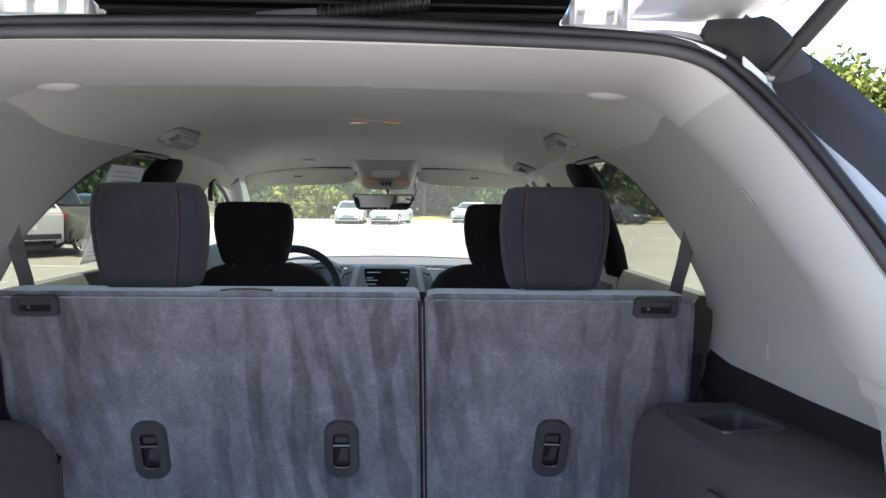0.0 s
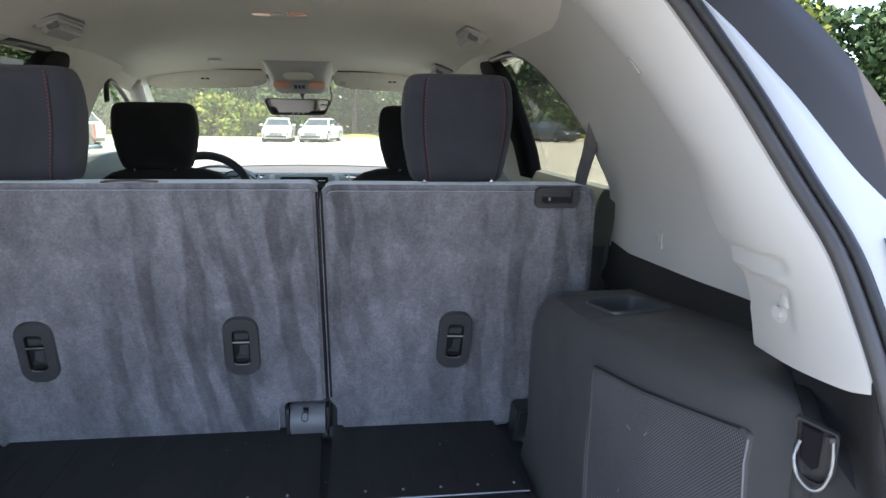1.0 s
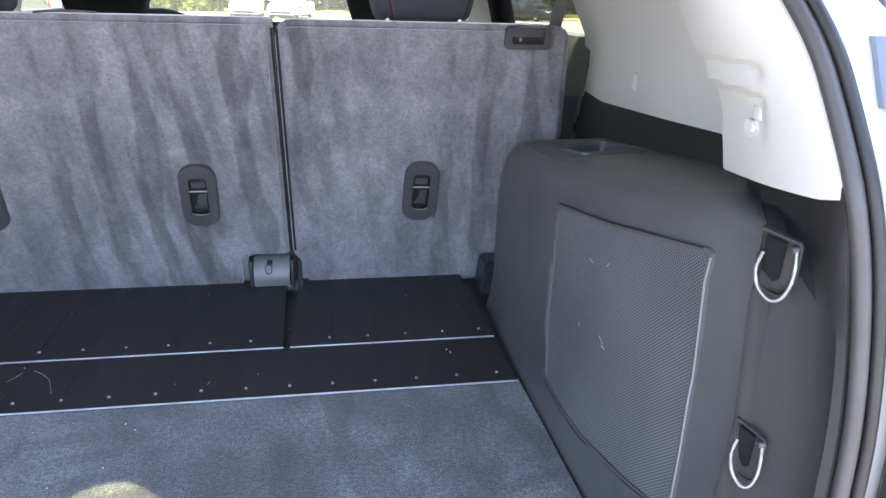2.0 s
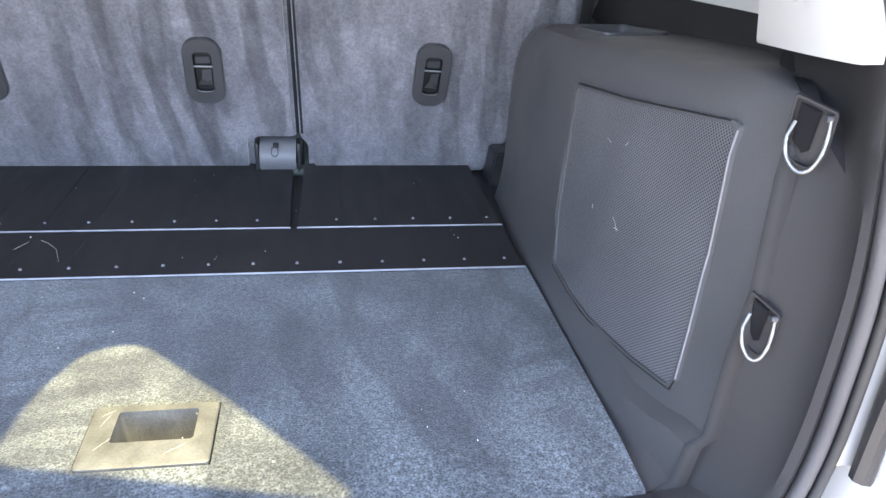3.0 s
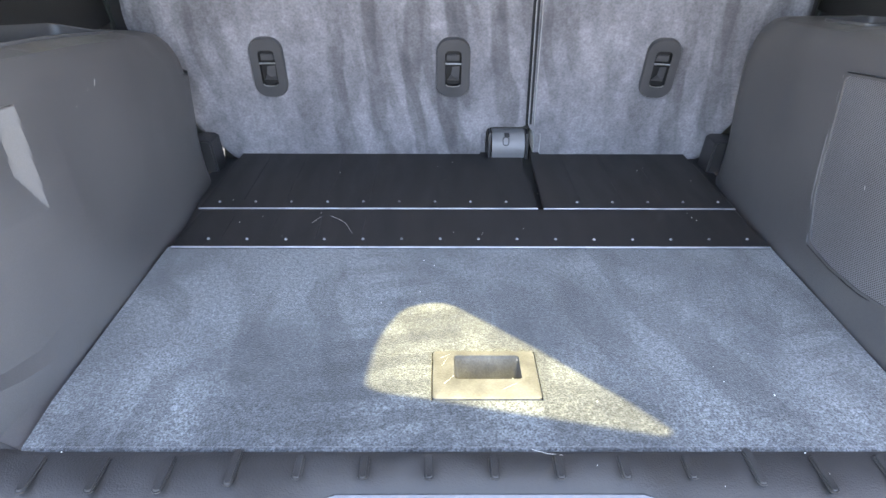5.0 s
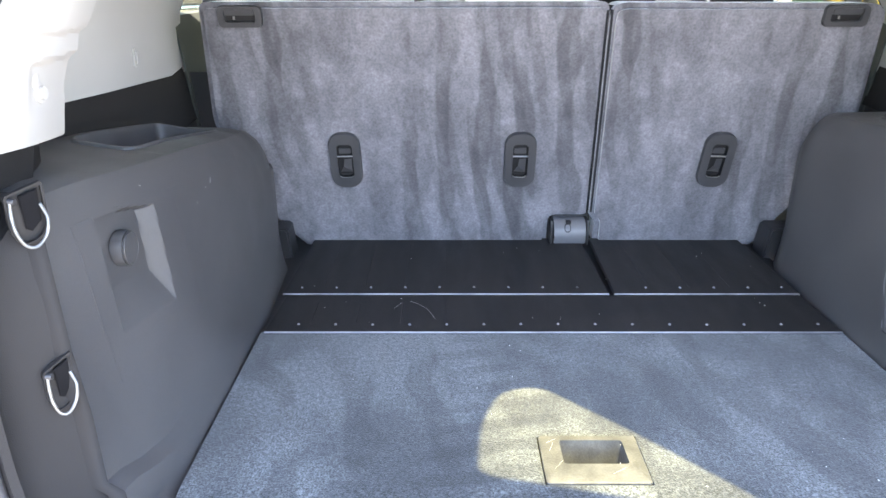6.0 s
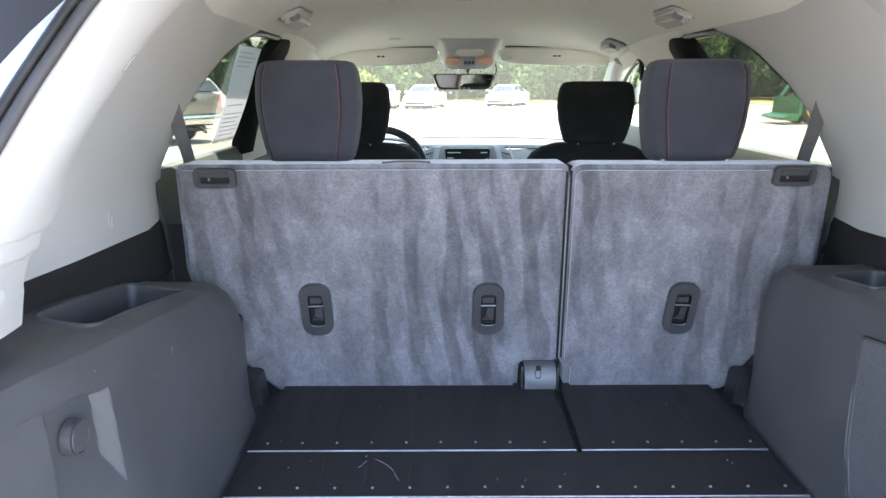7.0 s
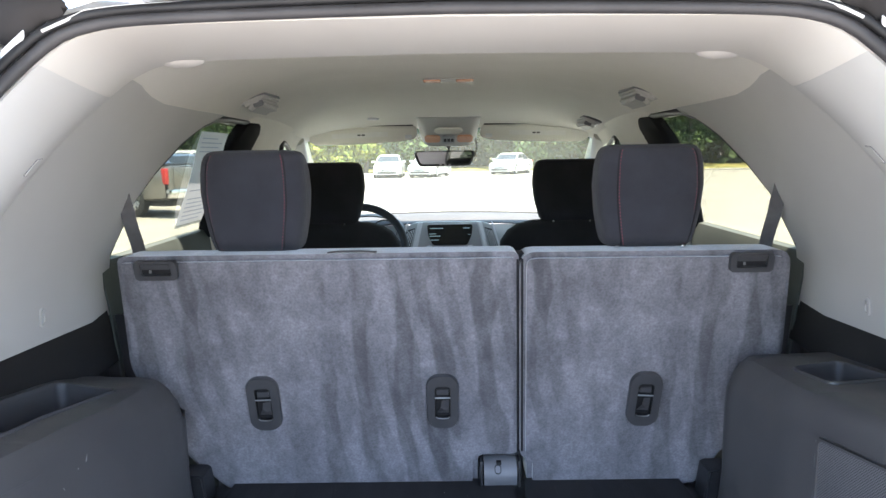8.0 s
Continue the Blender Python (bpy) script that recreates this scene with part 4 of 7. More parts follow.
def side_panel(s):
    right = s > 0
    ob = thing("cargo_side_panel", (0.55, 0.75, FLOOR - 0.012), "dark grey plastic wheel-arch panel with " + ("speaker mesh and tray" if right else "deep bin and round cap"), "side panel", "cargo side panels")
    y_bin = (0.83, 1.09) if right else (0.685, 1.03)
    rows = [tub_section(y, right) for y in TUB_Y]
    i0, i1 = TUB_Y.index(y_bin[0]), TUB_Y.index(y_bin[1])
    j0, j1 = 9, 13
    cut = {(i, j) for i in range(i0, i1) for j in range(j0, j1)}
    if not right:
        cut |= {(i, j) for i in range(TUB_Y.index(0.465), TUB_Y.index(0.685)) for j in range(4, 7)}       # the cap's pocket is set in here
    bm = bmesh.new()
    sheet(bm, [r[:14] for r in rows], 0.004, (0, 0.8, 1.0), cut)
    part("moulding", bm, M["dark"], ob, smooth=30)
    bm = bmesh.new()
    sheet(bm, [[(x + dx, y + dy, z) for x, y, z in rows[0][:12]] for dx, dy in ((0.013, -0.0040), (0.007, -0.0040), (0.003, -0.0034), (0.001, -0.0018), (0, 0.0))], 0.003, (0, 0.8, 1.0))
    part("end_roll", bm, M["post"], ob, "rounded end in the darkened post colour", smooth=60)
    bm = bmesh.new()
    sheet(bm, [r[13:] for r in rows], 0.004, (0, 0.8, 1.0))
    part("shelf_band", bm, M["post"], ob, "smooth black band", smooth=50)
    # storage bin sunk into the shelf
    bm = bmesh.new()
    corners = ((0.561, 0.870), (0.557, 0.985), (0.655, 1.022), (0.668, 0.892)) if right else ((0.582, 0.706), (0.561, 0.985), (0.667, 0.998), (0.669, 0.710))
    lift = lambda x, y: float(np.interp(x, [p[0] for p in tub_section(y, right)[8:14]], [p[2] for p in tub_section(y, right)[8:14]]))
    inner = [Vector((x, y, lift(x, y))) for x, y in corners]
    c = sum(inner, Vector()) / 4
    edge_loop = [rows[i][j0] for i in range(i0, i1)] + [rows[i1][j] for j in range(j0, j1)] + [rows[i][j1] for i in range(i1, i0, -1)] + [rows[i0][j] for j in range(j1, j0, -1)]
    dense = [Vector(a).lerp(Vector(b), t) for a, b in zip(edge_loop, edge_loop[1:] + edge_loop[:1]) for t in np.linspace(0, 1, 9)[:-1]]
    rim = []
    for k, p in enumerate(inner):
        a, b = inner[k - 1], inner[(k + 1) % 4]
        p0, p1 = p + (a - p).normalized() * 0.020, p + (b - p).normalized() * 0.020
        q0 = b + (p - b).normalized() * 0.020
        rim += [p0 * (1 - t) ** 2 + p * 2 * t * (1 - t) + p1 * t * t for t in np.linspace(0, 1, 7)] + [p1.lerp(q0, t) for t in np.linspace(0, 1, 8)[1:-1]]
    rim = [Vector((p.x, p.y, lift(p.x, p.y))) for p in rim]
    deep = 0.085 if right else 0.13
    levels = [[bm.verts.new((c.x + (p.x - c.x) * f, c.y + (p.y - c.y) * f, p.z + dz)) for p in line] for line, f, dz in
              ((rim, 1.055, 0.0008), (rim, 1.045, 0.0040), (rim, 1.02, 0.0050), (rim, 1.0, 0.0034), (rim, 0.99, -0.003), (rim, 0.95, -deep + 0.008), (rim, 0.90, -deep))]
    for a, b in zip(levels, levels[1:]):
        for i in range(len(rim)):
            bm.faces.new((a[i], a[(i + 1) % len(rim)], b[(i + 1) % len(rim)], b[i]))
    bm.faces.new(levels[-1])
    # the shelf between the cut edge and the rim
    cut_edge = [bm.verts.new(p) for p in dense[::2]]
    ring = [bm.edges.new((a, b)) for a, b in zip(cut_edge, cut_edge[1:] + cut_edge[:1])]
    ring += [bm.edges.get((a, b)) for a, b in zip(levels[0], levels[0][1:] + levels[0][:1])]
    bmesh.ops.triangle_fill(bm, edges=ring, use_beauty=True)
    bmesh.ops.recalc_face_normals(bm, faces=bm.faces)
    part("storage_bin", bm, M["dark"], ob, "open storage tray", smooth=35)
    # rear corner post with the tie-down loops, between the arch and the opening
    low = SEAL[SEAL[:, 2] < 1.175]
    n = 26
    seal_low = spline(low, n)
    rise = 0.009 if right else 0.0
    edge = spline([(0.476, 0.380, 0.729), (0.505, 0.381, 0.737), (0.521, 0.385, 0.762), (0.5265, 0.388, 0.786), (0.5295, 0.395, 0.85), (0.5405, 0.401, 0.93), (0.551, 0.408, 1.01), (0.563, 0.428, 1.078 + rise), (0.572, 0.446, 1.0815 + rise * 1.7), (0.60, 0.50, 1.09 + rise * 1.15), (0.616, 0.545, 1.13), (0.628, 0.57, 1.17)], n)
    seal_low[:6, 1] = np.linspace(seal_low[6, 1], seal_low[6, 1], 6)
    start = int(np.argmax(seal_low[:, 0] > 0.49))
    seal_low = spline(seal_low[start:], n)
    rows2 = []
    for i in range(n):
        a, b = np.array(edge[i]), np.array(seal_low[i])
        mid = np.array((max(a[0], b[0]) * 0.62 + min(a[0], b[0]) * 0.38, a[1] * 0.45 + b[1] * 0.55, (a[2] + b[2]) / 2))
        a = a + (0.002, 0.0005, 0)
        roll = float(np.clip((a[2] - 0.76) / 0.06, 0, 1) * np.clip((1.16 - a[2]) / 0.06, 0, 1))       # a rounded bead before the seal
        tuck = float(np.clip((a[2] - 1.075) / 0.015, 0, 1))
        rows2.append([a + np.array((0.008, 0.02, -0.045)) * tuck + (0.006, 0.006, 0), a + (0.004, 0.004, 0), a, a * 0.7 + mid * 0.3 + (0.004, 0, 0), mid * 0.9 + (a + b) * 0.05 + (0.003, 0, 0), mid * 0.4 + b * 0.6 + np.array((-0.002, -0.002, 0)) * roll, mid * 0.28 + b * 0.72 + np.array((-0.005, -0.006, 0)) * roll, mid * 0.12 + b * 0.88 + np.array((-0.002, -0.0065, 0)) * roll, b + (0.002, 0.0005, 0), b + (0.012, -0.002, 0)])
    # post in a darker copy of the panel plastic, standing in for shade
    bm = bmesh.new()
    sheet(bm, rows2, 0.003, (0, 0.5, 1.0))
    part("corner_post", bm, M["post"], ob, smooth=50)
    # tie-down loops, each folded down over a shallow pocket, near-black for its shade, with a raised rim
    for (x, y, z), h, w, lean in (((0.561, 0.409, 1.077), 0.054, 0.0170, 0.10), ((0.552, 0.389, 0.909), 0.052, 0.0140, 0.22)):
        yaw = Matrix.Rotation(radians(48), 4, "Z")
        put = lambda u, v, d: Vector((x, y, z)) + yaw @ Vector((-d, -u, 0)) + Vector((0, 0, v - lean * u * 2.2))
        shape = [(-w, 0.46 * h), (-w, -0.15 * h), (-0.92 * w, -0.30 * h), (-0.62 * w, -0.44 * h), (-0.2 * w, -0.5 * h), (0.3 * w, -0.5 * h), (0.7 * w, -0.40 * h), (0.95 * w, -0.2 * h), (w, 0.0), (w, 0.40 * h), (0.9 * w, 0.46 * h), (-0.9 * w, 0.5 * h)]
        small = [(u * 0.88, v * 0.92) for u, v in shape]
        bm = bmesh.new()
        ring_plate(bm, shape, small, lambda u, v, d: put(u, v, d - 0.003), 0.0065)
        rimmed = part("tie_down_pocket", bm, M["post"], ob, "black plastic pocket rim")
        bm = bmesh.new()
        prism(bm, small, lambda u, v, d: put(u, v, d - 0.003), 0.0015)
        part("recess", bm, M["pit"], rimmed)
        bm = bmesh.new()
        prism(bm, [(-0.70 * w, 0.40 * h), (-0.66 * w, -0.16 * h), (-0.1 * w, -0.30 * h), (0.18 * w, -0.22 * h), (0.28 * w, 0.38 * h)], lambda u, v, d: put(u, v, d - 0.001 + 0.002 * (v / h)), 0.004, 0.001)
        part("tongue", bm, M["frame_rubber"], rimmed)
        bm = bmesh.new()
        cyl(bm, put(w * 0.62, 0.33 * h, 0.004), 0.0030, 0.006, "X", 10)
        part("bolt", bm, M["bezel"], rimmed)
        bm = bmesh.new()
        tube(bm, spline([put(-0.72 * w, 0.12 * h, 0.003), put(-0.84 * w, -0.04 * h, 0.007), put(-0.86 * w, -0.18 * h, 0.010), put(-0.62 * w, -0.40 * h, 0.012), put(-0.05 * w, -0.52 * h, 0.013), put(0.45 * w, -0.44 * h, 0.012), put(0.76 * w, -0.20 * h, 0.010), put(0.82 * w, 0.06 * h, 0.007), put(0.74 * w, 0.32 * h, 0.004)], 30), 0.0016, 8)
        part("tie_down_loop", bm, M["zinc"], rimmed, "bright zinc-plated tie-down loop")
    # face features
    def face(u, v, w):
        sec = tub_section(u, right)
        zs, xs = [p[2] for p in sec[:9]], [p[0] for p in sec[:9]]
        return (float(np.interp(v, zs, xs)) - w, u, v)
    if right:
        outline = [(0.789, 1.026), (0.787, 0.917), (0.778, 0.847), (0.750, 0.783), (0.679, 0.779), (0.603, 0.782), (0.509, 0.790), (0.444, 0.799), (0.441, 0.812), (0.449, 0.866), (0.460, 0.924), (0.466, 0.991), (0.473, 1.064), (0.482, 1.067), (0.555, 1.056), (0.644, 1.043)]
        corner = outline
        outline = round_corners(outline, 0.010, 3)
        cu, cv = np.mean([p[0] for p in outline]), np.mean([p[1] for p in outline])
        shrink = lambda f: [(cu + (u - cu) * f, cv + (v - cv) * f) for u, v in outline]
        bm = bmesh.new()
        ring_plate(bm, outline, shrink(0.965), lambda u, v, w: face(u, v, w + 0.0), 0.005)
        g = part("speaker_frame", bm, M["dark"], ob)
        bm = bmesh.new()
        # highlight painted as pale tubes on the two uprights, shade as near-black tubes along top and foot
        for a, b, r, m, name in ((0, 4, 0.0008, "hinge", "edge_highlight"), (8, 13, 0.0012, "hinge", "edge_highlight"), (3, 9, 0.0010, "pit", "shade_edge"), (13, 17, 0.0010, "pit", "shade_edge")):
            run = [(cu + (u - cu) * 0.992, cv + (v - cv) * 0.992) for u, v in (corner + corner[:1])[a:b]]
            run = [(p[0] + (q[0] - p[0]) * t, p[1] + (q[1] - p[1]) * t) for p, q in zip(run, run[1:]) for t in (0.04, 0.3, 0.65, 0.96)]
            bm = bmesh.new()
            tube(bm, [face(u, v, 0.0046) for u, v in run], r, 6, up=(1, 0, 0))
            part(name, bm, M[m], g, "pale line painted as an edge highlight" if m == "hinge" else "")
        for pts in (((0.674, 0.988), (0.664, 0.986)), ((0.634, 0.992), (0.629, 0.998)), ((0.676, 0.904), (0.674, 0.899)), ((0.626, 0.909), (0.618, 0.905), (0.615, 0.902), (0.611, 0.897)), ((0.619, 0.899), (0.609, 0.900))):
            bm = bmesh.new()
            tube(bm, [face(u, v, 0.0050) for u, v in pts], 0.00028, 5, up=(1, 0, 0))
            part("scuff", bm, M["line"], g)
        bm = bmesh.new()
        lv = []
        for f in (1.0, 0.85, 0.7, 0.5, 0.3, 0.1):
            lv.append([bm.verts.new(face(u, v, 0.0025 + 0.003 * (1 - f))) for u, v in shrink(0.968 * f)])
        for a, b in zip(lv, lv[1:]):
            for i in range(len(a)):
                bm.faces.new((a[i], a[(i + 1) % len(a)], b[(i + 1) % len(a)], b[i]))
        bm.faces.new(lv[-1])
        bmesh.ops.recalc_face_normals(bm, faces=bm.faces)
        part("speaker_mesh", bm, M["grille"], g, "fine perforated black speaker mesh")
    else:
        # a round cap in a sunk pocket with sloping front and foot
        edges = (((0.612, 1.023), (0.603, 0.901), 0.019), ((0.603, 0.901), (0.496, 0.913), 0.046), ((0.490, 0.913), (0.499, 1.052), 0.010), ((0.499, 1.052), (0.612, 1.024), 0.004))

        def sunk(u, v):
            best = 1.0
            for (p, q), (r, t), wide in edges:
                best = min(best, -((r - p) * (v - q) - (t - q) * (u - p)) / math.hypot(r - p, t - q) / wide)
            return 0.014 * max(0.0, best)
        bm = bmesh.new()
        us = np.linspace(0.461, 0.689, 84)
        sheet(bm, [[face(u, 0.866 + (tub_section(u)[7][2] + 0.003 - 0.866) * t, 0.0005 - sunk(u, 0.866 + (tub_section(u)[7][2] + 0.003 - 0.866) * t)) for t in np.linspace(0, 1, 70)] for u in us], 0.003, (0, 0.6, 0.95))
        g = part("cap_pocket", bm, M["dark"], ob, smooth=16)
        x0 = face(0.543, 0.994, -0.014)[0]
        bm = bmesh.new()
        cyl(bm, (x0 - 0.007, 0.543, 0.994), 0.0205, 0.018, "X", 36, 0.003)
        cap = part("round_cap", bm, M["dark"], g)
        bm = bmesh.new()
        tube(bm, [(x0 - 0.0155, 0.543 + 0.0185 * math.cos(a), 0.994 + 0.0185 * math.sin(a)) for a in np.linspace(0, 2 * math.pi, 37)[:-1]], 0.0010, 6, True, up=(1, 0, 0))
        part("cap_ring", bm, M["bezel"], g)
        for pts in (((0.60, 1.052), (0.602, 1.05)), ((0.783, 1.014), (0.777, 1.006)), ((0.759, 1.0055), (0.757, 1.0045)), ((0.72, 0.995), (0.721, 0.992)), ((0.655, 0.985), (0.659, 0.978))):
            bm = bmesh.new()
            tube(bm, [face(u, v, 0.0002) for u, v in pts], 0.0002, 5, up=(1, 0, 0))
            part("scuff", bm, M["line"], ob)
    return ob


both(side_panel)


# ---- light trim round the opening ----
INNER = spline([(0.598, 0.57, 1.121), (0.588, 0.57, 1.167), (0.568, 0.573, 1.213), (0.557, 0.60, 1.25), (0.547, 0.67, 1.335), (0.517, 0.78, 1.437), (0.492, 0.87, 1.502), (0.462, 0.905, 1.538), (0.42, 0.91, 1.556), (0.36, 0.91, 1.562), (0.2, 0.91, 1.565), (0.0, 0.91, 1.567)], 180)
UPPER = spline(SEAL[SEAL[:, 2] > 1.142], 180)


def moulded(p):
    """The stepped recess of the cargo-cover mount, sunk into the foot of the pillar trim."""
    d = np.interp(p[2], [1.160, 1.170, 1.186, 1.203, 1.2075, 1.212, 1.229, 1.2335], [0, 0.003, 0.0045, 0.006, 0.0, -0.001, 0.006, 0])
    d *= np.clip((p[1] - 0.470) / 0.008, 0, 1) if p[2] > 1.12 else 0
    return p + np.array((d, 0, 0))


def trim_rows(i0, i1):
    rows = []
    for i in range(i0, i1):
        a, b = UPPER[i], INNER[i]
        mid = (a + b) / 2
        # the trim bulges a little into the bay
        bulge = np.array((0.0, mid[1], 1.25)) - mid
        bulge = bulge / np.linalg.norm(bulge) * float(np.interp(mid[0], [0.3, 0.40, 0.47, 0.54, 0.57], [0.004, 0.008, 0.028, 0.028, 0.012]))
        out = np.array((b[0] - 0.0, 0, b[2] - 1.2))
        out = out / np.linalg.norm(out)
        row = [a + (0.006, 0, 0.002)] + [moulded(a * (1 - t) + b * t + bulge * math.sin(math.pi * t ** 0.8)) for t in np.linspace(0, 1, 25)]
        row += [b + out * 0.012 + np.array((0, 0.002, 0)), b + out * 0.05 + np.array((0, 0.022, 0)), b + out * 0.10 + np.array((0, 0.03, 0))]
        rows.append(row)
    if i0 == 0:
        # the foot sags in a shallow curve
        foot = lambda y: float(np.interp(y, [0.375, 0.40, 0.44, 0.51, 0.57], [1.140, 1.134, 1.131, 1.125, 1.119]))
        sag = [np.array((p[0] + 0.002, p[1], min(p[2] - 0.001, foot(p[1])))) for p in rows[0]]
        rows.insert(0, sag)
    return rows


SPLIT = int(np.argmax(INNER[:, 2] > 1.508))


def pillar_trim(s):
    ob = thing("d_pillar_trim", (0.58, 0.5, 1.13), "pale grey plastic pillar trim beside the tailgate opening", "trim panel", "pillar trims")
    bm = bmesh.new()
    rows = trim_rows(0, SPLIT + 1)
    rows[-1] = [a * 0.2 + b * 0.8 for a, b in zip(rows[-2], rows[-1])]
    sheet(bm, rows, 0.003, (0, 0.7, 1.25))
    part("panel", bm, M["light"], ob, smooth=28)
    # cargo-cover stop in the recess
    bm = bmesh.new()
    cyl(bm, (0.5755, 0.497, 1.176), 0.0105, 0.010, "X", 18, 0.004)
    box(bm, (0.576, 0.489, 1.190), (0.009, 0.014, 0.016), 0.004, 3)
    part("socket", bm, M["light"], ob)
    # a small square cap lies on the bulge
    i, j = min(((i, j) for i in range(2, len(rows) - 2) for j in range(3, 24)), key=lambda q: float(np.linalg.norm(np.array(rows[q[0]][q[1]]) - (0.497, 0.668, 1.42))))
    o, along, across = Vector(rows[i][j]), Vector(rows[i + 1][j] - rows[i - 1][j]).normalized(), Vector(rows[i][j + 1] - rows[i][j - 1]).normalized()
    up = along.cross(across).normalized()
    up = -up if up.x > 0 else up
    bm = bmesh.new()
    prism(bm, rrect(0.024, 0.027, 0.004, 4), lambda u, v, w: o + across * u + along * v + up * (w - 0.001), 0.0022, 0.0008)
    cap = part("cap", bm, M["light"], ob)
    bm = bmesh.new()
    ring_plate(bm, rrect(0.0256, 0.0286, 0.0046, 4), rrect(0.0238, 0.0268, 0.004, 4), lambda u, v, w: o + across * u + along * v + up * (w - 0.001), 0.0014)
    part("gap", bm, M["hinge"], cap)


both(pillar_trim)
bm = bmesh.new()
rows = trim_rows(SPLIT, 180)
rows.insert(0, [p + np.array((0.004, 0, 0.004)) for p in trim_rows(SPLIT - 3, SPLIT - 2)[0]])      # tucked under the pillar trim
full = rows + [[np.array((-p[0], p[1], p[2])) for p in r] for r in rows[-2::-1]]
header = thing("header_trim", (0, 0.75, 1.56), "pale plastic header trim above the tailgate opening, brightened for the light it catches", "trim panel")
sheet(bm, full, 0.003, (0, 0.7, 1.25))
part("panel", bm, M["header"], header, smooth=28)


def pod(s):
    bm = bmesh.new()
    blob(bm, [(0.392, 0.905, 1.5525, 0.012, 0.008), (0.392, 0.905, 1.5545, 0.022, 0.016), (0.392, 0.905, 1.559, 0.031, 0.024), (0.392, 0.905, 1.566, 0.036, 0.029), (0.392, 0.905, 1.586, 0.038, 0.031)], 28, 2.2)
    p = part("lamp_pod", bm, M["header"], header)
    bm = bmesh.new()
    box(bm, (0.355, 0.884, 1.566), (0.009, 0.008, 0.008), 0.003)
    part("hook", bm, M["hinge"], p)


both(pod)


def quarter_trim(s):
    ob = thing("quarter_trim", (0.69, 1.0, 1.1), "smooth pale grey plastic quarter panel above the cargo shelf", "trim panel", "quarter trims")
    zs = [1.095, 1.12, 1.16, 1.2, 1.225, 1.26, 1.3, 1.33, 1.36, 1.39, 1.42, 1.454, 1.48, 1.5, 1.515, 1.53, 1.545, 1.56]
    rows = []
    for z in zs:
        yf = np.interp(z, [1.095, 1.22, 1.26, 1.33, 1.39, 1.454, 1.497, 1.512, 1.53, 1.56], [1.30, 1.308, 1.326, 1.345, 1.405, 1.50, 1.585, 1.66, 1.70, 1.70])
        row = []
        for t in np.linspace(0, 1, 22):
            y0 = float(np.interp(z, [1.1, 1.2, 1.25, 1.335, 1.437, 1.5, 1.56], [0.55, 0.56, 0.59, 0.66, 0.77, 0.87, 0.9]))
            y = y0 + (yf - y0) * t
            zz = z
            if z <= 1.12:
                zz = z + np.interp(y, [0.5, 0.75, 1.3], [0.038, 0.03, 0.005]) * (1 if z < 1.11 else 0.7)
            row.append((float(side_x(y, zz)), y, zz))
        row += [(row[-1][0] + 0.008, row[-1][1] + 0.004, zz), (row[-1][0] + 0.04, row[-1][1] + 0.006, zz)]
        rows.append(row)
    bm = bmesh.new()
    sheet(bm, rows, 0.003, (0, 0.9, 1.25))
    part("panel", bm, M["light"], ob, smooth=50)
    bm = bmesh.new()
    ring_plate(bm, rrect(0.017, 0.032, 0.007), rrect(0.010, 0.022, 0.004), lambda u, v, w: (float(side_x(1.015 + u, 1.158 + v)) - w - 0.0005, 1.015 + u, 1.158 + v), 0.003)
    bezel = part("net_hook", bm, M["light"], ob)
    bm = bmesh.new()
    prism(bm, rrect(0.011, 0.012, 0.003, 4, 0, -0.004), lambda u, v, w: (float(side_x(1.015 + u, 1.158 + v)) - w - 0.0003, 1.015 + u, 1.158 + v), 0.002)
    part("tongue", bm, M["light"], bezel)


both(quarter_trim)


def front_filler(s):
    # black sheets added to keep the gap between the seat and the body side dark
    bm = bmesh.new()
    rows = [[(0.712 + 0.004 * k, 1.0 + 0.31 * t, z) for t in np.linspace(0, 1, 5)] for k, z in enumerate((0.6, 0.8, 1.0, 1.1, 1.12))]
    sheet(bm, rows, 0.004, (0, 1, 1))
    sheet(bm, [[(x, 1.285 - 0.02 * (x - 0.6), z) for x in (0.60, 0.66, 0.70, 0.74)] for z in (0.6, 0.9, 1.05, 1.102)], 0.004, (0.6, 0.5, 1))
    solo("side_filler", bm, M["darker"], "black sheet added for the dark gap between seat back and body side", "trim panel", group="side fillers")
    ob = thing("seat_belt", (0.66, 1.3, 1.2), "dark taupe webbing of a rear shoulder belt", "seat belt", "rear seat belts")
    bm = bmesh.new()
    rows = []
    for t in np.linspace(0, 1, 14):
        z = 1.362 - 0.152 * t
        x = 0.663 - 0.008 * t + 0.006 * math.sin(t * 5)
        tw = radians(25 + 30 * t)
        hw = 0.002 + 0.012 * min(1, t / 0.3)
        rows.append([(x + hw * u * math.cos(tw) , 1.30 - hw * u * math.sin(tw) + 0.01 * t, z) for u in (-1, -0.5, 0, 0.5, 1)])
    sheet(bm, rows, 0.0015, (0, 1, 1.3))
    part("webbing", bm, M["strap"], ob)
    bm = bmesh.new()
    box(bm, (0.672, 1.312, 1.36), (0.01, 0.04, 0.022), 0.004)
    part("guide", bm, M["darker"], ob)


both(front_filler)

# ---- headliner and its fittings ----
bm = bmesh.new()
ys = [0.88, 0.95, 1.0, 1.1, 1.2, 1.3, 1.45, 1.6, 1.75, 1.9, 2.1, 2.3, 2.5, 2.7, 2.85, 2.95, 3.04]
rows = [[(float(u * roof_x(y)), y, float(roof_z(y, u * roof_x(y)))) for u in np.linspace(-1, 1, 41)] for y in ys]
sheet(bm, rows, 0.01, (0, 1.8, 1.0))
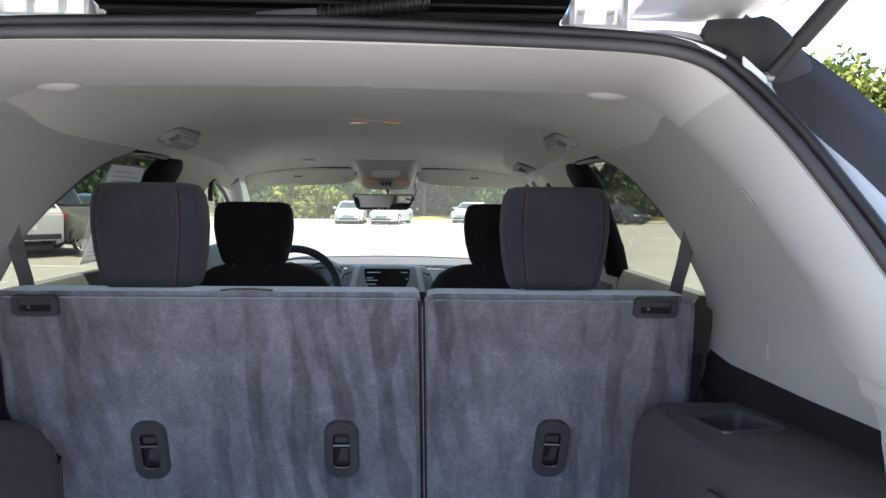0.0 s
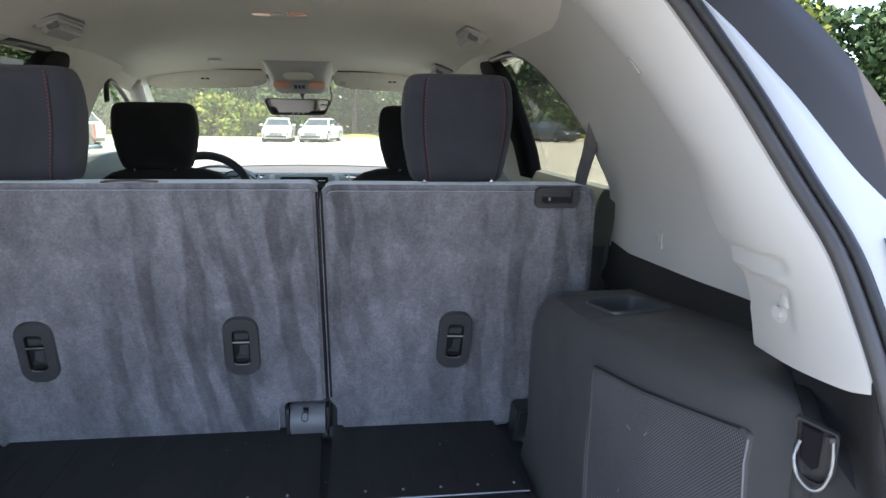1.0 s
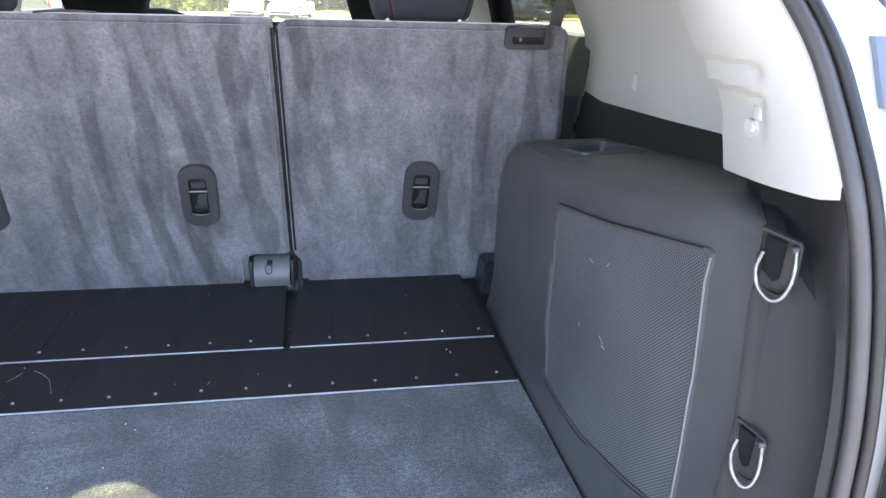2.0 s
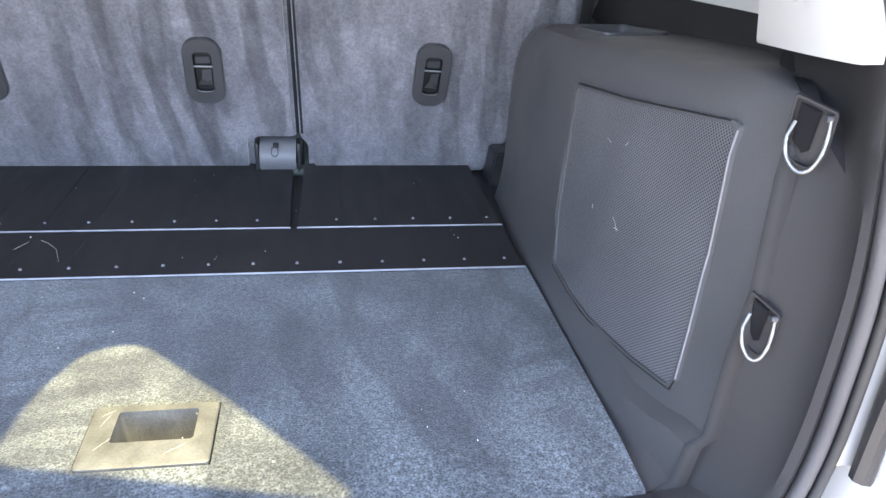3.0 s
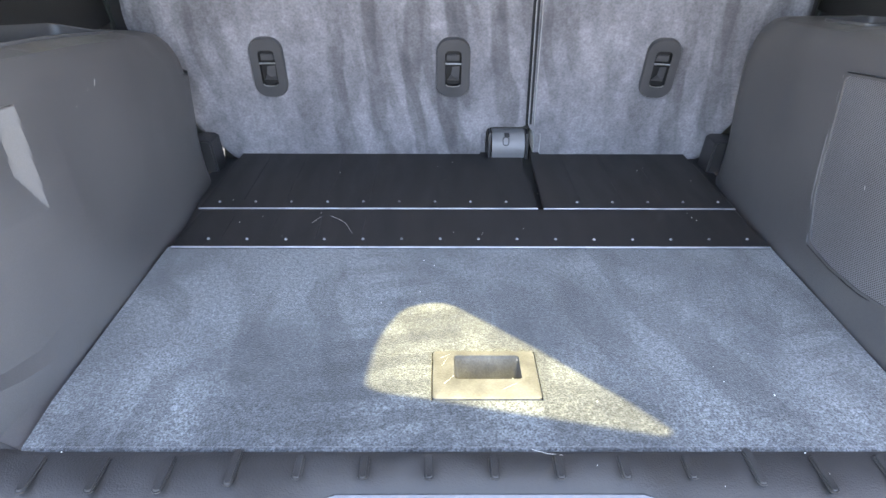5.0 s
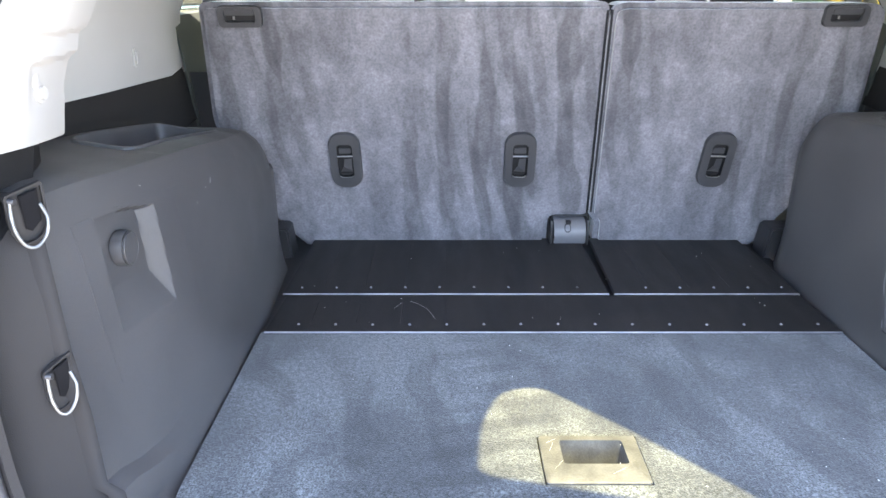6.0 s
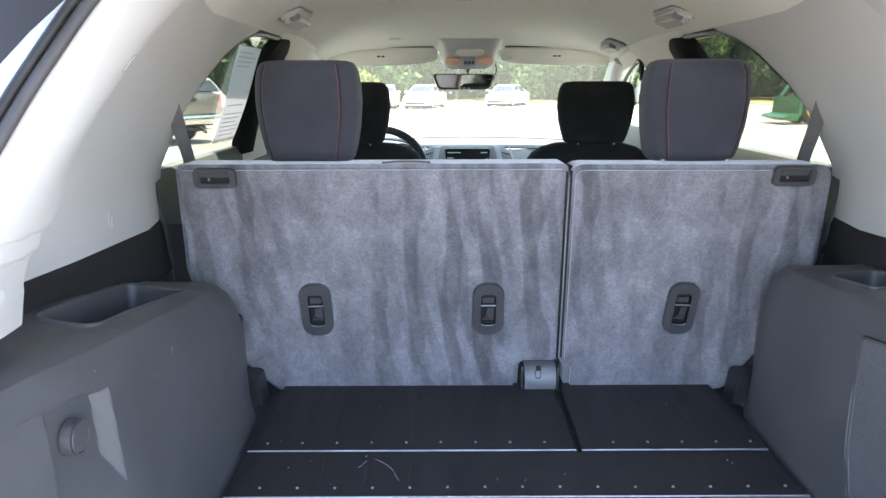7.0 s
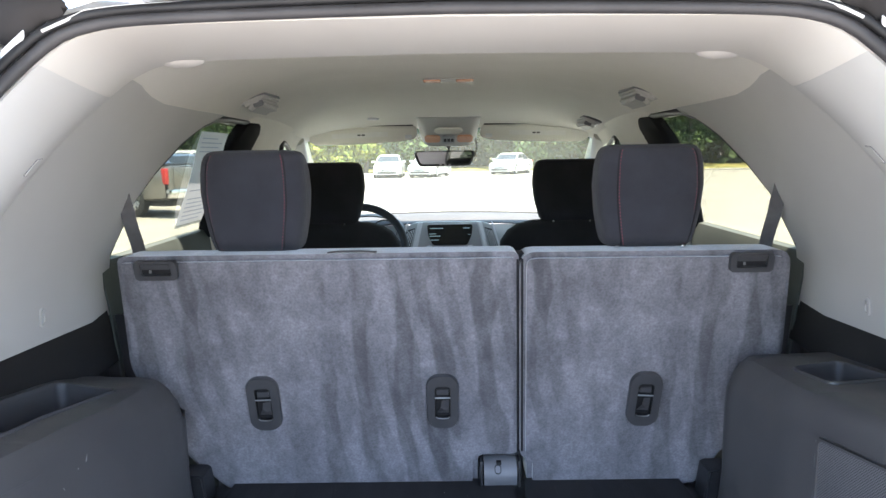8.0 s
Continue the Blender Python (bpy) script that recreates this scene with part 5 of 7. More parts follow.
solo("ceiling", bm, M["liner"], "pale warm grey cloth headliner", "ceiling", "structure")


def grab(s, y=1.80, x=0.51, group="grab handles"):
    ob = thing("grab_handle", (x, y, float(roof_z(y, x)) - 0.004), "folded pale grey grab handle on the headliner", "grab handle", group)
    n = Vector((-0.35, 0, -0.94)).normalized()
    z0 = float(roof_z(y, x))
    put = lambda u, v, w: tuple(Vector((x, y, z0)) + Vector((0.94, 0, -0.35)) * u * 1.35 + Vector((0, v, 0)) + n * w * 1.25)
    bm = bmesh.new()
    prism(bm, rrect(0.05, 0.19, 0.018, 6), lambda u, v, w: put(u, v, w - 0.004), 0.016, 0.006)
    part("base", bm, M["light"], ob)
    bm = bmesh.new()
    prism(bm, rrect(0.036, 0.172, 0.017, 7), lambda u, v, w: put(u - 0.002, v, w + 0.0135 - 60 * max(0, abs(v) - 0.055) ** 2 * 0.15), 0.014, 0.0055, 3)
    part("grip", bm, M["light"], ob)
    bm = bmesh.new()
    prism(bm, rrect(0.020, 0.012, 0.004, 4, -0.008, -0.082), lambda u, v, w: put(u, v, w + 0.008), 0.013, 0.002)
    part("coat_hook", bm, M["hinge"], ob)
    # darker plate edging the base, its colour standing for the shadow there
    bm = bmesh.new()
    prism(bm, rrect(0.056, 0.197, 0.020, 6), lambda u, v, w: put(u, v, w - 0.004), 0.0055)
    part("shade_edge", bm, M["hinge"], ob)


both(lambda s: grab(s))
grab(1, 2.62, 0.535)

dome = thing("dome_lamp", (0, 1.966, 1.642), "flush ceiling lamp with two warm amber ends", "lamp")
bm = bmesh.new()
prism(bm, rrect(0.155, 0.075, 0.014), lambda u, v, w: (u, 1.985 + v, 1.642 - w), 0.006, 0.003)
part("housing", bm, M["light"], dome)
for sx in (-1, 1):
    bm = bmesh.new()
    prism(bm, rrect(0.052, 0.05, 0.008), lambda u, v, w: (u + sx * 0.048, 1.98 + v, 1.637 - w), 0.006, 0.002)
    part("lens", bm, M["lens_warm"], dome)
vent = thing("ceiling_microphone", (-0.3, 2.75, 1.6), "small round grille in the headliner", "grille")
bm = bmesh.new()
zz = float(roof_z(2.72, -0.3))
cyl(bm, (-0.3, 2.72, zz - 0.003), 0.024, 0.008, "Z", 24, 0.002)
part("grille", bm, M["silver"], vent)
bm = bmesh.new()
box(bm, (0.012, 1.20, float(roof_z(1.20, 0)) - 0.002), (0.044, 0.012, 0.004), 0.001)
solo("liner_clip", bm, M["hinge"], "small flat dark grey clip at the headliner edge", "clip")

console = thing("overhead_console", (0, 2.8, 1.59), "pale grey overhead console with lamps and buttons", "console")
bm = bmesh.new()
rows = []
for y, dz in ((2.735, 0.003), (2.75, 0.012), (2.80, 0.033), (2.86, 0.058), (2.92, 0.080), (2.95, 0.088), (2.97, 0.05)):
    rows.append([(x, y, float(roof_z(y, x)) - dz * (1 - abs(x / 0.131) ** 8)) for x in np.linspace(-0.130, 0.130, 25)])
sheet(bm, rows, 0.004, (0, 2.6, 1.2))
part("shell", bm, M["light"], console)
slope = lambda x, y, du, dv, w: (x + du, y + dv * 0.85 - 0.5 * w, float(roof_z(y, 0)) - float(np.interp(y, [2.75, 2.8, 2.86, 2.92], [0.012, 0.033, 0.058, 0.080])) - 0.45 * dv - 0.85 * w)
for sx in (-1, 1):
    bm = bmesh.new()
    prism(bm, rrect(0.066, 0.058, 0.016), lambda u, v, w: slope(sx * 0.068, 2.872, u, v, w), 0.009, 0.003)
    part("map_lamp", bm, M["lens_warm"], console)
bm = bmesh.new()
prism(bm, rrect(0.052, 0.064, 0.006), lambda u, v, w: slope(0, 2.878, u, v, w), 0.009, 0.002)
block = part("button_block", bm, M["dash"], console)
for k in range(3):
    bm = bmesh.new()
    prism(bm, rrect(0.012, 0.024, 0.002, 3), lambda u, v, w: slope(0.015 * (k - 1), 2.876, u, v, w + 0.0085), 0.003)
    part("button", bm, M["rubber"], block)
bm = bmesh.new()
prism(bm, rrect(0.12, 0.05, 0.024), lambda u, v, w: slope(0, 2.812, u, v, w), 0.009, 0.004)
part("glasses_lid", bm, M["liner"], console)

mir = thing("rear_view_mirror", (-0.02, 3.05, 1.43), "black-framed rear-view mirror with buttons along its foot", "mirror")
mp = lambda u, v, w: (-0.021 + u + 0.15 * w, 3.055 - w + u * 0.2, 1.400 + v + 0.1 * w)
bm = bmesh.new()
prism(bm, [(p[0] * (1 + 0.10 * p[1] / 0.034), p[1]) for p in rrect(0.252, 0.068, 0.016, 6)], mp, 0.03, 0.006)
part("housing", bm, M["darker"], mir)
bm = bmesh.new()
prism(bm, [(p[0] * (1 + 0.10 * p[1] / 0.03), p[1] + 0.002) for p in rrect(0.236, 0.053, 0.012, 6)], lambda u, v, w: mp(u, v, w + 0.0295), 0.002)
part("glass", bm, M["mirror"], mir)
bm = bmesh.new()
for k in range(3):
    box(bm, mp(-0.02 + 0.02 * k, -0.028, 0.031), (0.01, 0.002, 0.004), 0.0008)
part("button", bm, M["silver"], mir)
bm = bmesh.new()
tube(bm, [(0.0, 3.07, 1.42), (0.0, 3.07, 1.46), (0.0, 3.05, 1.52)], 0.014, 12)
part("stalk", bm, M["darker"], mir)
bm = bmesh.new()
tube(bm, [(0.05, 3.06, 1.42), (0.115, 3.03, 1.41), (0.125, 3.02, 1.45), (0.11, 2.99, 1.53)], 0.003, 6)
part("cable", bm, M["darker"], mir)


def visor(s):
    ob = thing("sun_visor", (0.36, 2.95, 1.52), "folded pale cloth sun visor with a white warning label", "sun visor", "sun visors")
    bm = bmesh.new()
    o = round_corners([(0.135, 1.545), (0.135, 1.492), (0.20, 1.478), (0.42, 1.468), (0.575, 1.466), (0.606, 1.484), (0.590, 1.517), (0.48, 1.532), (0.36, 1.541)], 0.02, 4)
    put = lambda u, v, w: (u, 2.955 - w + (v - 1.5) * -0.6, v)
    prism(bm, o, put, 0.02, 0.007, 3)
    part("pad", bm, M["liner"], ob)
    bm = bmesh.new()
    prism(bm, [(0.26, 1.500), (0.26, 1.520), (0.50, 1.513), (0.50, 1.493)], lambda u, v, w: put(u, v, w + 0.0195), 0.0015)
    lab = part("warning_label", bm, M["lens_white"], ob, "white printed label")
    bm = bmesh.new()
    for k in range(2):
        prism(bm, rrect(0.014, 0.006, 0.001, 3, 0.365 + 0.018 * k, 1.507), lambda u, v, w: put(u, v, w + 0.0212), 0.0006)
    part("mark", bm, M["darker"], lab)
    # near-black rod drawing the shadow line along the visor's top edge
    bm = bmesh.new()
    tube(bm, [put(0.15, 1.545, 0.016), put(0.36, 1.5455, 0.016), put(0.48, 1.535, 0.016), put(0.60, 1.520, 0.016)], 0.0028, 8)
    part("shadow_rod", bm, M["darker"], ob)
    bm = bmesh.new()
    box(bm, put(0.172, 1.498, 0.024), (0.028, 0.012, 0.016), 0.004)
    part("clip", bm, M["silver"], ob)


both(visor)


# ---- doors, pillars and panes ----
def lane(y, z, off=0.0):
    return (float(side_x(max(y, 1.3), z)) + off + max(0, y - 2.3) * 0.02, y, z)


def cabin_side(s):
    # rear door: dark card with a belt rail, and the pane above it
    for name, y0, y1, group in (("rear_door", 1.27, 1.93, "rear doors"), ("front_door", 1.97, 3.35, "front doors")):
        ob = thing(name, (0.76, (y0 + y1) / 2, 0.35), "dark grey inner door with a window in a black frame", "car door", group)
        bm = bmesh.new()
        ys = np.linspace(y0, y1, 8)
        rows = [[(0.70 + dx, y, z) for y in ys] for z, dx in ((0.4, 0.03), (0.7, 0.0), (0.95, -0.015), (1.1, 0.0), (1.19, 0.012), (1.212, 0.02), (1.216, 0.035), (1.20, 0.06))]
        sheet(bm, rows, 0.004, (0, 2, 1))
        part("door_card", bm, M["card"], ob)
        bm = bmesh.new()
        rows = [[(0.86 + dx, y, z) for y in ys] for z, dx in ((0.35, -0.03), (0.6, 0.02), (0.85, 0.035), (1.05, 0.0), (1.17, -0.045), (1.2, -0.10))]
        sheet(bm, rows, 0.003, (0, 2, 0.8))
        part("door_skin", bm, M["white"], ob)
        a, b = (1.20, 1.93) if name == "rear_door" else (2.40, 3.0)
        bm = bmesh.new()
        zz = (1.195, 1.28, 1.36, 1.44, 1.52)
        sheet(bm, [[lane(y, z, 0.022) for y in np.linspace(a, b + (0.55 * (1.52 - z) if name == "front_door" else 0), 6)] for z in zz], 0.004, (0, 2, 1.2))
        p = part("pane", bm, M["tinted" if name == "rear_door" else "pane"], ob)
        p.visible_shadow = False
    # black door frame and light trim of the middle pillar
    bm = bmesh.new()
    # (height, rear edge, front edge); the front corner is rounded off at the top
    prof = ((1.19, 1.905, 2.04), (1.28, 1.893, 2.04), (1.36, 1.882, 2.05), (1.43, 1.872, 2.075), (1.465, 1.885, 2.09), (1.49, 1.90, 2.095), (1.505, 1.91, 2.08), (1.515, 1.92, 2.06), (1.52, 1.93, 2.03))
    rows = []
    for z, a, b in prof:
        rows.append([lane(y, z, o) for y, o in ((a, 0.026), (a + 0.005, 0.006), (a + 0.02, -0.006), ((a + b) / 2, -0.013), (b - 0.02, -0.013), (b - 0.005, -0.008), (b, 0.004))])
    rows.append([lane(y, z + 0.002, 0.012) for y in np.linspace(prof[-1][1], prof[-1][2], 7)])
    sheet(bm, rows, 0.004, (0, 1.85, 1.2))
    ob = thing("middle_pillar", (0.64, 1.95, 1.0), "middle pillar with black rubber door frame and pale grey cover", "pillar", "middle pillars")
    part("door_frame", bm, M["frame_rubber"], ob)
    bm = bmesh.new()
    zz = (1.0, 1.19, 1.28, 1.36, 1.42, 1.46, 1.49, 1.51, 1.53, 1.56, 1.58)
    fw = lambda z: float(np.interp(z, [1.36, 1.42, 1.46, 1.49, 1.51, 1.53], [0, 0.012, 0.035, 0.075, 0.12, 0.18]))
    sheet(bm, [[lane(y, max(z, 1.1), o)[:2] + (z,) for y, o in ((1.93, 0.02), (1.935, 0.002), (1.97, -0.006), (2.2, -0.006), (2.42 + fw(z), -0.002), (2.46 + fw(z), 0.004), (2.465 + fw(z), 0.02))] for z in zz], 0.004, (0, 1.95, 1.2))
    part("cover", bm, M["liner"], ob)
    # top seal round the rear window
    bm = bmesh.new()
    tube(bm, [lane(1.308, 1.215, 0.01), lane(1.33, 1.262, 0.012), lane(1.35, 1.332, 0.012), lane(1.41, 1.39, 0.012), lane(1.51, 1.455, 0.012), lane(1.59, 1.499, 0.01), lane(1.68, 1.518, 0.008), lane(1.78, 1.522, 0.008), lane(1.9, 1.522, 0.008), lane(1.96, 1.524, 0.008)], 0.009, 8)
    solo("window_seal", bm, M["rubber"], "black rubber seal round the rear door window", "seal", group="window seals")
    # padded rail over the front door
    bm = bmesh.new()
    rows = []
    for y in np.linspace(2.40, 3.04, 9):
        rx = float(roof_x(y))
        rz = float(roof_z(y, rx))
        rows.append([(rx - 0.012, y, rz + 0.010), (rx - 0.004, y, rz - 0.004), (rx + 0.006, y, rz - 0.020), (rx + 0.015, y, rz - 0.036), (rx + 0.022, y, rz - 0.043), (rx + 0.04, y, rz - 0.04)])
    sheet(bm, rows, 0.004, (0, 2.7, 1.2))
    solo("roof_side_rail", bm, M["liner"], "padded pale cloth rail over the front door", "trim panel", group="roof side rails")
    # windscreen pillar
    bm = bmesh.new()
    pts = [(0.655, 2.9, 1.49), (0.68, 3.12, 1.36), (0.70, 3.36, 1.21), (0.715, 3.6, 1.06)]
    tube(bm, pts, 0.042, 10, squash=0.7)
    solo("front_pillar", bm, M["light"], "pale grey covered windscreen pillar", "pillar", group="windscreen pillars")
    bm = bmesh.new()
    tube(bm, spline([(0.614, 2.47, 1.40), (0.614, 2.475, 1.45), (0.618, 2.52, 1.474), (0.628, 2.64, 1.458), (0.645, 2.82, 1.41), (0.667, 3.02, 1.335), (0.69, 3.22, 1.235)], 22), 0.009, 8)
    solo("door_seal", bm, M["rubber"], "black rubber seal round the front door opening", "seal", group="door seals")


both(cabin_side)

bm = bmesh.new()
rows = []
for t in np.linspace(0, 1, 6):
    rows.append([(x * (0.63 + 0.08 * t), 3.03 + 0.62 * t - 0.06 * (x * x) * 1.0, 1.55 - 0.47 * t) for x in np.linspace(-1, 1, 13)])
sheet(bm, rows, 0.005, (0, 2, 1.2))
ws = solo("windscreen", bm, M["hazed"], "clear raked windscreen", "windscreen", "structure")
ws.visible_shadow = False

# ---- dashboard ----
dash = thing("dashboard", (0, 3.2, 0.7), "dark dashboard with silver centre console and screen", "dashboard")
bm = bmesh.new()
rows = [[(x, y - 0.06 * (x / 0.7) ** 2, z - hump * 0.026 * (abs(x) / 0.7) ** 2) for x in np.linspace(-0.7, 0.7, 25)] for y, z, hump in ((3.62, 1.08, 1), (3.45, 1.123, 1), (3.3, 1.126, 1), (3.2, 1.118, 1), (3.14, 1.102, 1))]
sheet(bm, rows, 0.006, (0, 3.2, 0.3))
part("top_pad", bm, M["dash_top"], dash)
bm = bmesh.new()
tube(bm, [(x, 3.47 - 0.06 * (x / 0.7) ** 2, 1.128 - 0.026 * (abs(x) / 0.7) ** 2) for x in np.linspace(-0.68, 0.68, 17)], 0.006, 8)
part("cowl_edge", bm, M["pit"], dash, "black edge along the windscreen's foot")
bm = bmesh.new()
rows = [[(x, y - 0.06 * (x / 0.7) ** 2, z) for x in np.linspace(-0.7, 0.7, 25)] for y, z in ((3.145, 1.097), (3.12, 1.07), (3.10, 1.0), (3.12, 0.92), (3.18, 0.8), (3.3, 0.6))]
sheet(bm, rows, 0.006, (0, 2.5, 1))
part("fascia", bm, M["dash"], dash)
front = lambda u, v, w: (u, 3.056 - w + (v - 1.05) * 0.35, v)
bm = bmesh.new()
prism(bm, round_corners([(-0.15, 1.114), (0.15, 1.114), (0.19, 1.10), (0.25, 0.93), (-0.25, 0.93), (-0.19, 1.10)], 0.015), lambda u, v, w: front(u, v, w - 0.044), 0.04, 0.008)
stack = part("centre_console", bm, M["dash"], dash, "grey plastic centre console")
bm = bmesh.new()
prism(bm, round_corners([(-0.104, 1.104), (0.104, 1.104), (0.098, 1.055), (0.078, 1.014), (-0.078, 1.014), (-0.098, 1.055)], 0.012), front, 0.008, 0.003)
part("screen", bm, M["screen"], stack)
for x, z, w in ((-0.06, 1.088, 0.06), (0.075, 1.088, 0.03), (-0.078, 1.064, 0.03), (-0.068, 1.054, 0.05), (-0.07, 1.037, 0.04), (0.088, 1.06, 0.012)):
    bm = bmesh.new()
    prism(bm, rrect(w, 0.0028, 0.001, 3, x, z), lambda u, v, d: front(u, v, d + 0.0082), 0.0006)
    part("screen_mark", bm, M["screen_text"], stack)
for sx in (-1, 1):
    # flat near-black plate behind the fins, shade of the vent in its colour
    bm = bmesh.new()
    prism(bm, [(sx * 0.158, 1.09), (sx * 0.19, 1.082), (sx * 0.236, 0.95), (sx * 0.196, 0.95)], front, 0.006)
    part("vent_recess", bm, M["pit"], stack)
    for k in range(4):
        bm = bmesh.new()
        tube(bm, [front(sx * (0.163 + 0.008 * k), 1.085 - 0.003 * k, 0.008), front(sx * (0.202 + 0.009 * k), 0.955, 0.008)], 0.0016, 6)
        part("vent_fin", bm, M["silver"], stack)
    for x0, x1, wd, dep in ((0.122, 0.162, 0.024, 0.020), (0.188, 0.240, 0.008, 0.012)):
        bm = bmesh.new()
        prism(bm, round_corners([(sx * x0, 1.116), (sx * (x0 + wd), 1.112), (sx * (x1 + wd), 0.935), (sx * x1, 0.935)], 0.004, 3), front, dep, 0.004)
        part("side_blade", bm, M["silver"], stack, "bright silver blade")
    bm = bmesh.new()
    cyl(bm, (sx * 0.092, 3.02, 0.998), 0.017, 0.02, "Y", 20, 0.003)
    part("knob", bm, M["silver"], stack)
bm = bmesh.new()
cyl(bm, (0.006, 3.42, 1.122), 0.012, 0.012, "Z", 16, 0.004)
part("light_sensor", bm, M["silver"], dash)
bm = bmesh.new()
rows = [[(-0.37 + 0.17 * math.cos(a), 3.06 + d, 1.06 + 0.085 * math.sin(a)) for a in np.linspace(0, math.pi, 15)] for d in (0.0, 0.05, 0.12)]
sheet(bm, rows, 0.006, (-0.37, 3.1, 0.9))
part("cluster_hood", bm, M["dash_top"], dash)
for sx in (-0.07, 0.07):
    bm = bmesh.new()
    tube(bm, [(-0.37 + sx + 0.055 * math.cos(a), 3.10, 1.07 + 0.055 * math.sin(a)) for a in np.linspace(0, 2 * math.pi, 25)[:-1]], 0.004, 6, True, up=(0, 1, 0))
    part("gauge_ring", bm, M["chrome"], dash)

wheel = thing("steering_wheel", (-0.37, 2.74, 1.03), "black leather steering wheel with silver spokes", "steering wheel")
turn = Matrix.Translation((-0.37, 2.74, 1.035)) @ Matrix.Rotation(radians(-22), 4, "X")
bm = bmesh.new()
tube(bm, [turn @ Vector((0.186 * math.cos(a), 0, 0.186 * math.sin(a))) for a in np.linspace(0, 2 * math.pi, 49)[:-1]], 0.0165, 12, True, up=(0, 1, 0.01))
part("rim", bm, M["darker"], wheel)
bm = bmesh.new()
blob(bm, [(0, 0, -0.07, 0.06, 0.01), (0, -0.01, -0.06, 0.08, 0.025), (0, -0.01, 0.0, 0.095, 0.03), (0, -0.01, 0.05, 0.085, 0.025), (0, 0, 0.065, 0.06, 0.01)], 24, 3)
bmesh.ops.transform(bm, matrix=turn, verts=bm.verts)
part("hub", bm, M["dash_top"], wheel)
for sx in (-1, 1):
    bm = bmesh.new()
    tube(bm, [turn @ Vector((sx * 0.08, 0, 0.0)), turn @ Vector((sx * 0.13, 0, 0.005)), turn @ Vector((sx * 0.178, 0, -0.01))], 0.016, 8, squash=0.5)
    part("spoke", bm, M["silver"], wheel)


# ---- front seats ----
def front_seat(s):
    x = 0.40
    ob = thing("front_seat", (x, 2.35, 0.45), "black cloth front bucket seat seen from behind", "car seat", "front seats")
    bm = bmesh.new()
    rows = [(0.0, 0.2, 0.07), (0.1, 0.225, 0.085), (0.4, 0.235, 0.09), (0.75, 0.235, 0.085), (0.88, 0.225, 0.075), (0.94, 0.20, 0.065), (0.975, 0.165, 0.052), (0.995, 0.12, 0.035), (1.0, 0.08, 0.02)]
    blob(bm, [(x, 2.42 - 0.10 * t, 0.55 + 0.642 * t, a, b) for t, a, b in rows], 36, 3.4)
    part("backrest", bm, M["black_cloth"], ob, smooth=60)
    bm = bmesh.new()
    blob(bm, [(x, 2.62, 0.45, 0.2, 0.22), (x, 2.62, 0.5, 0.24, 0.26), (x, 2.62, 0.6, 0.24, 0.26), (x, 2.62, 0.65, 0.2, 0.23)], 28, 3.4)
    part("cushion", bm, M["black_cloth"], ob, smooth=60)
    headrest(ob, 0.425 - (0.008 if s > 0 else 0), 2.32, 1.186, 1.399, 0.131, M["black_cloth"], (), depth=0.055, bottom=0.86)


both(front_seat)

# the printed window label hung inside the left rear pane
label = thing("window_label", (-0.66, 1.72, 1.24), "pale blue-white printed paper label in the rear side window", "label")


def on_pane(u, v, w):
    z = 1.487 - 0.25 * v
    y = 1.65 + 0.05 * v + 0.215 * u
    return (-(float(side_x(1.5, z)) + 0.018 - w - 0.006 * math.sin(math.pi * v)), y, z)


bm = bmesh.new()
sheet(bm, [[on_pane(u, v, 0) for u in np.linspace(0, 1, 5)] for v in np.linspace(0, 1, 9)], 0.0008, (0, 1.7, 1.3))
part("sheet", bm, M["paper"], label)
for i in range(20):
    v = 0.06 + 0.045 * i
    if i % 7 == 6 or 3 < i < 12:
        continue
    w = 0.55 + 0.3 * ((i * 37) % 10) / 10
    q = [on_pane(u, vv, 0.0022) for vv in (v, v + 0.009) for u in (0.08, 0.08 + w)]
    bm = bmesh.new()
    sheet(bm, [q[:2], q[2:]], 0.0004, (0, 1.7, 1.3))
    part("print_line", bm, M["print"], label)

# ---- rubber seal, painted jamb and quarter glass round the opening ----
half = SEAL[SEAL[:, 0] > 0.005]
loop = list(half) + [SEAL[-1]] + [np.array((-p[0], p[1], p[2])) for p in half[::-1]]
outw = []
for p in loop:
    d = np.array((p[0], 0, p[2] - 1.15))
    d /= np.linalg.norm(d)
    outw.append(d)
seal = thing("tailgate_seal", (0, 0.4, 0.72), "black double-lipped rubber seal round the tailgate opening", "seal", kind="structure")
bm = bmesh.new()
tube(bm, [Vector(p + o * 0.0085 + np.array((0, -0.005, 0))) for p, o in zip(loop, outw)], 0.0072, 10, up=(0, 1, 0.3))
part("inner_lip", bm, M["lip"], seal)
bm = bmesh.new()
tube(bm, [Vector(p + o * 0.0195 + np.array((0, -0.012, 0))) for p, o in zip(loop, outw)], 0.0052, 10, up=(0, 1, 0.3))
part("outer_lip", bm, M["rubber"], seal)


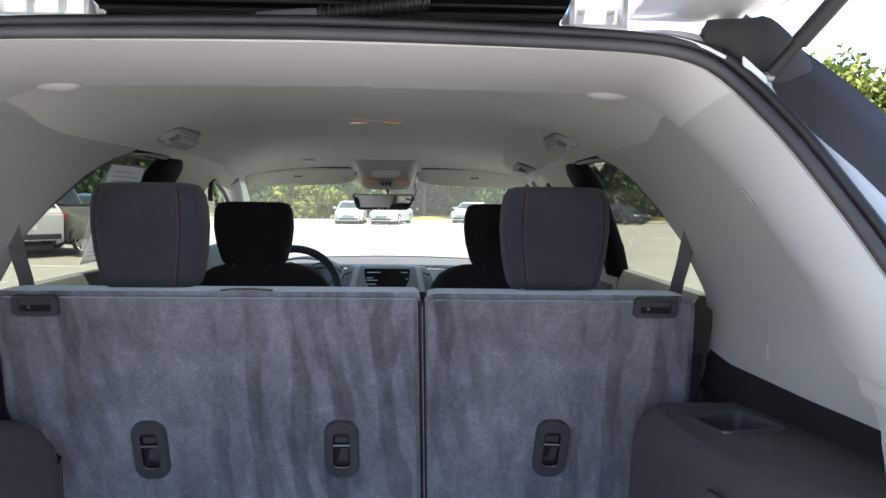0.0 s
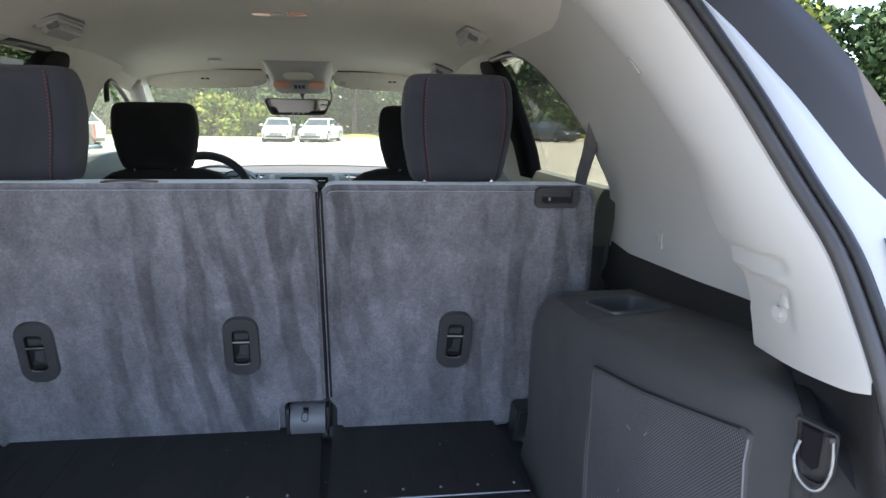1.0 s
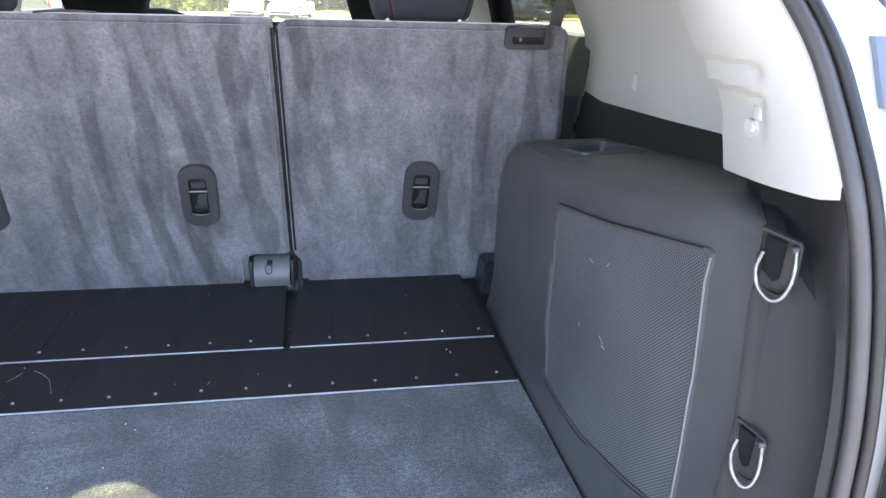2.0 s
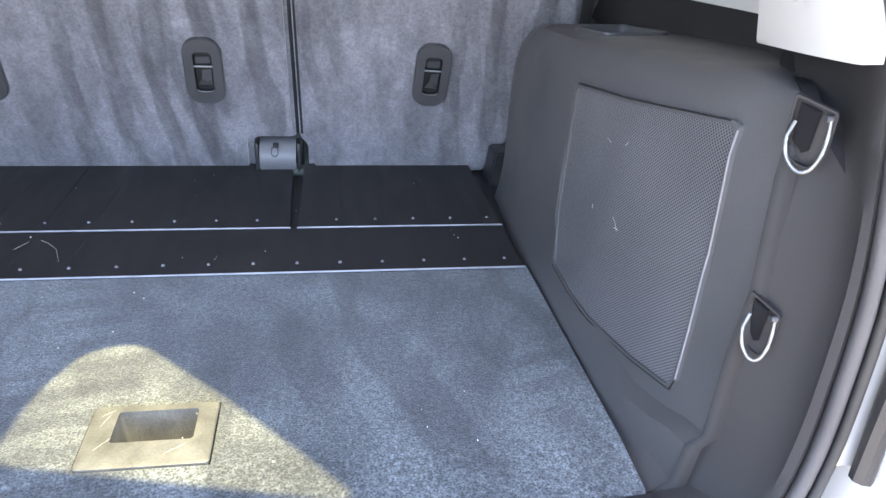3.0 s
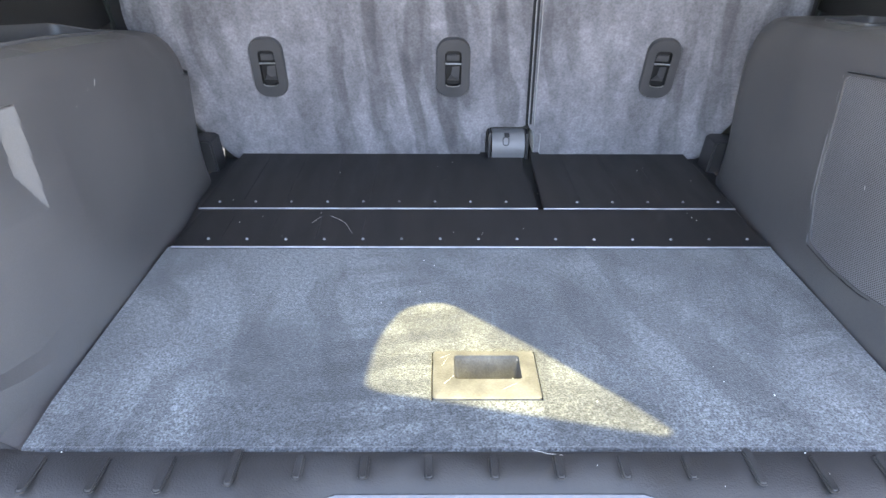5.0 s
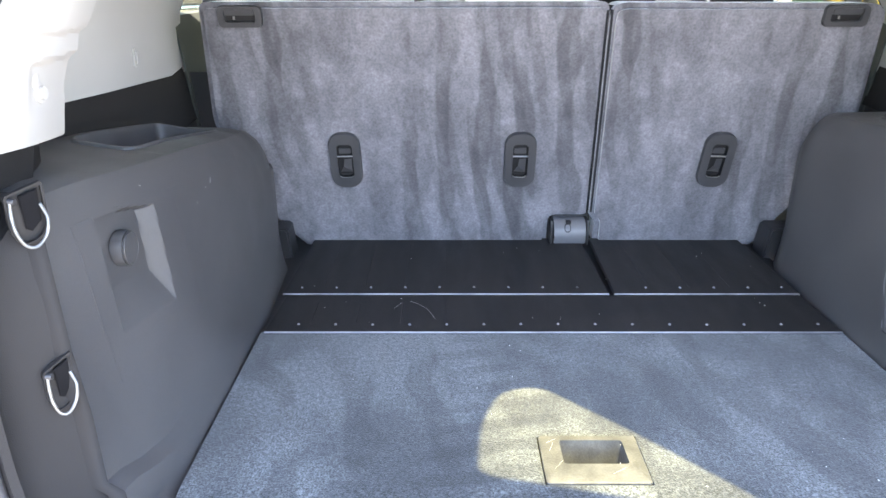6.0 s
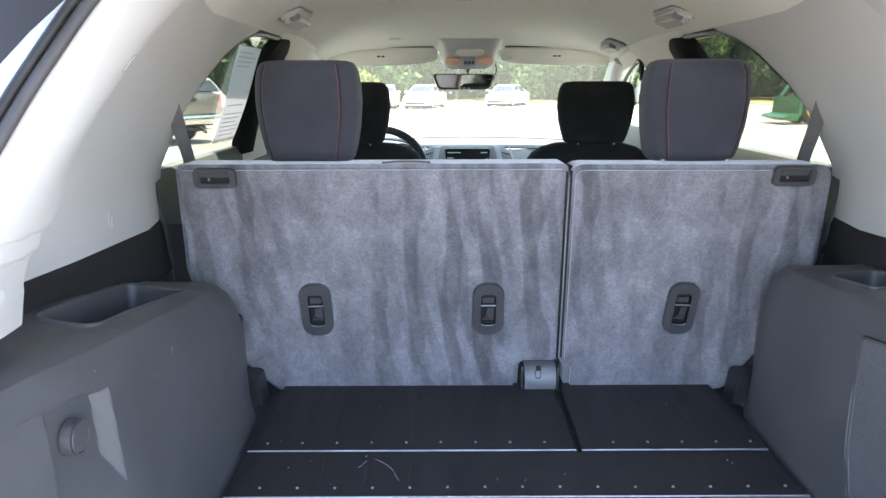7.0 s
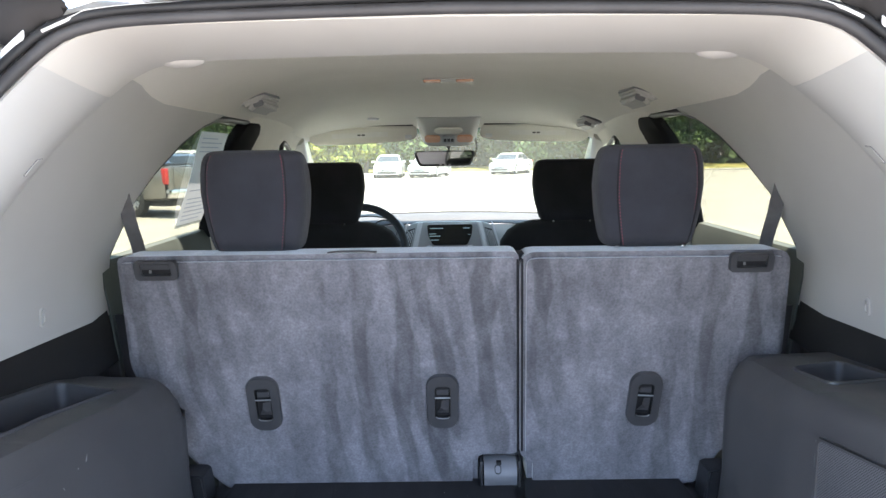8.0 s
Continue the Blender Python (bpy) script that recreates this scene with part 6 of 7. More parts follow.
def jamb(s):
    ob = thing("rear_corner", (0.66, 0.5, 0.7), "white body corner with black quarter glass and tail lamp", "body corner", "rear corners")
    # seal edge to the painted corner
    idx = [i for i in range(len(SEAL)) if 0.80 < SEAL[i][2] < 1.60 and SEAL[i][0] > 0.36]
    rows = []
    for i in idx:
        p = SEAL[i]
        if p[2] > 1.53:
            continue
        d = np.array((p[0], 0, (p[2] - 1.15) * 0.9))
        d /= np.linalg.norm(d)
        a = p + d * 0.023 + np.array((0, -0.004, 0))
        xb = np.interp(a[2], [0.8, 1.2, 1.262, 1.31, 1.375, 1.441, 1.474, 1.51], [0.69, 0.69, 0.655, 0.618, 0.583, 0.535, 0.505, 0.477])
        b = np.array((max(xb, a[0] + 0.004), a[1] + 0.002, a[2]))
        rows.append([a + np.array((0, 0.02, 0)), a, (a + b) / 2 + np.array((0, -0.005, 0)), b, b + np.array((0.004, 0.03, 0))])
    bm = bmesh.new()
    sheet(bm, rows, 0.002, (0, 0.8, 1.2))
    part("jamb", bm, M["jamb"], ob, smooth=60)
    # quarter glass wrapping from the jamb forward along the side
    ins = spline([(0.44, 0.66, 1.585), (0.49, 0.60, 1.50), (0.538, 0.558, 1.441), (0.578, 0.52, 1.375), (0.613, 0.48, 1.31), (0.652, 0.455, 1.262)], 16)
    out = spline([(0.49, 0.70, 1.622), (0.555, 0.648, 1.556), (0.62, 0.60, 1.478), (0.655, 0.57, 1.43), (0.69, 0.545, 1.375), (0.745, 0.50, 1.262)], 16)
    rows = []
    for a, b in zip(ins, out):
        f = b + np.array((0.02, 0.08, 0))
        g = np.array((b[0] + 0.06, 1.28, b[2] - 0.02))
        rows.append([a + np.array((-0.002, 0.03, 0)), a, a * 0.5 + b * 0.5 + np.array((0.004, -0.006, 0.0)), b, f, (f + g) / 2 + np.array((0.01, 0, 0.01)), g])
    bm = bmesh.new()
    sheet(bm, rows, 0.003, (0, 1.0, 1.2))
    part("quarter_glass", bm, M["quarter_glass"], ob, "black privacy quarter glass", smooth=60)
    under = spline([(0.409, 0, 1.584), (0.414, 0, 1.573), (0.431, 0, 1.571), (0.440, 0, 1.561), (0.447, 0, 1.547), (0.470, 0, 1.530), (0.510, 0, 1.498), (0.54, 0, 1.46)], 26)
    over = spline([(0.406, 0, 1.586), (0.412, 0, 1.591), (0.436, 0, 1.592), (0.460, 0, 1.594), (0.477, 0, 1.597), (0.505, 0, 1.581), (0.545, 0, 1.548), (0.585, 0, 1.51)], 26)
    rows = [[(a[0] + (b[0] - a[0]) * t, 0.618 - 0.012 * math.sin(math.pi * t) ** 0.6 * min(1, i / 5) + 0.07 * (i / 25) ** 2.5, a[2] + (b[2] - a[2]) * t) for t in np.linspace(0, 1, 9)] for i, (a, b) in enumerate(zip(under, over))]
    bm = bmesh.new()
    sheet(bm, rows, 0.006, (0, 1.2, 1.4))
    part("hinge_fairing", bm, M["quarter_glass"], ob, "black plastic fairing under the hinge", smooth=50)
    # tail lamp below the glass
    bm = bmesh.new()
    rows = [[(x, y, z) for x, y in ((0.622, 0.46), (0.622, 0.425 - (1.257 - z) * 0.5), (0.65, 0.405 - (1.257 - z) * 0.5), (0.72, 0.42 - (1.257 - z) * 0.5), (0.78, 0.48), (0.82, 0.62))] for z in (1.257, 1.25, 1.21, 1.205)]
    sheet(bm, rows, 0.004, (0.5, 0.9, 1.2))
    part("tail_lamp", bm, M["tail_clear"], ob, "glossy tail lamp lens with reflected sky painted in as blue-grey")
    bm = bmesh.new()
    rows = [[(x, y, z) for x, y in ((0.645, 0.47), (0.645, 0.40 - (1.2 - z) * 0.32), (0.68, 0.375 - (1.2 - z) * 0.32), (0.74, 0.39 - (1.2 - z) * 0.3), (0.82, 0.47), (0.87, 0.7), (0.88, 1.28))] for z in (1.205, 1.195, 1.1, 0.95, 0.8, 0.62)]
    sheet(bm, rows, 0.004, (0.3, 0.9, 1.2))
    part("body_corner", bm, M["white"], ob)
    bm = bmesh.new()
    tube(bm, [(0.625, 0.36, 1.195), (0.635, 0.345, 1.10), (0.64, 0.325, 0.95), (0.63, 0.31, 0.8)], 0.010, 8)
    part("gap_seal", bm, M["rubber"], ob)
    # roof rail between headliner and outer skin
    bm = bmesh.new()
    rows = []
    for y in np.linspace(1.26, 3.3, 10):
        xr = float(roof_x(min(y, 3.05)))
        zr = float(roof_z(min(y, 3.05), xr)) - max(0, y - 3.05) * 0.75
        rows.append([(xr + 0.03, y, zr - 0.012), (xr + 0.075, y, zr - 0.005), (xr + 0.07, y, zr + 0.035), (xr + 0.0, y, zr + 0.075)])
    sheet(bm, rows, 0.003, (0, 2, 1.2))
    part("roof_rail", bm, M["white"], ob)


both(jamb)

# outer roof, bonnet and nose
bm = bmesh.new()
ys = [0.785, 0.81, 0.9, 1.2, 1.6, 2.0, 2.5, 2.9, 3.06]
rows = [[(float(u * (roof_x(max(y, 0.9)) + 0.02)), y, float(roof_z(max(y, 0.9), u * roof_x(max(y, 0.9)))) + 0.05 - (0.03 if y < 0.8 else 0)) for u in np.linspace(-1, 1, 25)] for y in ys]
sheet(bm, rows, 0.004, (0, 1.8, 1.0))
solo("car_roof", bm, M["white"], "white painted outer roof skin", "car roof", "structure")
bonnet = thing("car_front", (0, 4.0, 0.3), "white bonnet and nose of the estate car", "car body")
bm = bmesh.new()
rows = [[(x * w, y, z - 0.10 * abs(x) ** 3) for x in np.linspace(-1, 1, 15)] for y, z, w in ((3.66, 1.03, 0.78), (3.9, 1.01, 0.8), (4.2, 0.96, 0.8), (4.45, 0.86, 0.76), (4.55, 0.7, 0.74), (4.57, 0.45, 0.74), (4.5, 0.28, 0.7))]
sheet(bm, rows, 0.004, (0, 3.9, 0.5))
part("bonnet", bm, M["white"], bonnet)
for sx in (-1, 1):
    bm = bmesh.new()
    rows = [[(sx * x, y, z) for y in np.linspace(3.3, 4.5, 8)] for x, z in ((0.85, 0.3), (0.89, 0.6), (0.88, 0.85), (0.80, 0.98), (0.76, 1.0))]
    sheet(bm, rows, 0.004, (0, 3.9, 0.5))
    part("wing", bm, M["white"], bonnet)
    bm = bmesh.new()
    rows = [[(sx * x, y, z) for y in np.linspace(0.3, 1.3, 6)] for x, z in ((0.84, 0.3), (0.88, 0.55), (0.88, 0.64))]
    sheet(bm, rows, 0.004, (0, 0.8, 0.5))
    part("rear_wing", bm, M["white"], bonnet)


def wheel_mesh(r, w):
    bm = bmesh.new()
    prof = [(r * 0.62, -w / 2), (r * 0.9, -w / 2), (r * 0.985, -w * 0.38), (r, -w * 0.2), (r, w * 0.2), (r * 0.985, w * 0.38), (r * 0.9, w / 2), (r * 0.62, w / 2)]
    n = 32
    rings = [[bm.verts.new((d, q * math.cos(2 * math.pi * k / n), q * math.sin(2 * math.pi * k / n))) for q, d in prof] for k in range(n)]
    for k in range(n):
        a, b = rings[k], rings[(k + 1) % n]
        for j in range(len(prof)):
            bm.faces.new((a[j], a[(j + 1) % len(prof)], b[(j + 1) % len(prof)], b[j]))
    bmesh.ops.recalc_face_normals(bm, faces=bm.faces)
    rim = bmesh.new()
    disc = bmesh.new()
    cyl(disc, (0, 0, 0), r * 0.63, w * 0.5, "X", 28)
    for k in range(6):
        rot = Matrix.Rotation(radians(60 * k), 4, "X")
        for sx in (-1, 1):
            for dd in (-0.06, 0.06):
                box(rim, rot @ Vector((sx * w * 0.36, r * dd * 1.5, r * 0.33)), (w * 0.2, r * 0.085, r * 0.56), 0.006, 1, rot)
    for sx in (-1, 1):
        cyl(rim, (sx * w * 0.4, 0, 0), r * 0.14, w * 0.16, "X", 16)
        tube(rim, [(sx * w * 0.42, r * 0.61 * math.cos(a), r * 0.61 * math.sin(a)) for a in np.linspace(0, 2 * math.pi, 29)[:-1]], r * 0.03, 6, True, up=(1, 0, 0))
    return bm, rim, disc


def add_wheel(parent, at, r=0.33, w=0.21, rim="rim"):
    t, q, d = wheel_mesh(r, w)
    for b in (t, q, d):
        bmesh.ops.translate(b, vec=at, verts=b.verts)
    ty = part("tyre", t, M["tyre"], parent)
    part("wheel_rim", q, M[rim], ty)
    part("brake_disc", d, M["tyre"], ty)


for sx in (-1, 1):
    for y in (0.98, 3.83):
        add_wheel(bonnet, Vector((sx * 0.79, y, 0.345)), 0.345, 0.2)

# ---- the raised tailgate ----
TG = Matrix.Translation((0, 0.74, 1.632)) @ Matrix.Rotation(radians(-7), 4, "X")     # its plane: local -y runs from the hinges to its foot


def on_gate(u, v, w):
    return tuple(TG @ Vector((u, -v, w)))


def sun_patch_hole():
    """The pane's outline: the floor's sun patch cast back along the sun onto the gate."""
    # outline of the lit patch wanted on the cargo floor
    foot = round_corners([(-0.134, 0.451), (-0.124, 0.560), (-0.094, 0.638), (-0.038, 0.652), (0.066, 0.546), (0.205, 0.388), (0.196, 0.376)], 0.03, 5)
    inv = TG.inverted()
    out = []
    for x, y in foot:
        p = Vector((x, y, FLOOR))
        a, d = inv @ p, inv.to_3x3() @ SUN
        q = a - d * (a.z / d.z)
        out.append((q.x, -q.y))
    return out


gate = thing("tailgate", (0, 0.74, 1.63), "raised white tailgate with dark inner trim and glass", "tailgate")
hole = sun_patch_hole()
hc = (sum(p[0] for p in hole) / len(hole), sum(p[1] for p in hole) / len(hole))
outer = []
for u, v in hole:
    a = math.atan2(v - hc[1], u - hc[0])
    # to the edge of the gate, a rounded rectangle
    c, s_ = math.cos(a), math.sin(a)
    k = min(((0.7 - hc[0]) / c) if c > 1e-6 else 9, ((-0.7 - hc[0]) / c) if c < -1e-6 else 9, ((1.05 - hc[1]) / s_) if s_ > 1e-6 else 9, ((0.03 - hc[1]) / s_) if s_ < -1e-6 else 9)
    outer.append((hc[0] + k * c, hc[1] + k * s_))
# corners of the gate so that the frame fills it
corners = [(0.7, 0.03), (0.7, 1.05), (-0.7, 1.05), (-0.7, 0.03)]
ang = lambda p: math.atan2(p[1] - hc[1], p[0] - hc[0])
pairs = [(ang(p), o, p) for o, p in zip(outer, hole)]
for c in corners:
    near = min(pairs, key=lambda q: abs(math.atan2(math.sin(q[0] - ang(c)), math.cos(q[0] - ang(c)))))
    pairs.append((ang(c), c, near[2]))
pairs.sort(key=lambda q: q[0])
bm = bmesh.new()
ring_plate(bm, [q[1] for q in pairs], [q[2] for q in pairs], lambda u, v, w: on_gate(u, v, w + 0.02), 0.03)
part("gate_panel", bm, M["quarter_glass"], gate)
# made-up pane, shaped and tinted so the sun draws that patch
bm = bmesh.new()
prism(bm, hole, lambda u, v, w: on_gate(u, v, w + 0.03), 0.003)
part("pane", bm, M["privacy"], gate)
bm = bmesh.new()
prism(bm, round_corners([(-0.70, 0.64), (0.70, 0.64), (0.64, 1.06), (-0.64, 1.06)], 0.05), lambda u, v, w: on_gate(u, v, w + 0.052), 0.02, 0.006)
part("outer_skin", bm, M["white"], gate, "white painted lower skin")
# inner lining near the hinges, dark with pale edges
bm = bmesh.new()
sheet(bm, [[on_gate(u, v, w) for u in np.linspace(-0.258, 0.286, 15)] for v, w in ((-0.03, -0.004), (0.0, -0.006), (0.03, -0.006), (0.08, 0.004), (0.13, 0.016))], 0.004, (0, 0.6, 1.0))
part("inner_lining", bm, M["frame_rubber"], gate, "ribbed black inner lining")
for k, v in enumerate((-0.012, 0.008, 0.03, 0.052)):
    bm = bmesh.new()
    tube(bm, [on_gate(u, v, -0.010 + 0.003 * k) for u in (-0.256, 0, 0.284)], 0.004, 6)
    part("lining_rib", bm, M["rubber"], gate)
bm = bmesh.new()
rings = []
for i, x in enumerate(np.linspace(0.0, 0.125, 53)):
    r = 0.0105 if i % 4 in (1, 2) else 0.0082
    rings.append([(x, 0.688 + r * math.cos(a), 1.611 + 0.0155 * (x / 0.12) ** 1.1 + r * math.sin(a)) for a in np.linspace(0, 2 * math.pi, 13)])
sheet(bm, rings)
bmesh.ops.remove_doubles(bm, verts=bm.verts, dist=1e-5)
part("wiring_gaiter", bm, M["rubber"], gate, "corrugated black wiring gaiter")
bm = bmesh.new()
tube(bm, [(-0.066, 0.69, 1.606), (-0.045, 0.689, 1.608), (-0.02, 0.688, 1.61), (0.0, 0.688, 1.611)], 0.0085, 10, squash=0.8)
part("wiring_plug", bm, M["hinge"], gate)
for sx in (-1, 1):
    bm = bmesh.new()
    drop = lambda u: float(np.interp(u, [0.3, 0.46, 0.53, 0.565], [-0.010, -0.010, 0.002, 0.022]))
    sheet(bm, [[on_gate(sx * u, v, w + drop(u)) for u in np.linspace(0.362 if sx > 0 else 0.372, 0.565, 12)] for v, w in ((0.0, 0.012), (0.01, -0.002), (0.06, -0.004), (0.16, 0.012), (0.24, 0.022))], 0.004, (0, 0.6, 1.0))
    part("painted_edge", bm, M["white"], gate, "white painted inner frame")
    bm = bmesh.new()
    x0, wide = (0.3235, 0.071) if sx > 0 else (-0.315, 0.110)
    box(bm, (x0, 0.765, 1.628), (wide, 0.07, 0.038), 0.004)
    for e in (-1, 1):
        box(bm, (x0 + e * (wide / 2 - 0.004), 0.724, 1.628), (0.007, 0.02, 0.040), 0.002)
    box(bm, (x0, 0.722, 1.6105), (wide, 0.016, 0.005), 0.0015)
    h = part("hinge", bm, M["white"], gate, "white painted hinge")
    for dx in (-0.018, 0.018):
        bm = bmesh.new()
        cyl(bm, (x0 + dx, 0.728, 1.632), 0.005, 0.006, "Y", 10)
        part("hinge_bolt", bm, M["silver"], h)


def channel_rows(xs):
    out = []
    for x in xs:
        p = min((q for q in SEAL if q[2] > 1.45), key=lambda q: abs(q[0] - abs(x)))
        up = float(np.interp(abs(x), [0.28, 0.345, 0.42, 0.45], [0.0, 0.008, 0.026, 0.030]))       # the painted corner stands up beside the hinge
        out.append([(x, p[1] - 0.014, p[2] + 0.018), (x, p[1] + 0.012, p[2] + 0.020 + up * 0.7), (x, p[1] + 0.04, p[2] + 0.022 + up), (x, 0.76, p[2] + 0.026 + up)])
    return out


channel = thing("roof_channel", (0, 0.68, 1.6), "painted channel and black weatherstrip between roof edge and seal", "body panel", kind="structure")
bm = bmesh.new()
sheet(bm, channel_rows(np.linspace(-0.255, 0.285, 19)), 0.003, (0, 0.8, 1.2))
part("weatherstrip", bm, M["frame_rubber"], channel, "black rubber weatherstrip")
for ends in ((-0.428, -0.255), (0.285, 0.428)):
    bm = bmesh.new()
    sheet(bm, channel_rows(np.linspace(*ends, 9)), 0.003, (0, 0.8, 1.2))
    part("painted_end", bm, M["white"], channel, "white painted end")


def strut(s):
    ob = thing("gas_strut", (0.485, 0.61, 1.53), "dark gas strut holding up the tailgate", "gas strut", "gas struts")
    a, b = Vector((0.474, 0.606, 1.536)), Vector((0.552, 0.455, 1.686))
    d = (b - a).normalized()
    bm = bmesh.new()
    tube(bm, [a, a + d * 0.10], 0.0045, 10)
    part("rod", bm, M["zinc"], ob)
    bm = bmesh.new()
    tube(bm, [a + d * 0.045, b], 0.0088, 14)
    part("cylinder", bm, M["rubber"], ob)
    bm = bmesh.new()
    bmesh.ops.create_icosphere(bm, subdivisions=2, radius=0.007, matrix=Matrix.Translation(a))
    part("ball_joint", bm, M["zinc"], ob)
    bm = bmesh.new()
    tube(bm, [a + d * 0.006, a + d * 0.05], 0.0065, 10)
    part("end_fitting", bm, M["rubber"], ob)
    bm = bmesh.new()
    prism(bm, rrect(0.036, 0.010, 0.003), lambda u, v, w: (0.459 - w * 0.5 + u * 0.75, 0.604 - w, 1.541 - u * 0.62 + v), 0.004, 0.001)
    part("bracket", bm, M["silver"], ob, "bright steel bracket")


both(strut)


# ---- parked vehicles ----
def vehicle(name, at, heading, stations, cab, paint, label, category="car", wheelbase=(0.85, 3.65), r=0.33, bed=None, half=0.9):
    """stations: along the length from the nose (s, half width, sill, belt). cab: greenhouse (s at foot front, s at roof front, s at roof rear, s at foot rear, roof height, belt height)."""
    ob = new(name)
    ORIGIN[ob] = Vector()
    tagged(ob, label, category, "parked vehicles")
    length = stations[-1][0]
    put = lambda s, x, z: (x, s - length / 2, z)
    bm = bmesh.new()
    rows = []
    for s, w, z0, z1 in stations:
        rows.append([put(s, x * w, z) for x, z in ((-0.75, z0), (-0.97, z0 + 0.06), (-1, z0 + (z1 - z0) * 0.45), (-0.985, z1 - (z1 - z0) * 0.22), (-0.93, z1 - 0.03), (-0.8, z1), (0, z1 + 0.015), (0.8, z1), (0.93, z1 - 0.03), (0.985, z1 - (z1 - z0) * 0.22), (1, z0 + (z1 - z0) * 0.45), (0.97, z0 + 0.06), (0.75, z0))])
    sheet(bm, rows)
    part("body", bm, M[paint], ob)
    for end, s in (("front_bumper", stations[0]), ("rear_bumper", stations[-1])):
        bm = bmesh.new()
        box(bm, put(s[0], 0, (s[2] + s[3]) / 2), (s[1] * 1.86, 0.16, (s[3] - s[2]) * 0.98), 0.05, 3)
        part(end, bm, M[paint], ob)
    f0, r0, r1, f1, zr, zb = cab
    w0, w1 = half * 0.93, half * 0.70
    bm = bmesh.new()
    ring = lambda s, w, z: [put(s, -w, z), put(s, w, z)]
    rows = [[put(f0, -w0, zb), put(f0, w0, zb), put(f1, w0, zb), put(f1, -w0, zb)], [put(r0, -w1, zr - 0.03), put(r0, w1, zr - 0.03), put(r1, w1, zr - 0.03), put(r1, -w1, zr - 0.03)], [put(r0 + 0.2, -w1 * 0.85, zr), put(r0 + 0.2, w1 * 0.85, zr), put(r1 - 0.2, w1 * 0.85, zr), put(r1 - 0.2, -w1 * 0.85, zr)]]
    vs = [[bm.verts.new(p) for p in q] for q in rows]
    for a, b in zip(vs, vs[1:]):
        for i in range(4):
            bm.faces.new((a[i], a[(i + 1) % 4], b[(i + 1) % 4], b[i]))
    bm.faces.new(vs[-1])
    bmesh.ops.recalc_face_normals(bm, faces=bm.faces)
    bmesh.ops.bevel(bm, geom=bm.edges[:], offset=0.04, segments=2, affect="EDGES")
    cabin = part("cabin", bm, M[paint], ob)
    # panes a little proud of the cabin
    lo, hi = 0.12, 0.86
    A, B = [Vector(p) for p in rows[0]], [Vector(p) for p in rows[1]]
    mid = (f0 + f1 + r0 + r1) / 4

    def pane(name, p0, p1, q0, q1, a, b):
        c = [p0.lerp(q0, lo).lerp(p1.lerp(q1, lo), a), p0.lerp(q0, lo).lerp(p1.lerp(q1, lo), b), p0.lerp(q0, hi).lerp(p1.lerp(q1, hi), b), p0.lerp(q0, hi).lerp(p1.lerp(q1, hi), a)]
        n = (c[1] - c[0]).cross(c[3] - c[0]).normalized()
        m = sum(c, Vector()) / 4 - Vector(put(mid, 0, zb))
        n = n if n.dot(m) > 0 else -n
        bm = bmesh.new()
        lo_v = [bm.verts.new(x) for x in c]
        hi_v = [bm.verts.new(x + n * 0.012) for x in c]
        bm.faces.new(hi_v)
        for i in range(4):
            bm.faces.new((lo_v[i], lo_v[(i + 1) % 4], hi_v[(i + 1) % 4], hi_v[i]))
        bmesh.ops.recalc_face_normals(bm, faces=bm.faces)
        part(name, bm, M["car_glass"], cabin)
    pane("windscreen", A[0], A[1], B[0], B[1], 0.05, 0.95)
    pane("rear_window", A[2], A[3], B[2], B[3], 0.06, 0.94)
    for side in ((A[1], A[2], B[1], B[2]), (A[0], A[3], B[0], B[3])):
        pane("side_window", *side, 0.06, 0.48)
        pane("side_window", *side, 0.52, 0.92)
    for sx in (-1, 1):
        for s in wheelbase:
            add_wheel(ob, Vector(put(s, sx * half * 0.86, r)), r, 0.22)
            bm = bmesh.new()
            pts = [put(s + (r + 0.05) * math.cos(a), sx * half * 0.985, r + (r + 0.05) * math.sin(a)) for a in np.linspace(-0.1, math.pi + 0.1, 17)]
            pts2 = [put(s + (r - 0.06) * math.cos(a), sx * half * 1.004, r + (r - 0.06) * math.sin(a)) for a in np.linspace(-0.1, math.pi + 0.1, 17)]
            pts1 = [(p[0] + sx * 0.02, p[1], p[2]) for p in pts]
            sheet(bm, [pts, pts1, [(p[0] + sx * 0.01, p[1], p[2]) for p in pts2]])
            part("wheel_arch", bm, M["rubber"], ob)
        s = stations[0]
        bm = bmesh.new()
        box(bm, put(0.06, sx * s[1] * 0.78, s[3] - 0.02), (0.34, 0.2, 0.14), 0.04, 2, Matrix.Rotation(radians(-12 * sx), 4, "Z"))
        part("headlamp", bm, M["headlamp"], ob)
        s = stations[-1]
        bm = bmesh.new()
        if bed:
            box(bm, put(length - 0.02, sx * s[1] * 0.93, s[3] - 0.22), (0.16, 0.16, 0.38), 0.03, 2)
        else:
            box(bm, put(length - 0.08, sx * s[1] * 0.80, s[3] - 0.08), (0.36, 0.26, 0.17), 0.05, 2)
        part("tail_lamp", bm, M["tail"], ob)
        bm = bmesh.new()
        box(bm, put(f0 + 0.35, sx * (half + 0.08), zb + 0.08), (0.2, 0.1, 0.14), 0.03, 2)
        part("door_mirror", bm, M[paint], ob)
    s = stations[0]
    bm = bmesh.new()
    for k in range(3):
        box(bm, put(-0.07, 0, s[3] - 0.06 - 0.06 * k), (0.75, 0.06, 0.03), 0.01, 1)
    part("grille", bm, M["rubber"], ob)
    bm = bmesh.new()
    box(bm, put(-0.07, 0, s[2] + 0.12), (1.2, 0.06, 0.12), 0.02, 1)
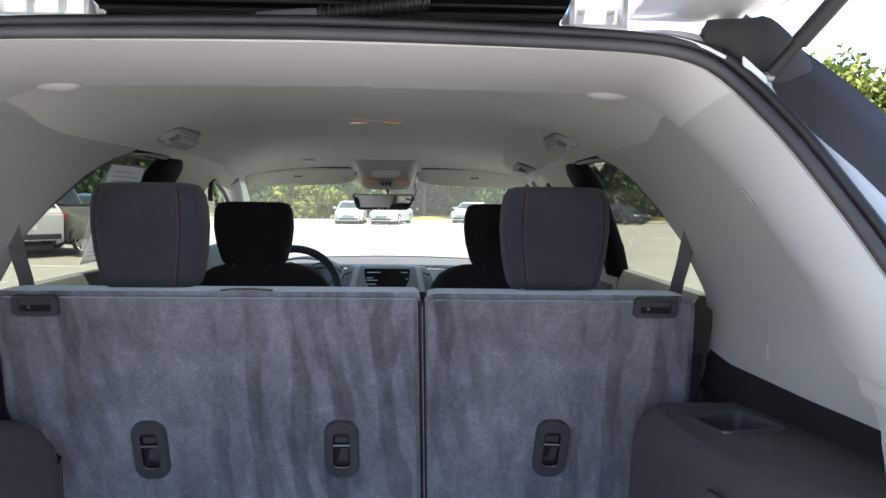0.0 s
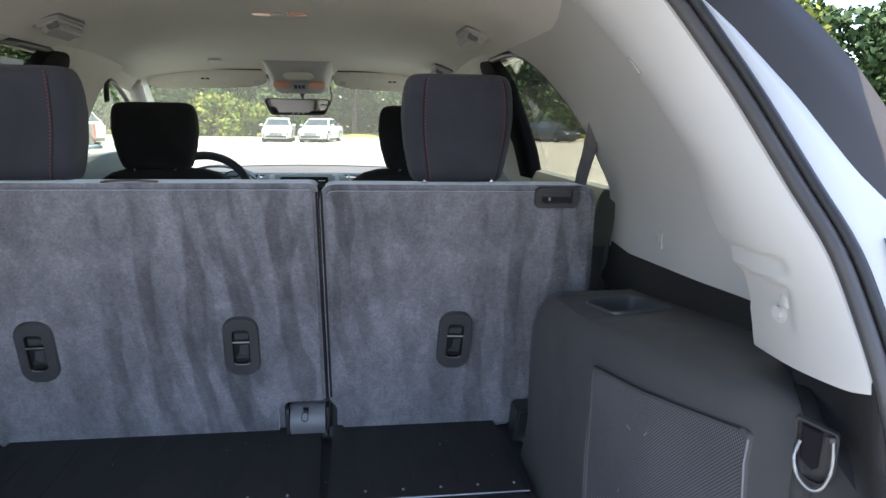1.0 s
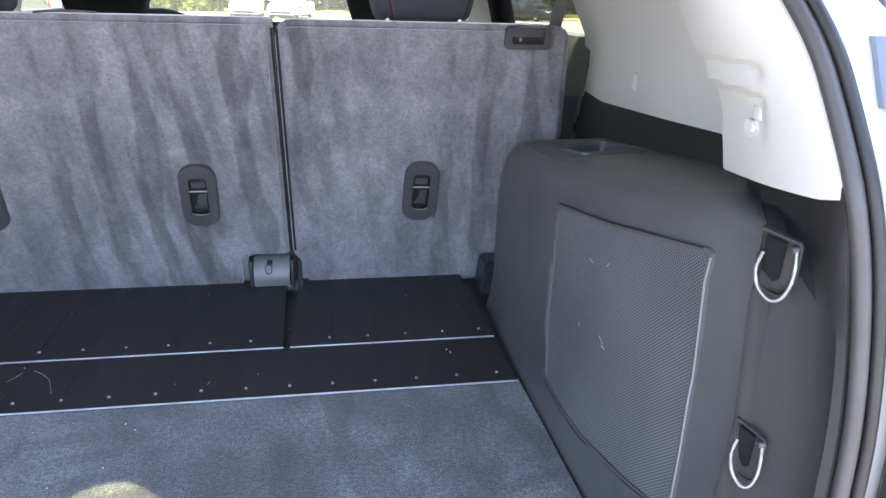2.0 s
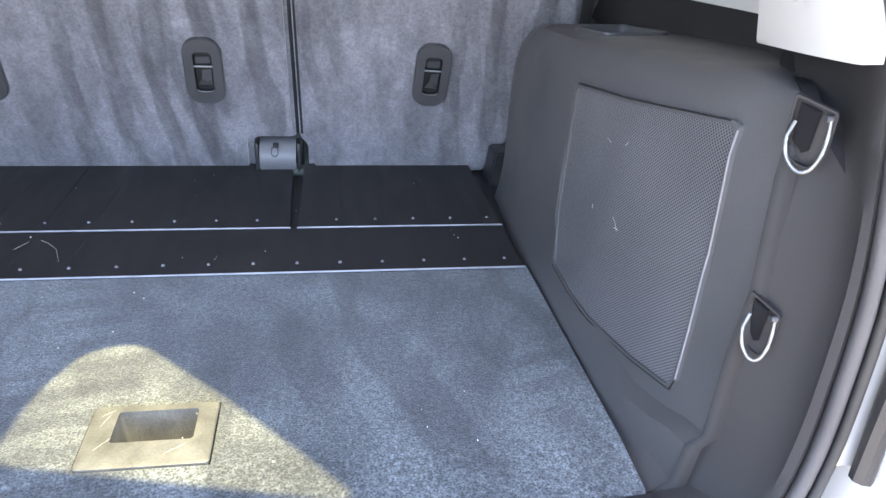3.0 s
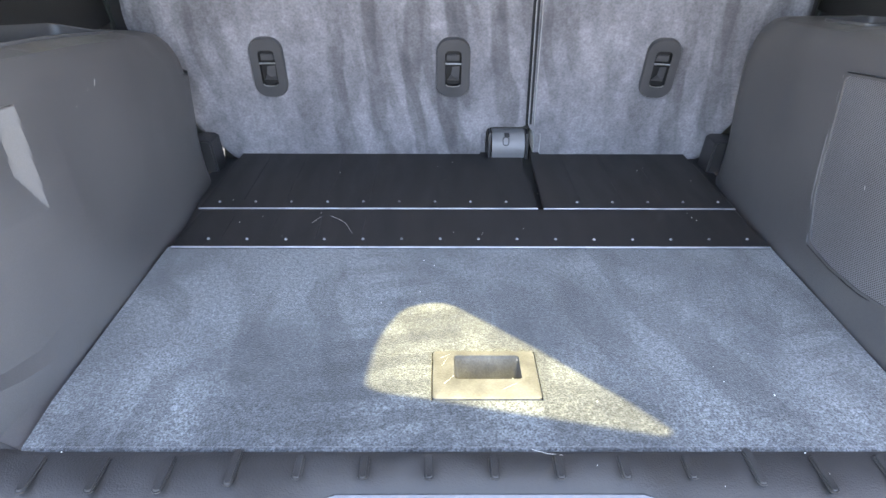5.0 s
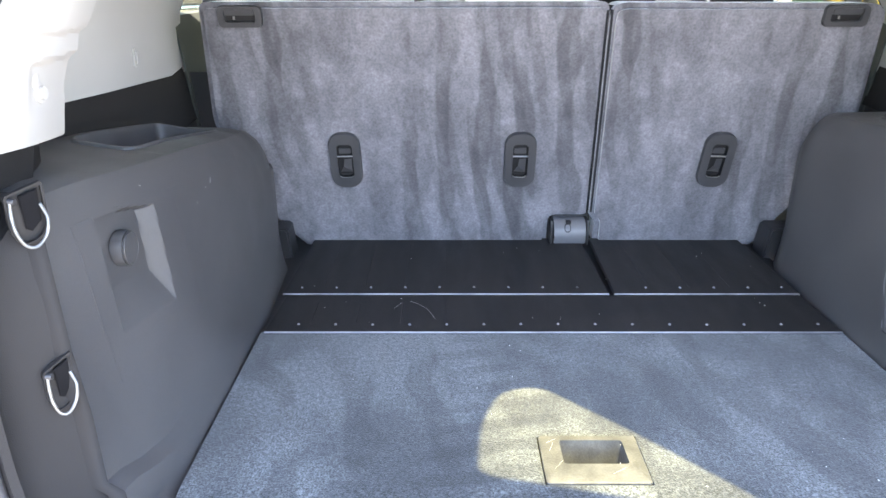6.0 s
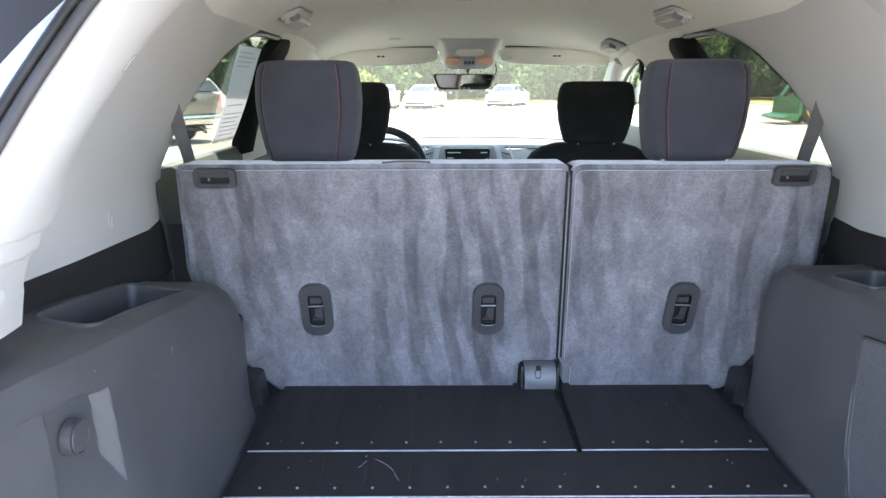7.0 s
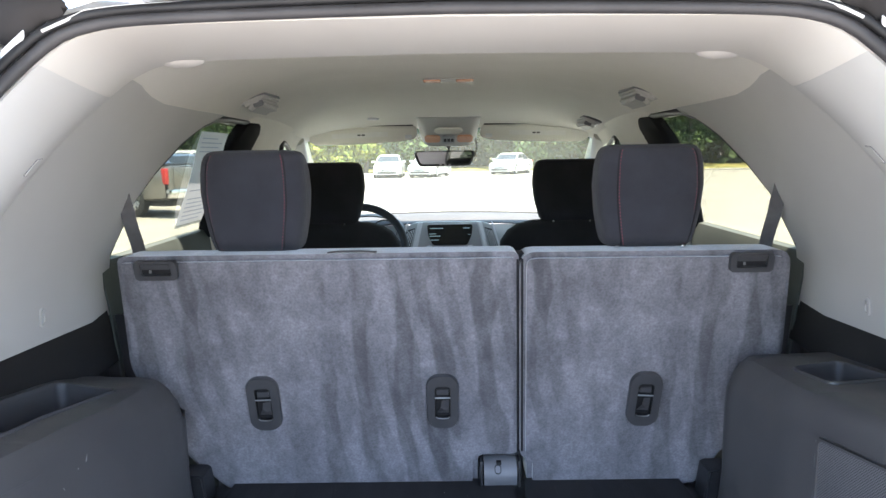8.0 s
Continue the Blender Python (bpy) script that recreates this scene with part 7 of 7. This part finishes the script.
    part("air_intake", bm, M["rubber"], ob)
    bm = bmesh.new()
    box(bm, put(length + 0.075, 0, (stations[-1][2] + stations[-1][3]) / 2), (0.34, 0.02, 0.13), 0.006, 1)
    part("number_plate", bm, M["paper"], ob)
    bm = bmesh.new()
    if bed:
        box(bm, put(length + 0.14, 0, stations[-1][2] + 0.14), (stations[-1][1] * 2.0, 0.22, 0.22), 0.04, 2)
    else:
        box(bm, put(length - 0.02, 0, stations[-1][2] + 0.1), (stations[-1][1] * 1.7, 0.22, 0.14), 0.03, 2)
    part("lower_bumper", bm, M["chrome" if bed else "rubber"], ob)
    bm = bmesh.new()
    box(bm, put(length / 2, 0, stations[2][2] - 0.01), (half * 1.5, length * 0.9, 0.16), 0.03, 1)
    part("underbody", bm, M["rubber"], ob)
    if bed:
        bm = bmesh.new()
        box(bm, put((bed[0] + bed[1]) / 2, 0, bed[2] + 0.004), (half * 1.6, bed[1] - bed[0], 0.02), 0.0)
        part("bed_floor", bm, M["rubber"], ob)
        for sx in (-1, 1):
            bm = bmesh.new()
            tube(bm, [put(s, sx * half * 0.86, bed[2] + 0.02) for s in np.linspace(bed[0], bed[1], 6)], 0.03, 8)
            part("bed_rail", bm, M["rubber"], ob)
        bm = bmesh.new()
        box(bm, put(length + 0.085, 0, stations[-1][3] - 0.27), (half * 1.58, 0.05, 0.46), 0.03, 2)
        gate = part("tail_board", bm, M[paint], ob)
        bm = bmesh.new()
        box(bm, put(length + 0.115, 0, stations[-1][3] - 0.15), (0.22, 0.02, 0.09), 0.01, 1)
        part("latch", bm, M["rubber"], gate)
        bm = bmesh.new()
        tube(bm, [put(length + 0.02, 0, 0.42), put(length + 0.32, 0, 0.40), put(length + 0.5, 0.05, 0.30)], 0.035, 8)
        part("tow_bar", bm, M["rubber"], ob)
    ob.location = (at[0], at[1], 0)
    ob.rotation_euler = (0, 0, radians(heading))
    return ob


SEDAN = [(0.0, 0.72, 0.22, 0.62), (0.12, 0.84, 0.2, 0.72), (0.5, 0.9, 0.18, 0.82), (1.2, 0.91, 0.18, 0.93), (2.4, 0.91, 0.18, 0.95), (3.7, 0.91, 0.18, 0.98), (4.4, 0.88, 0.22, 0.98), (4.68, 0.82, 0.28, 0.92)]
SUVS = [(0.0, 0.74, 0.28, 0.78), (0.15, 0.86, 0.26, 0.92), (0.6, 0.93, 0.24, 1.02), (1.3, 0.94, 0.24, 1.1), (2.6, 0.94, 0.24, 1.12), (4.2, 0.94, 0.26, 1.15), (4.75, 0.9, 0.3, 1.12), (4.85, 0.86, 0.4, 1.05)]
TRUCK = [(0.0, 0.8, 0.4, 0.95), (0.12, 0.95, 0.38, 1.08), (0.6, 0.99, 0.36, 1.16), (1.5, 1.0, 0.36, 1.2), (3.2, 1.0, 0.36, 1.22), (4.6, 1.0, 0.38, 1.24), (5.5, 1.0, 0.42, 1.24), (5.6, 0.97, 0.45, 1.22)]
C_SEDAN = (1.05, 1.85, 3.1, 4.0, 1.45, 0.93)
C_SUV = (1.15, 1.9, 4.2, 4.75, 1.74, 1.1)
C_TRUCK = (1.5, 2.1, 3.3, 3.65, 1.88, 1.19)
vehicle("sedan", (-3.75, 46.2), 0, SEDAN, C_SEDAN, "car_white", "white sedan parked nose-on across the car park")
vehicle("sedan", (-1.15, 46.0), -14, SEDAN, C_SEDAN, "car_white", "white sedan parked at a slight angle across the car park")
vehicle("sedan", (4.4, 49.8), -24, SEDAN, C_SEDAN, "car_white", "white sedan parked askew near the verge")
vehicle("sedan", (14.6, 50.0), 35, SEDAN, C_SEDAN, "car_black", "black sedan parked by the far trees")
vehicle("suv", (-10.68, 18.25), 233, SUVS, C_SUV, "car_white", "white sport utility vehicle with red tail lamps", half=0.93, r=0.36, wheelbase=(0.95, 3.8))
vehicle("pickup_truck", (-8.72, 18.9), 242, TRUCK, (0.55, 1.1, 1.95, 2.15, 1.8, 1.19), "car_silver", "champagne silver pickup truck with chrome rear bumper", "pickup truck", (0.95, 4.4), 0.41, (2.25, 5.5, 1.24), 0.98)
vehicle("suv", (-10.3, 24.4), 242, SUVS, (1.15, 1.9, 4.0, 4.7, 1.58, 1.08), "car_blue", "slate blue sport utility vehicle with alloy wheels", half=0.93, r=0.36, wheelbase=(0.95, 3.8))
vehicle("suv", (-11.4, 30.4), 233, SUVS, C_SUV, "car_white", "white sport utility vehicle parked farther down the row", half=0.93, r=0.36, wheelbase=(0.95, 3.8))
vehicle("pickup_truck", (-15.0, 40.5), 233, TRUCK, C_TRUCK, "car_white", "white pickup truck with red tail lamps", "pickup truck", (0.95, 4.4), 0.41, (3.75, 5.5, 1.24), 0.98)

# ---- tractor with a front loader ----
trac = thing("tractor", (13.5, 25.8, 0), "green farm tractor with yellow wheels and front loader", "tractor")
bm = bmesh.new()
box(bm, (13.3, 25.9, 1.15), (1.5, 0.6, 0.55), 0.1, 3)
box(bm, (14.4, 25.9, 0.95), (1.1, 0.7, 0.5), 0.08, 2)
part("bonnet", bm, M["tractor_green"], trac)
for x, y, r, w in ((12.95, 25.3, 0.55, 0.28), (12.95, 26.5, 0.55, 0.28), (14.6, 25.2, 0.72, 0.4), (14.6, 26.6, 0.72, 0.4)):
    t, q, d = wheel_mesh(r, w)
    for b in (t, q, d):
        bmesh.ops.transform(b, matrix=Matrix.Translation((x, y, r)) @ Matrix.Rotation(radians(90), 4, "Z"), verts=b.verts)
    ty = part("tyre", t, M["tyre"], trac)
    part("wheel_rim", q, M["tractor_yellow"], ty)
bm = bmesh.new()
prism(bm, [(11.75, 0.25), (12.2, 0.12), (12.36, 0.4), (12.3, 0.95), (12.22, 0.95), (12.2, 0.4), (11.85, 0.32)], lambda u, v, w: (u, 24.9 + w, v), 2.0, 0.02)
part("bucket", bm, M["tractor_green"], trac)
for y in (25.0, 26.8):
    bm = bmesh.new()
    tube(bm, [(12.25, y, 0.6), (12.7, y, 1.35), (13.3, y, 1.75), (14.0, y, 1.6)], 0.08, 8)
    part("loader_arm", bm, M["tractor_green"], trac)
    bm = bmesh.new()
    tube(bm, [(12.3, y, 0.9), (12.9, y, 1.6)], 0.035, 8)
    part("loader_ram", bm, M["rubber"], trac)
bm = bmesh.new()
for y in (25.45, 26.35):
    tube(bm, [(14.7, y, 1.2), (14.8, y, 2.3)], 0.04, 8)
tube(bm, [(14.8, 25.45, 2.3), (14.8, 26.35, 2.3)], 0.04, 8)
part("roll_bar", bm, M["rubber"], trac)
bm = bmesh.new()
box(bm, (14.2, 25.9, 1.3), (0.5, 0.5, 0.12), 0.05, 2)
box(bm, (14.45, 25.9, 1.55), (0.12, 0.5, 0.45), 0.05, 2)
part("seat", bm, M["tractor_yellow"], trac)


# ---- trees ----
def leaves(rng, centres, count, size, squash=1.0):
    c = np.array(centres)
    pick = rng.integers(0, len(c), count)
    d = rng.normal(size=(count, 3))
    d /= np.linalg.norm(d, axis=1, keepdims=True)
    rad = c[pick, 3] * rng.uniform(0.55, 1.05, count)
    p = c[pick, :3] + d * rad[:, None] * np.array((1, 1, squash))
    a = rng.normal(size=(count, 3))
    a /= np.linalg.norm(a, axis=1, keepdims=True)
    b = np.cross(a, d + 0.3 * rng.normal(size=(count, 3)))
    b /= np.linalg.norm(b, axis=1, keepdims=True) + 1e-9
    s = size * rng.uniform(0.6, 1.4, count)[:, None]
    v = np.stack([p - a * s, p + b * s * 0.55, p + a * s, p - b * s * 0.55], axis=1).reshape(-1, 3)
    f = np.arange(count * 4).reshape(-1, 4)
    me = bpy.data.meshes.new("leaves")
    me.from_pydata(v.tolist(), [], f.tolist())
    return me


def tree(seed, height, spread, leaf, count, label):
    rng = np.random.default_rng(seed)
    ob = new("tree")
    ORIGIN[ob] = Vector()
    tagged(ob, label, "tree", "trees round the car park")
    bm = bmesh.new()
    base = [Vector((0.15 * math.sin(3 * t + seed) * t * 2, 0.15 * math.cos(2 * t + seed) * t * 2, height * 0.75 * t)) for t in np.linspace(0, 1, 8)]
    rings = []
    for i, p in enumerate(base):
        r = 0.22 * (1 - 0.85 * i / 7)
        rings.append([bm.verts.new(p + Vector((r * math.cos(a), r * math.sin(a), 0))) for a in np.linspace(0, 2 * math.pi, 9)[:-1]])
    for a, b in zip(rings, rings[1:]):
        for k in range(8):
            bm.faces.new((a[k], a[(k + 1) % 8], b[(k + 1) % 8], b[k]))
    centres = []
    for i in range(22):
        t = rng.uniform(0.12, 1.0)
        a = rng.uniform(0, 2 * math.pi)
        reach = spread * (1 - 0.65 * t) * rng.uniform(0.5, 1.0)
        root = base[min(7, int(t * 7))]
        tip = root + Vector((reach * math.cos(a), reach * math.sin(a), rng.uniform(0.2, 0.16 * height)))
        tube(bm, [root, root.lerp(tip, 0.5) + Vector((0, 0, 0.15)), tip], 0.05, 5)
        centres.append((*tip, rng.uniform(0.6, 1.2) * spread * 0.38))
        centres.append((*root.lerp(tip, 0.6), rng.uniform(0.5, 0.9) * spread * 0.34))
    part("trunk", bm, M["bark"], ob)
    me = leaves(rng, centres, count, 0.21)
    me.materials.append(M[leaf])
    cr = new("crown", me)
    cr.parent = ob
    return ob


rng = random.Random(7)
kinds = [tree(1, 10.5, 3.2, "leaf_dark", 5200, "tall dark green broadleaf tree beyond the car park"), tree(2, 8.5, 2.9, "leaf", 4600, "mid-height green broadleaf tree beyond the car park"), tree(3, 12.0, 3.4, "leaf_dark", 5600, "tall dense broadleaf tree at the wood's edge")]
spots = [(-33, 60), (-27, 56), (-22, 60), (-17.5, 57), (-13, 61), (-9.5, 57.5), (-5.5, 60), (-2, 57), (1.6, 60), (5, 57), (8.5, 60.5), (12, 57.5), (15.5, 61), (19, 57.5), (23, 61), (27, 57.5), (31.5, 60), (36, 56.5), (41, 59),
         (47, 54), (50, 47), (-31, 48), (-32, 41), (-30.5, 34), (-32.5, 27), (-31, 20), (-33, 13), (-24, 52), (54, 40), (-36, 6)]
for k, (x, y) in enumerate(spots):
    m = pose(x + rng.uniform(-0.7, 0.7), y + rng.uniform(-0.7, 0.7), 0.05, 0, 0, rng.uniform(0, 360))
    if k < 3:
        kinds[k].matrix_basis = m
    else:
        copy_thing(kinds[k % 3], m)
for x, y, h, s, seed, leaf, count in ((-8.6, 53.5, 3.6, 2.6, 11, "leaf_yellow", 4200), (-12.4, 54.2, 4.4, 2.8, 12, "leaf", 4200), (-6.2, 53.8, 2.6, 1.7, 13, "leaf_yellow", 2600), (30.5, 53.5, 3.5, 2.4, 14, "leaf_yellow", 3200), (34.5, 54.5, 4.2, 2.6, 15, "leaf", 3400)):
    ob = tree(seed, h, s, leaf, count, "bright yellow-green bush on the verge" if leaf == "leaf_yellow" else "rounded green bush on the verge")
    ob.name = "bush"
    tagged(ob, "", "bush", "verge bushes")
    ob.location = (x, y, 0.05)
tall = tree(21, 10.0, 3.2, "leaf_yellow", 5200, "tall sunlit yellow-green tree beside the car park")
tall.location = (21.5, 34.0, 0.0)
r2 = np.random.default_rng(5)
cs = [(x, 63 + 1.5 * math.sin(x), z, 2.0) for x in np.arange(-46, 62, 1.7) for z in (1, 3.2, 5.6, 8.0, 10.4)] + [(-36.5 + math.sin(y), y, z, 2.0) for y in np.arange(0, 62, 1.7) for z in (1, 3.2, 5.6)] + [(57 + math.sin(y), y, z, 2.0) for y in np.arange(20, 62, 1.8) for z in (1, 3.2, 5.6)]
cs += [(x, -60 + 1.5 * math.sin(x), z, 2.2) for x in np.arange(-60, 61, 2.2) for z in (1, 3.4)]      # low unseen hedge added far behind to block the sky at the horizon
me = leaves(r2, cs, 110000, 0.44)
me.materials.append(M["leaf_dark"])
tagged(new("woodland_edge", me), "dense dark green woodland behind the trees", "woods", "", "stuff")
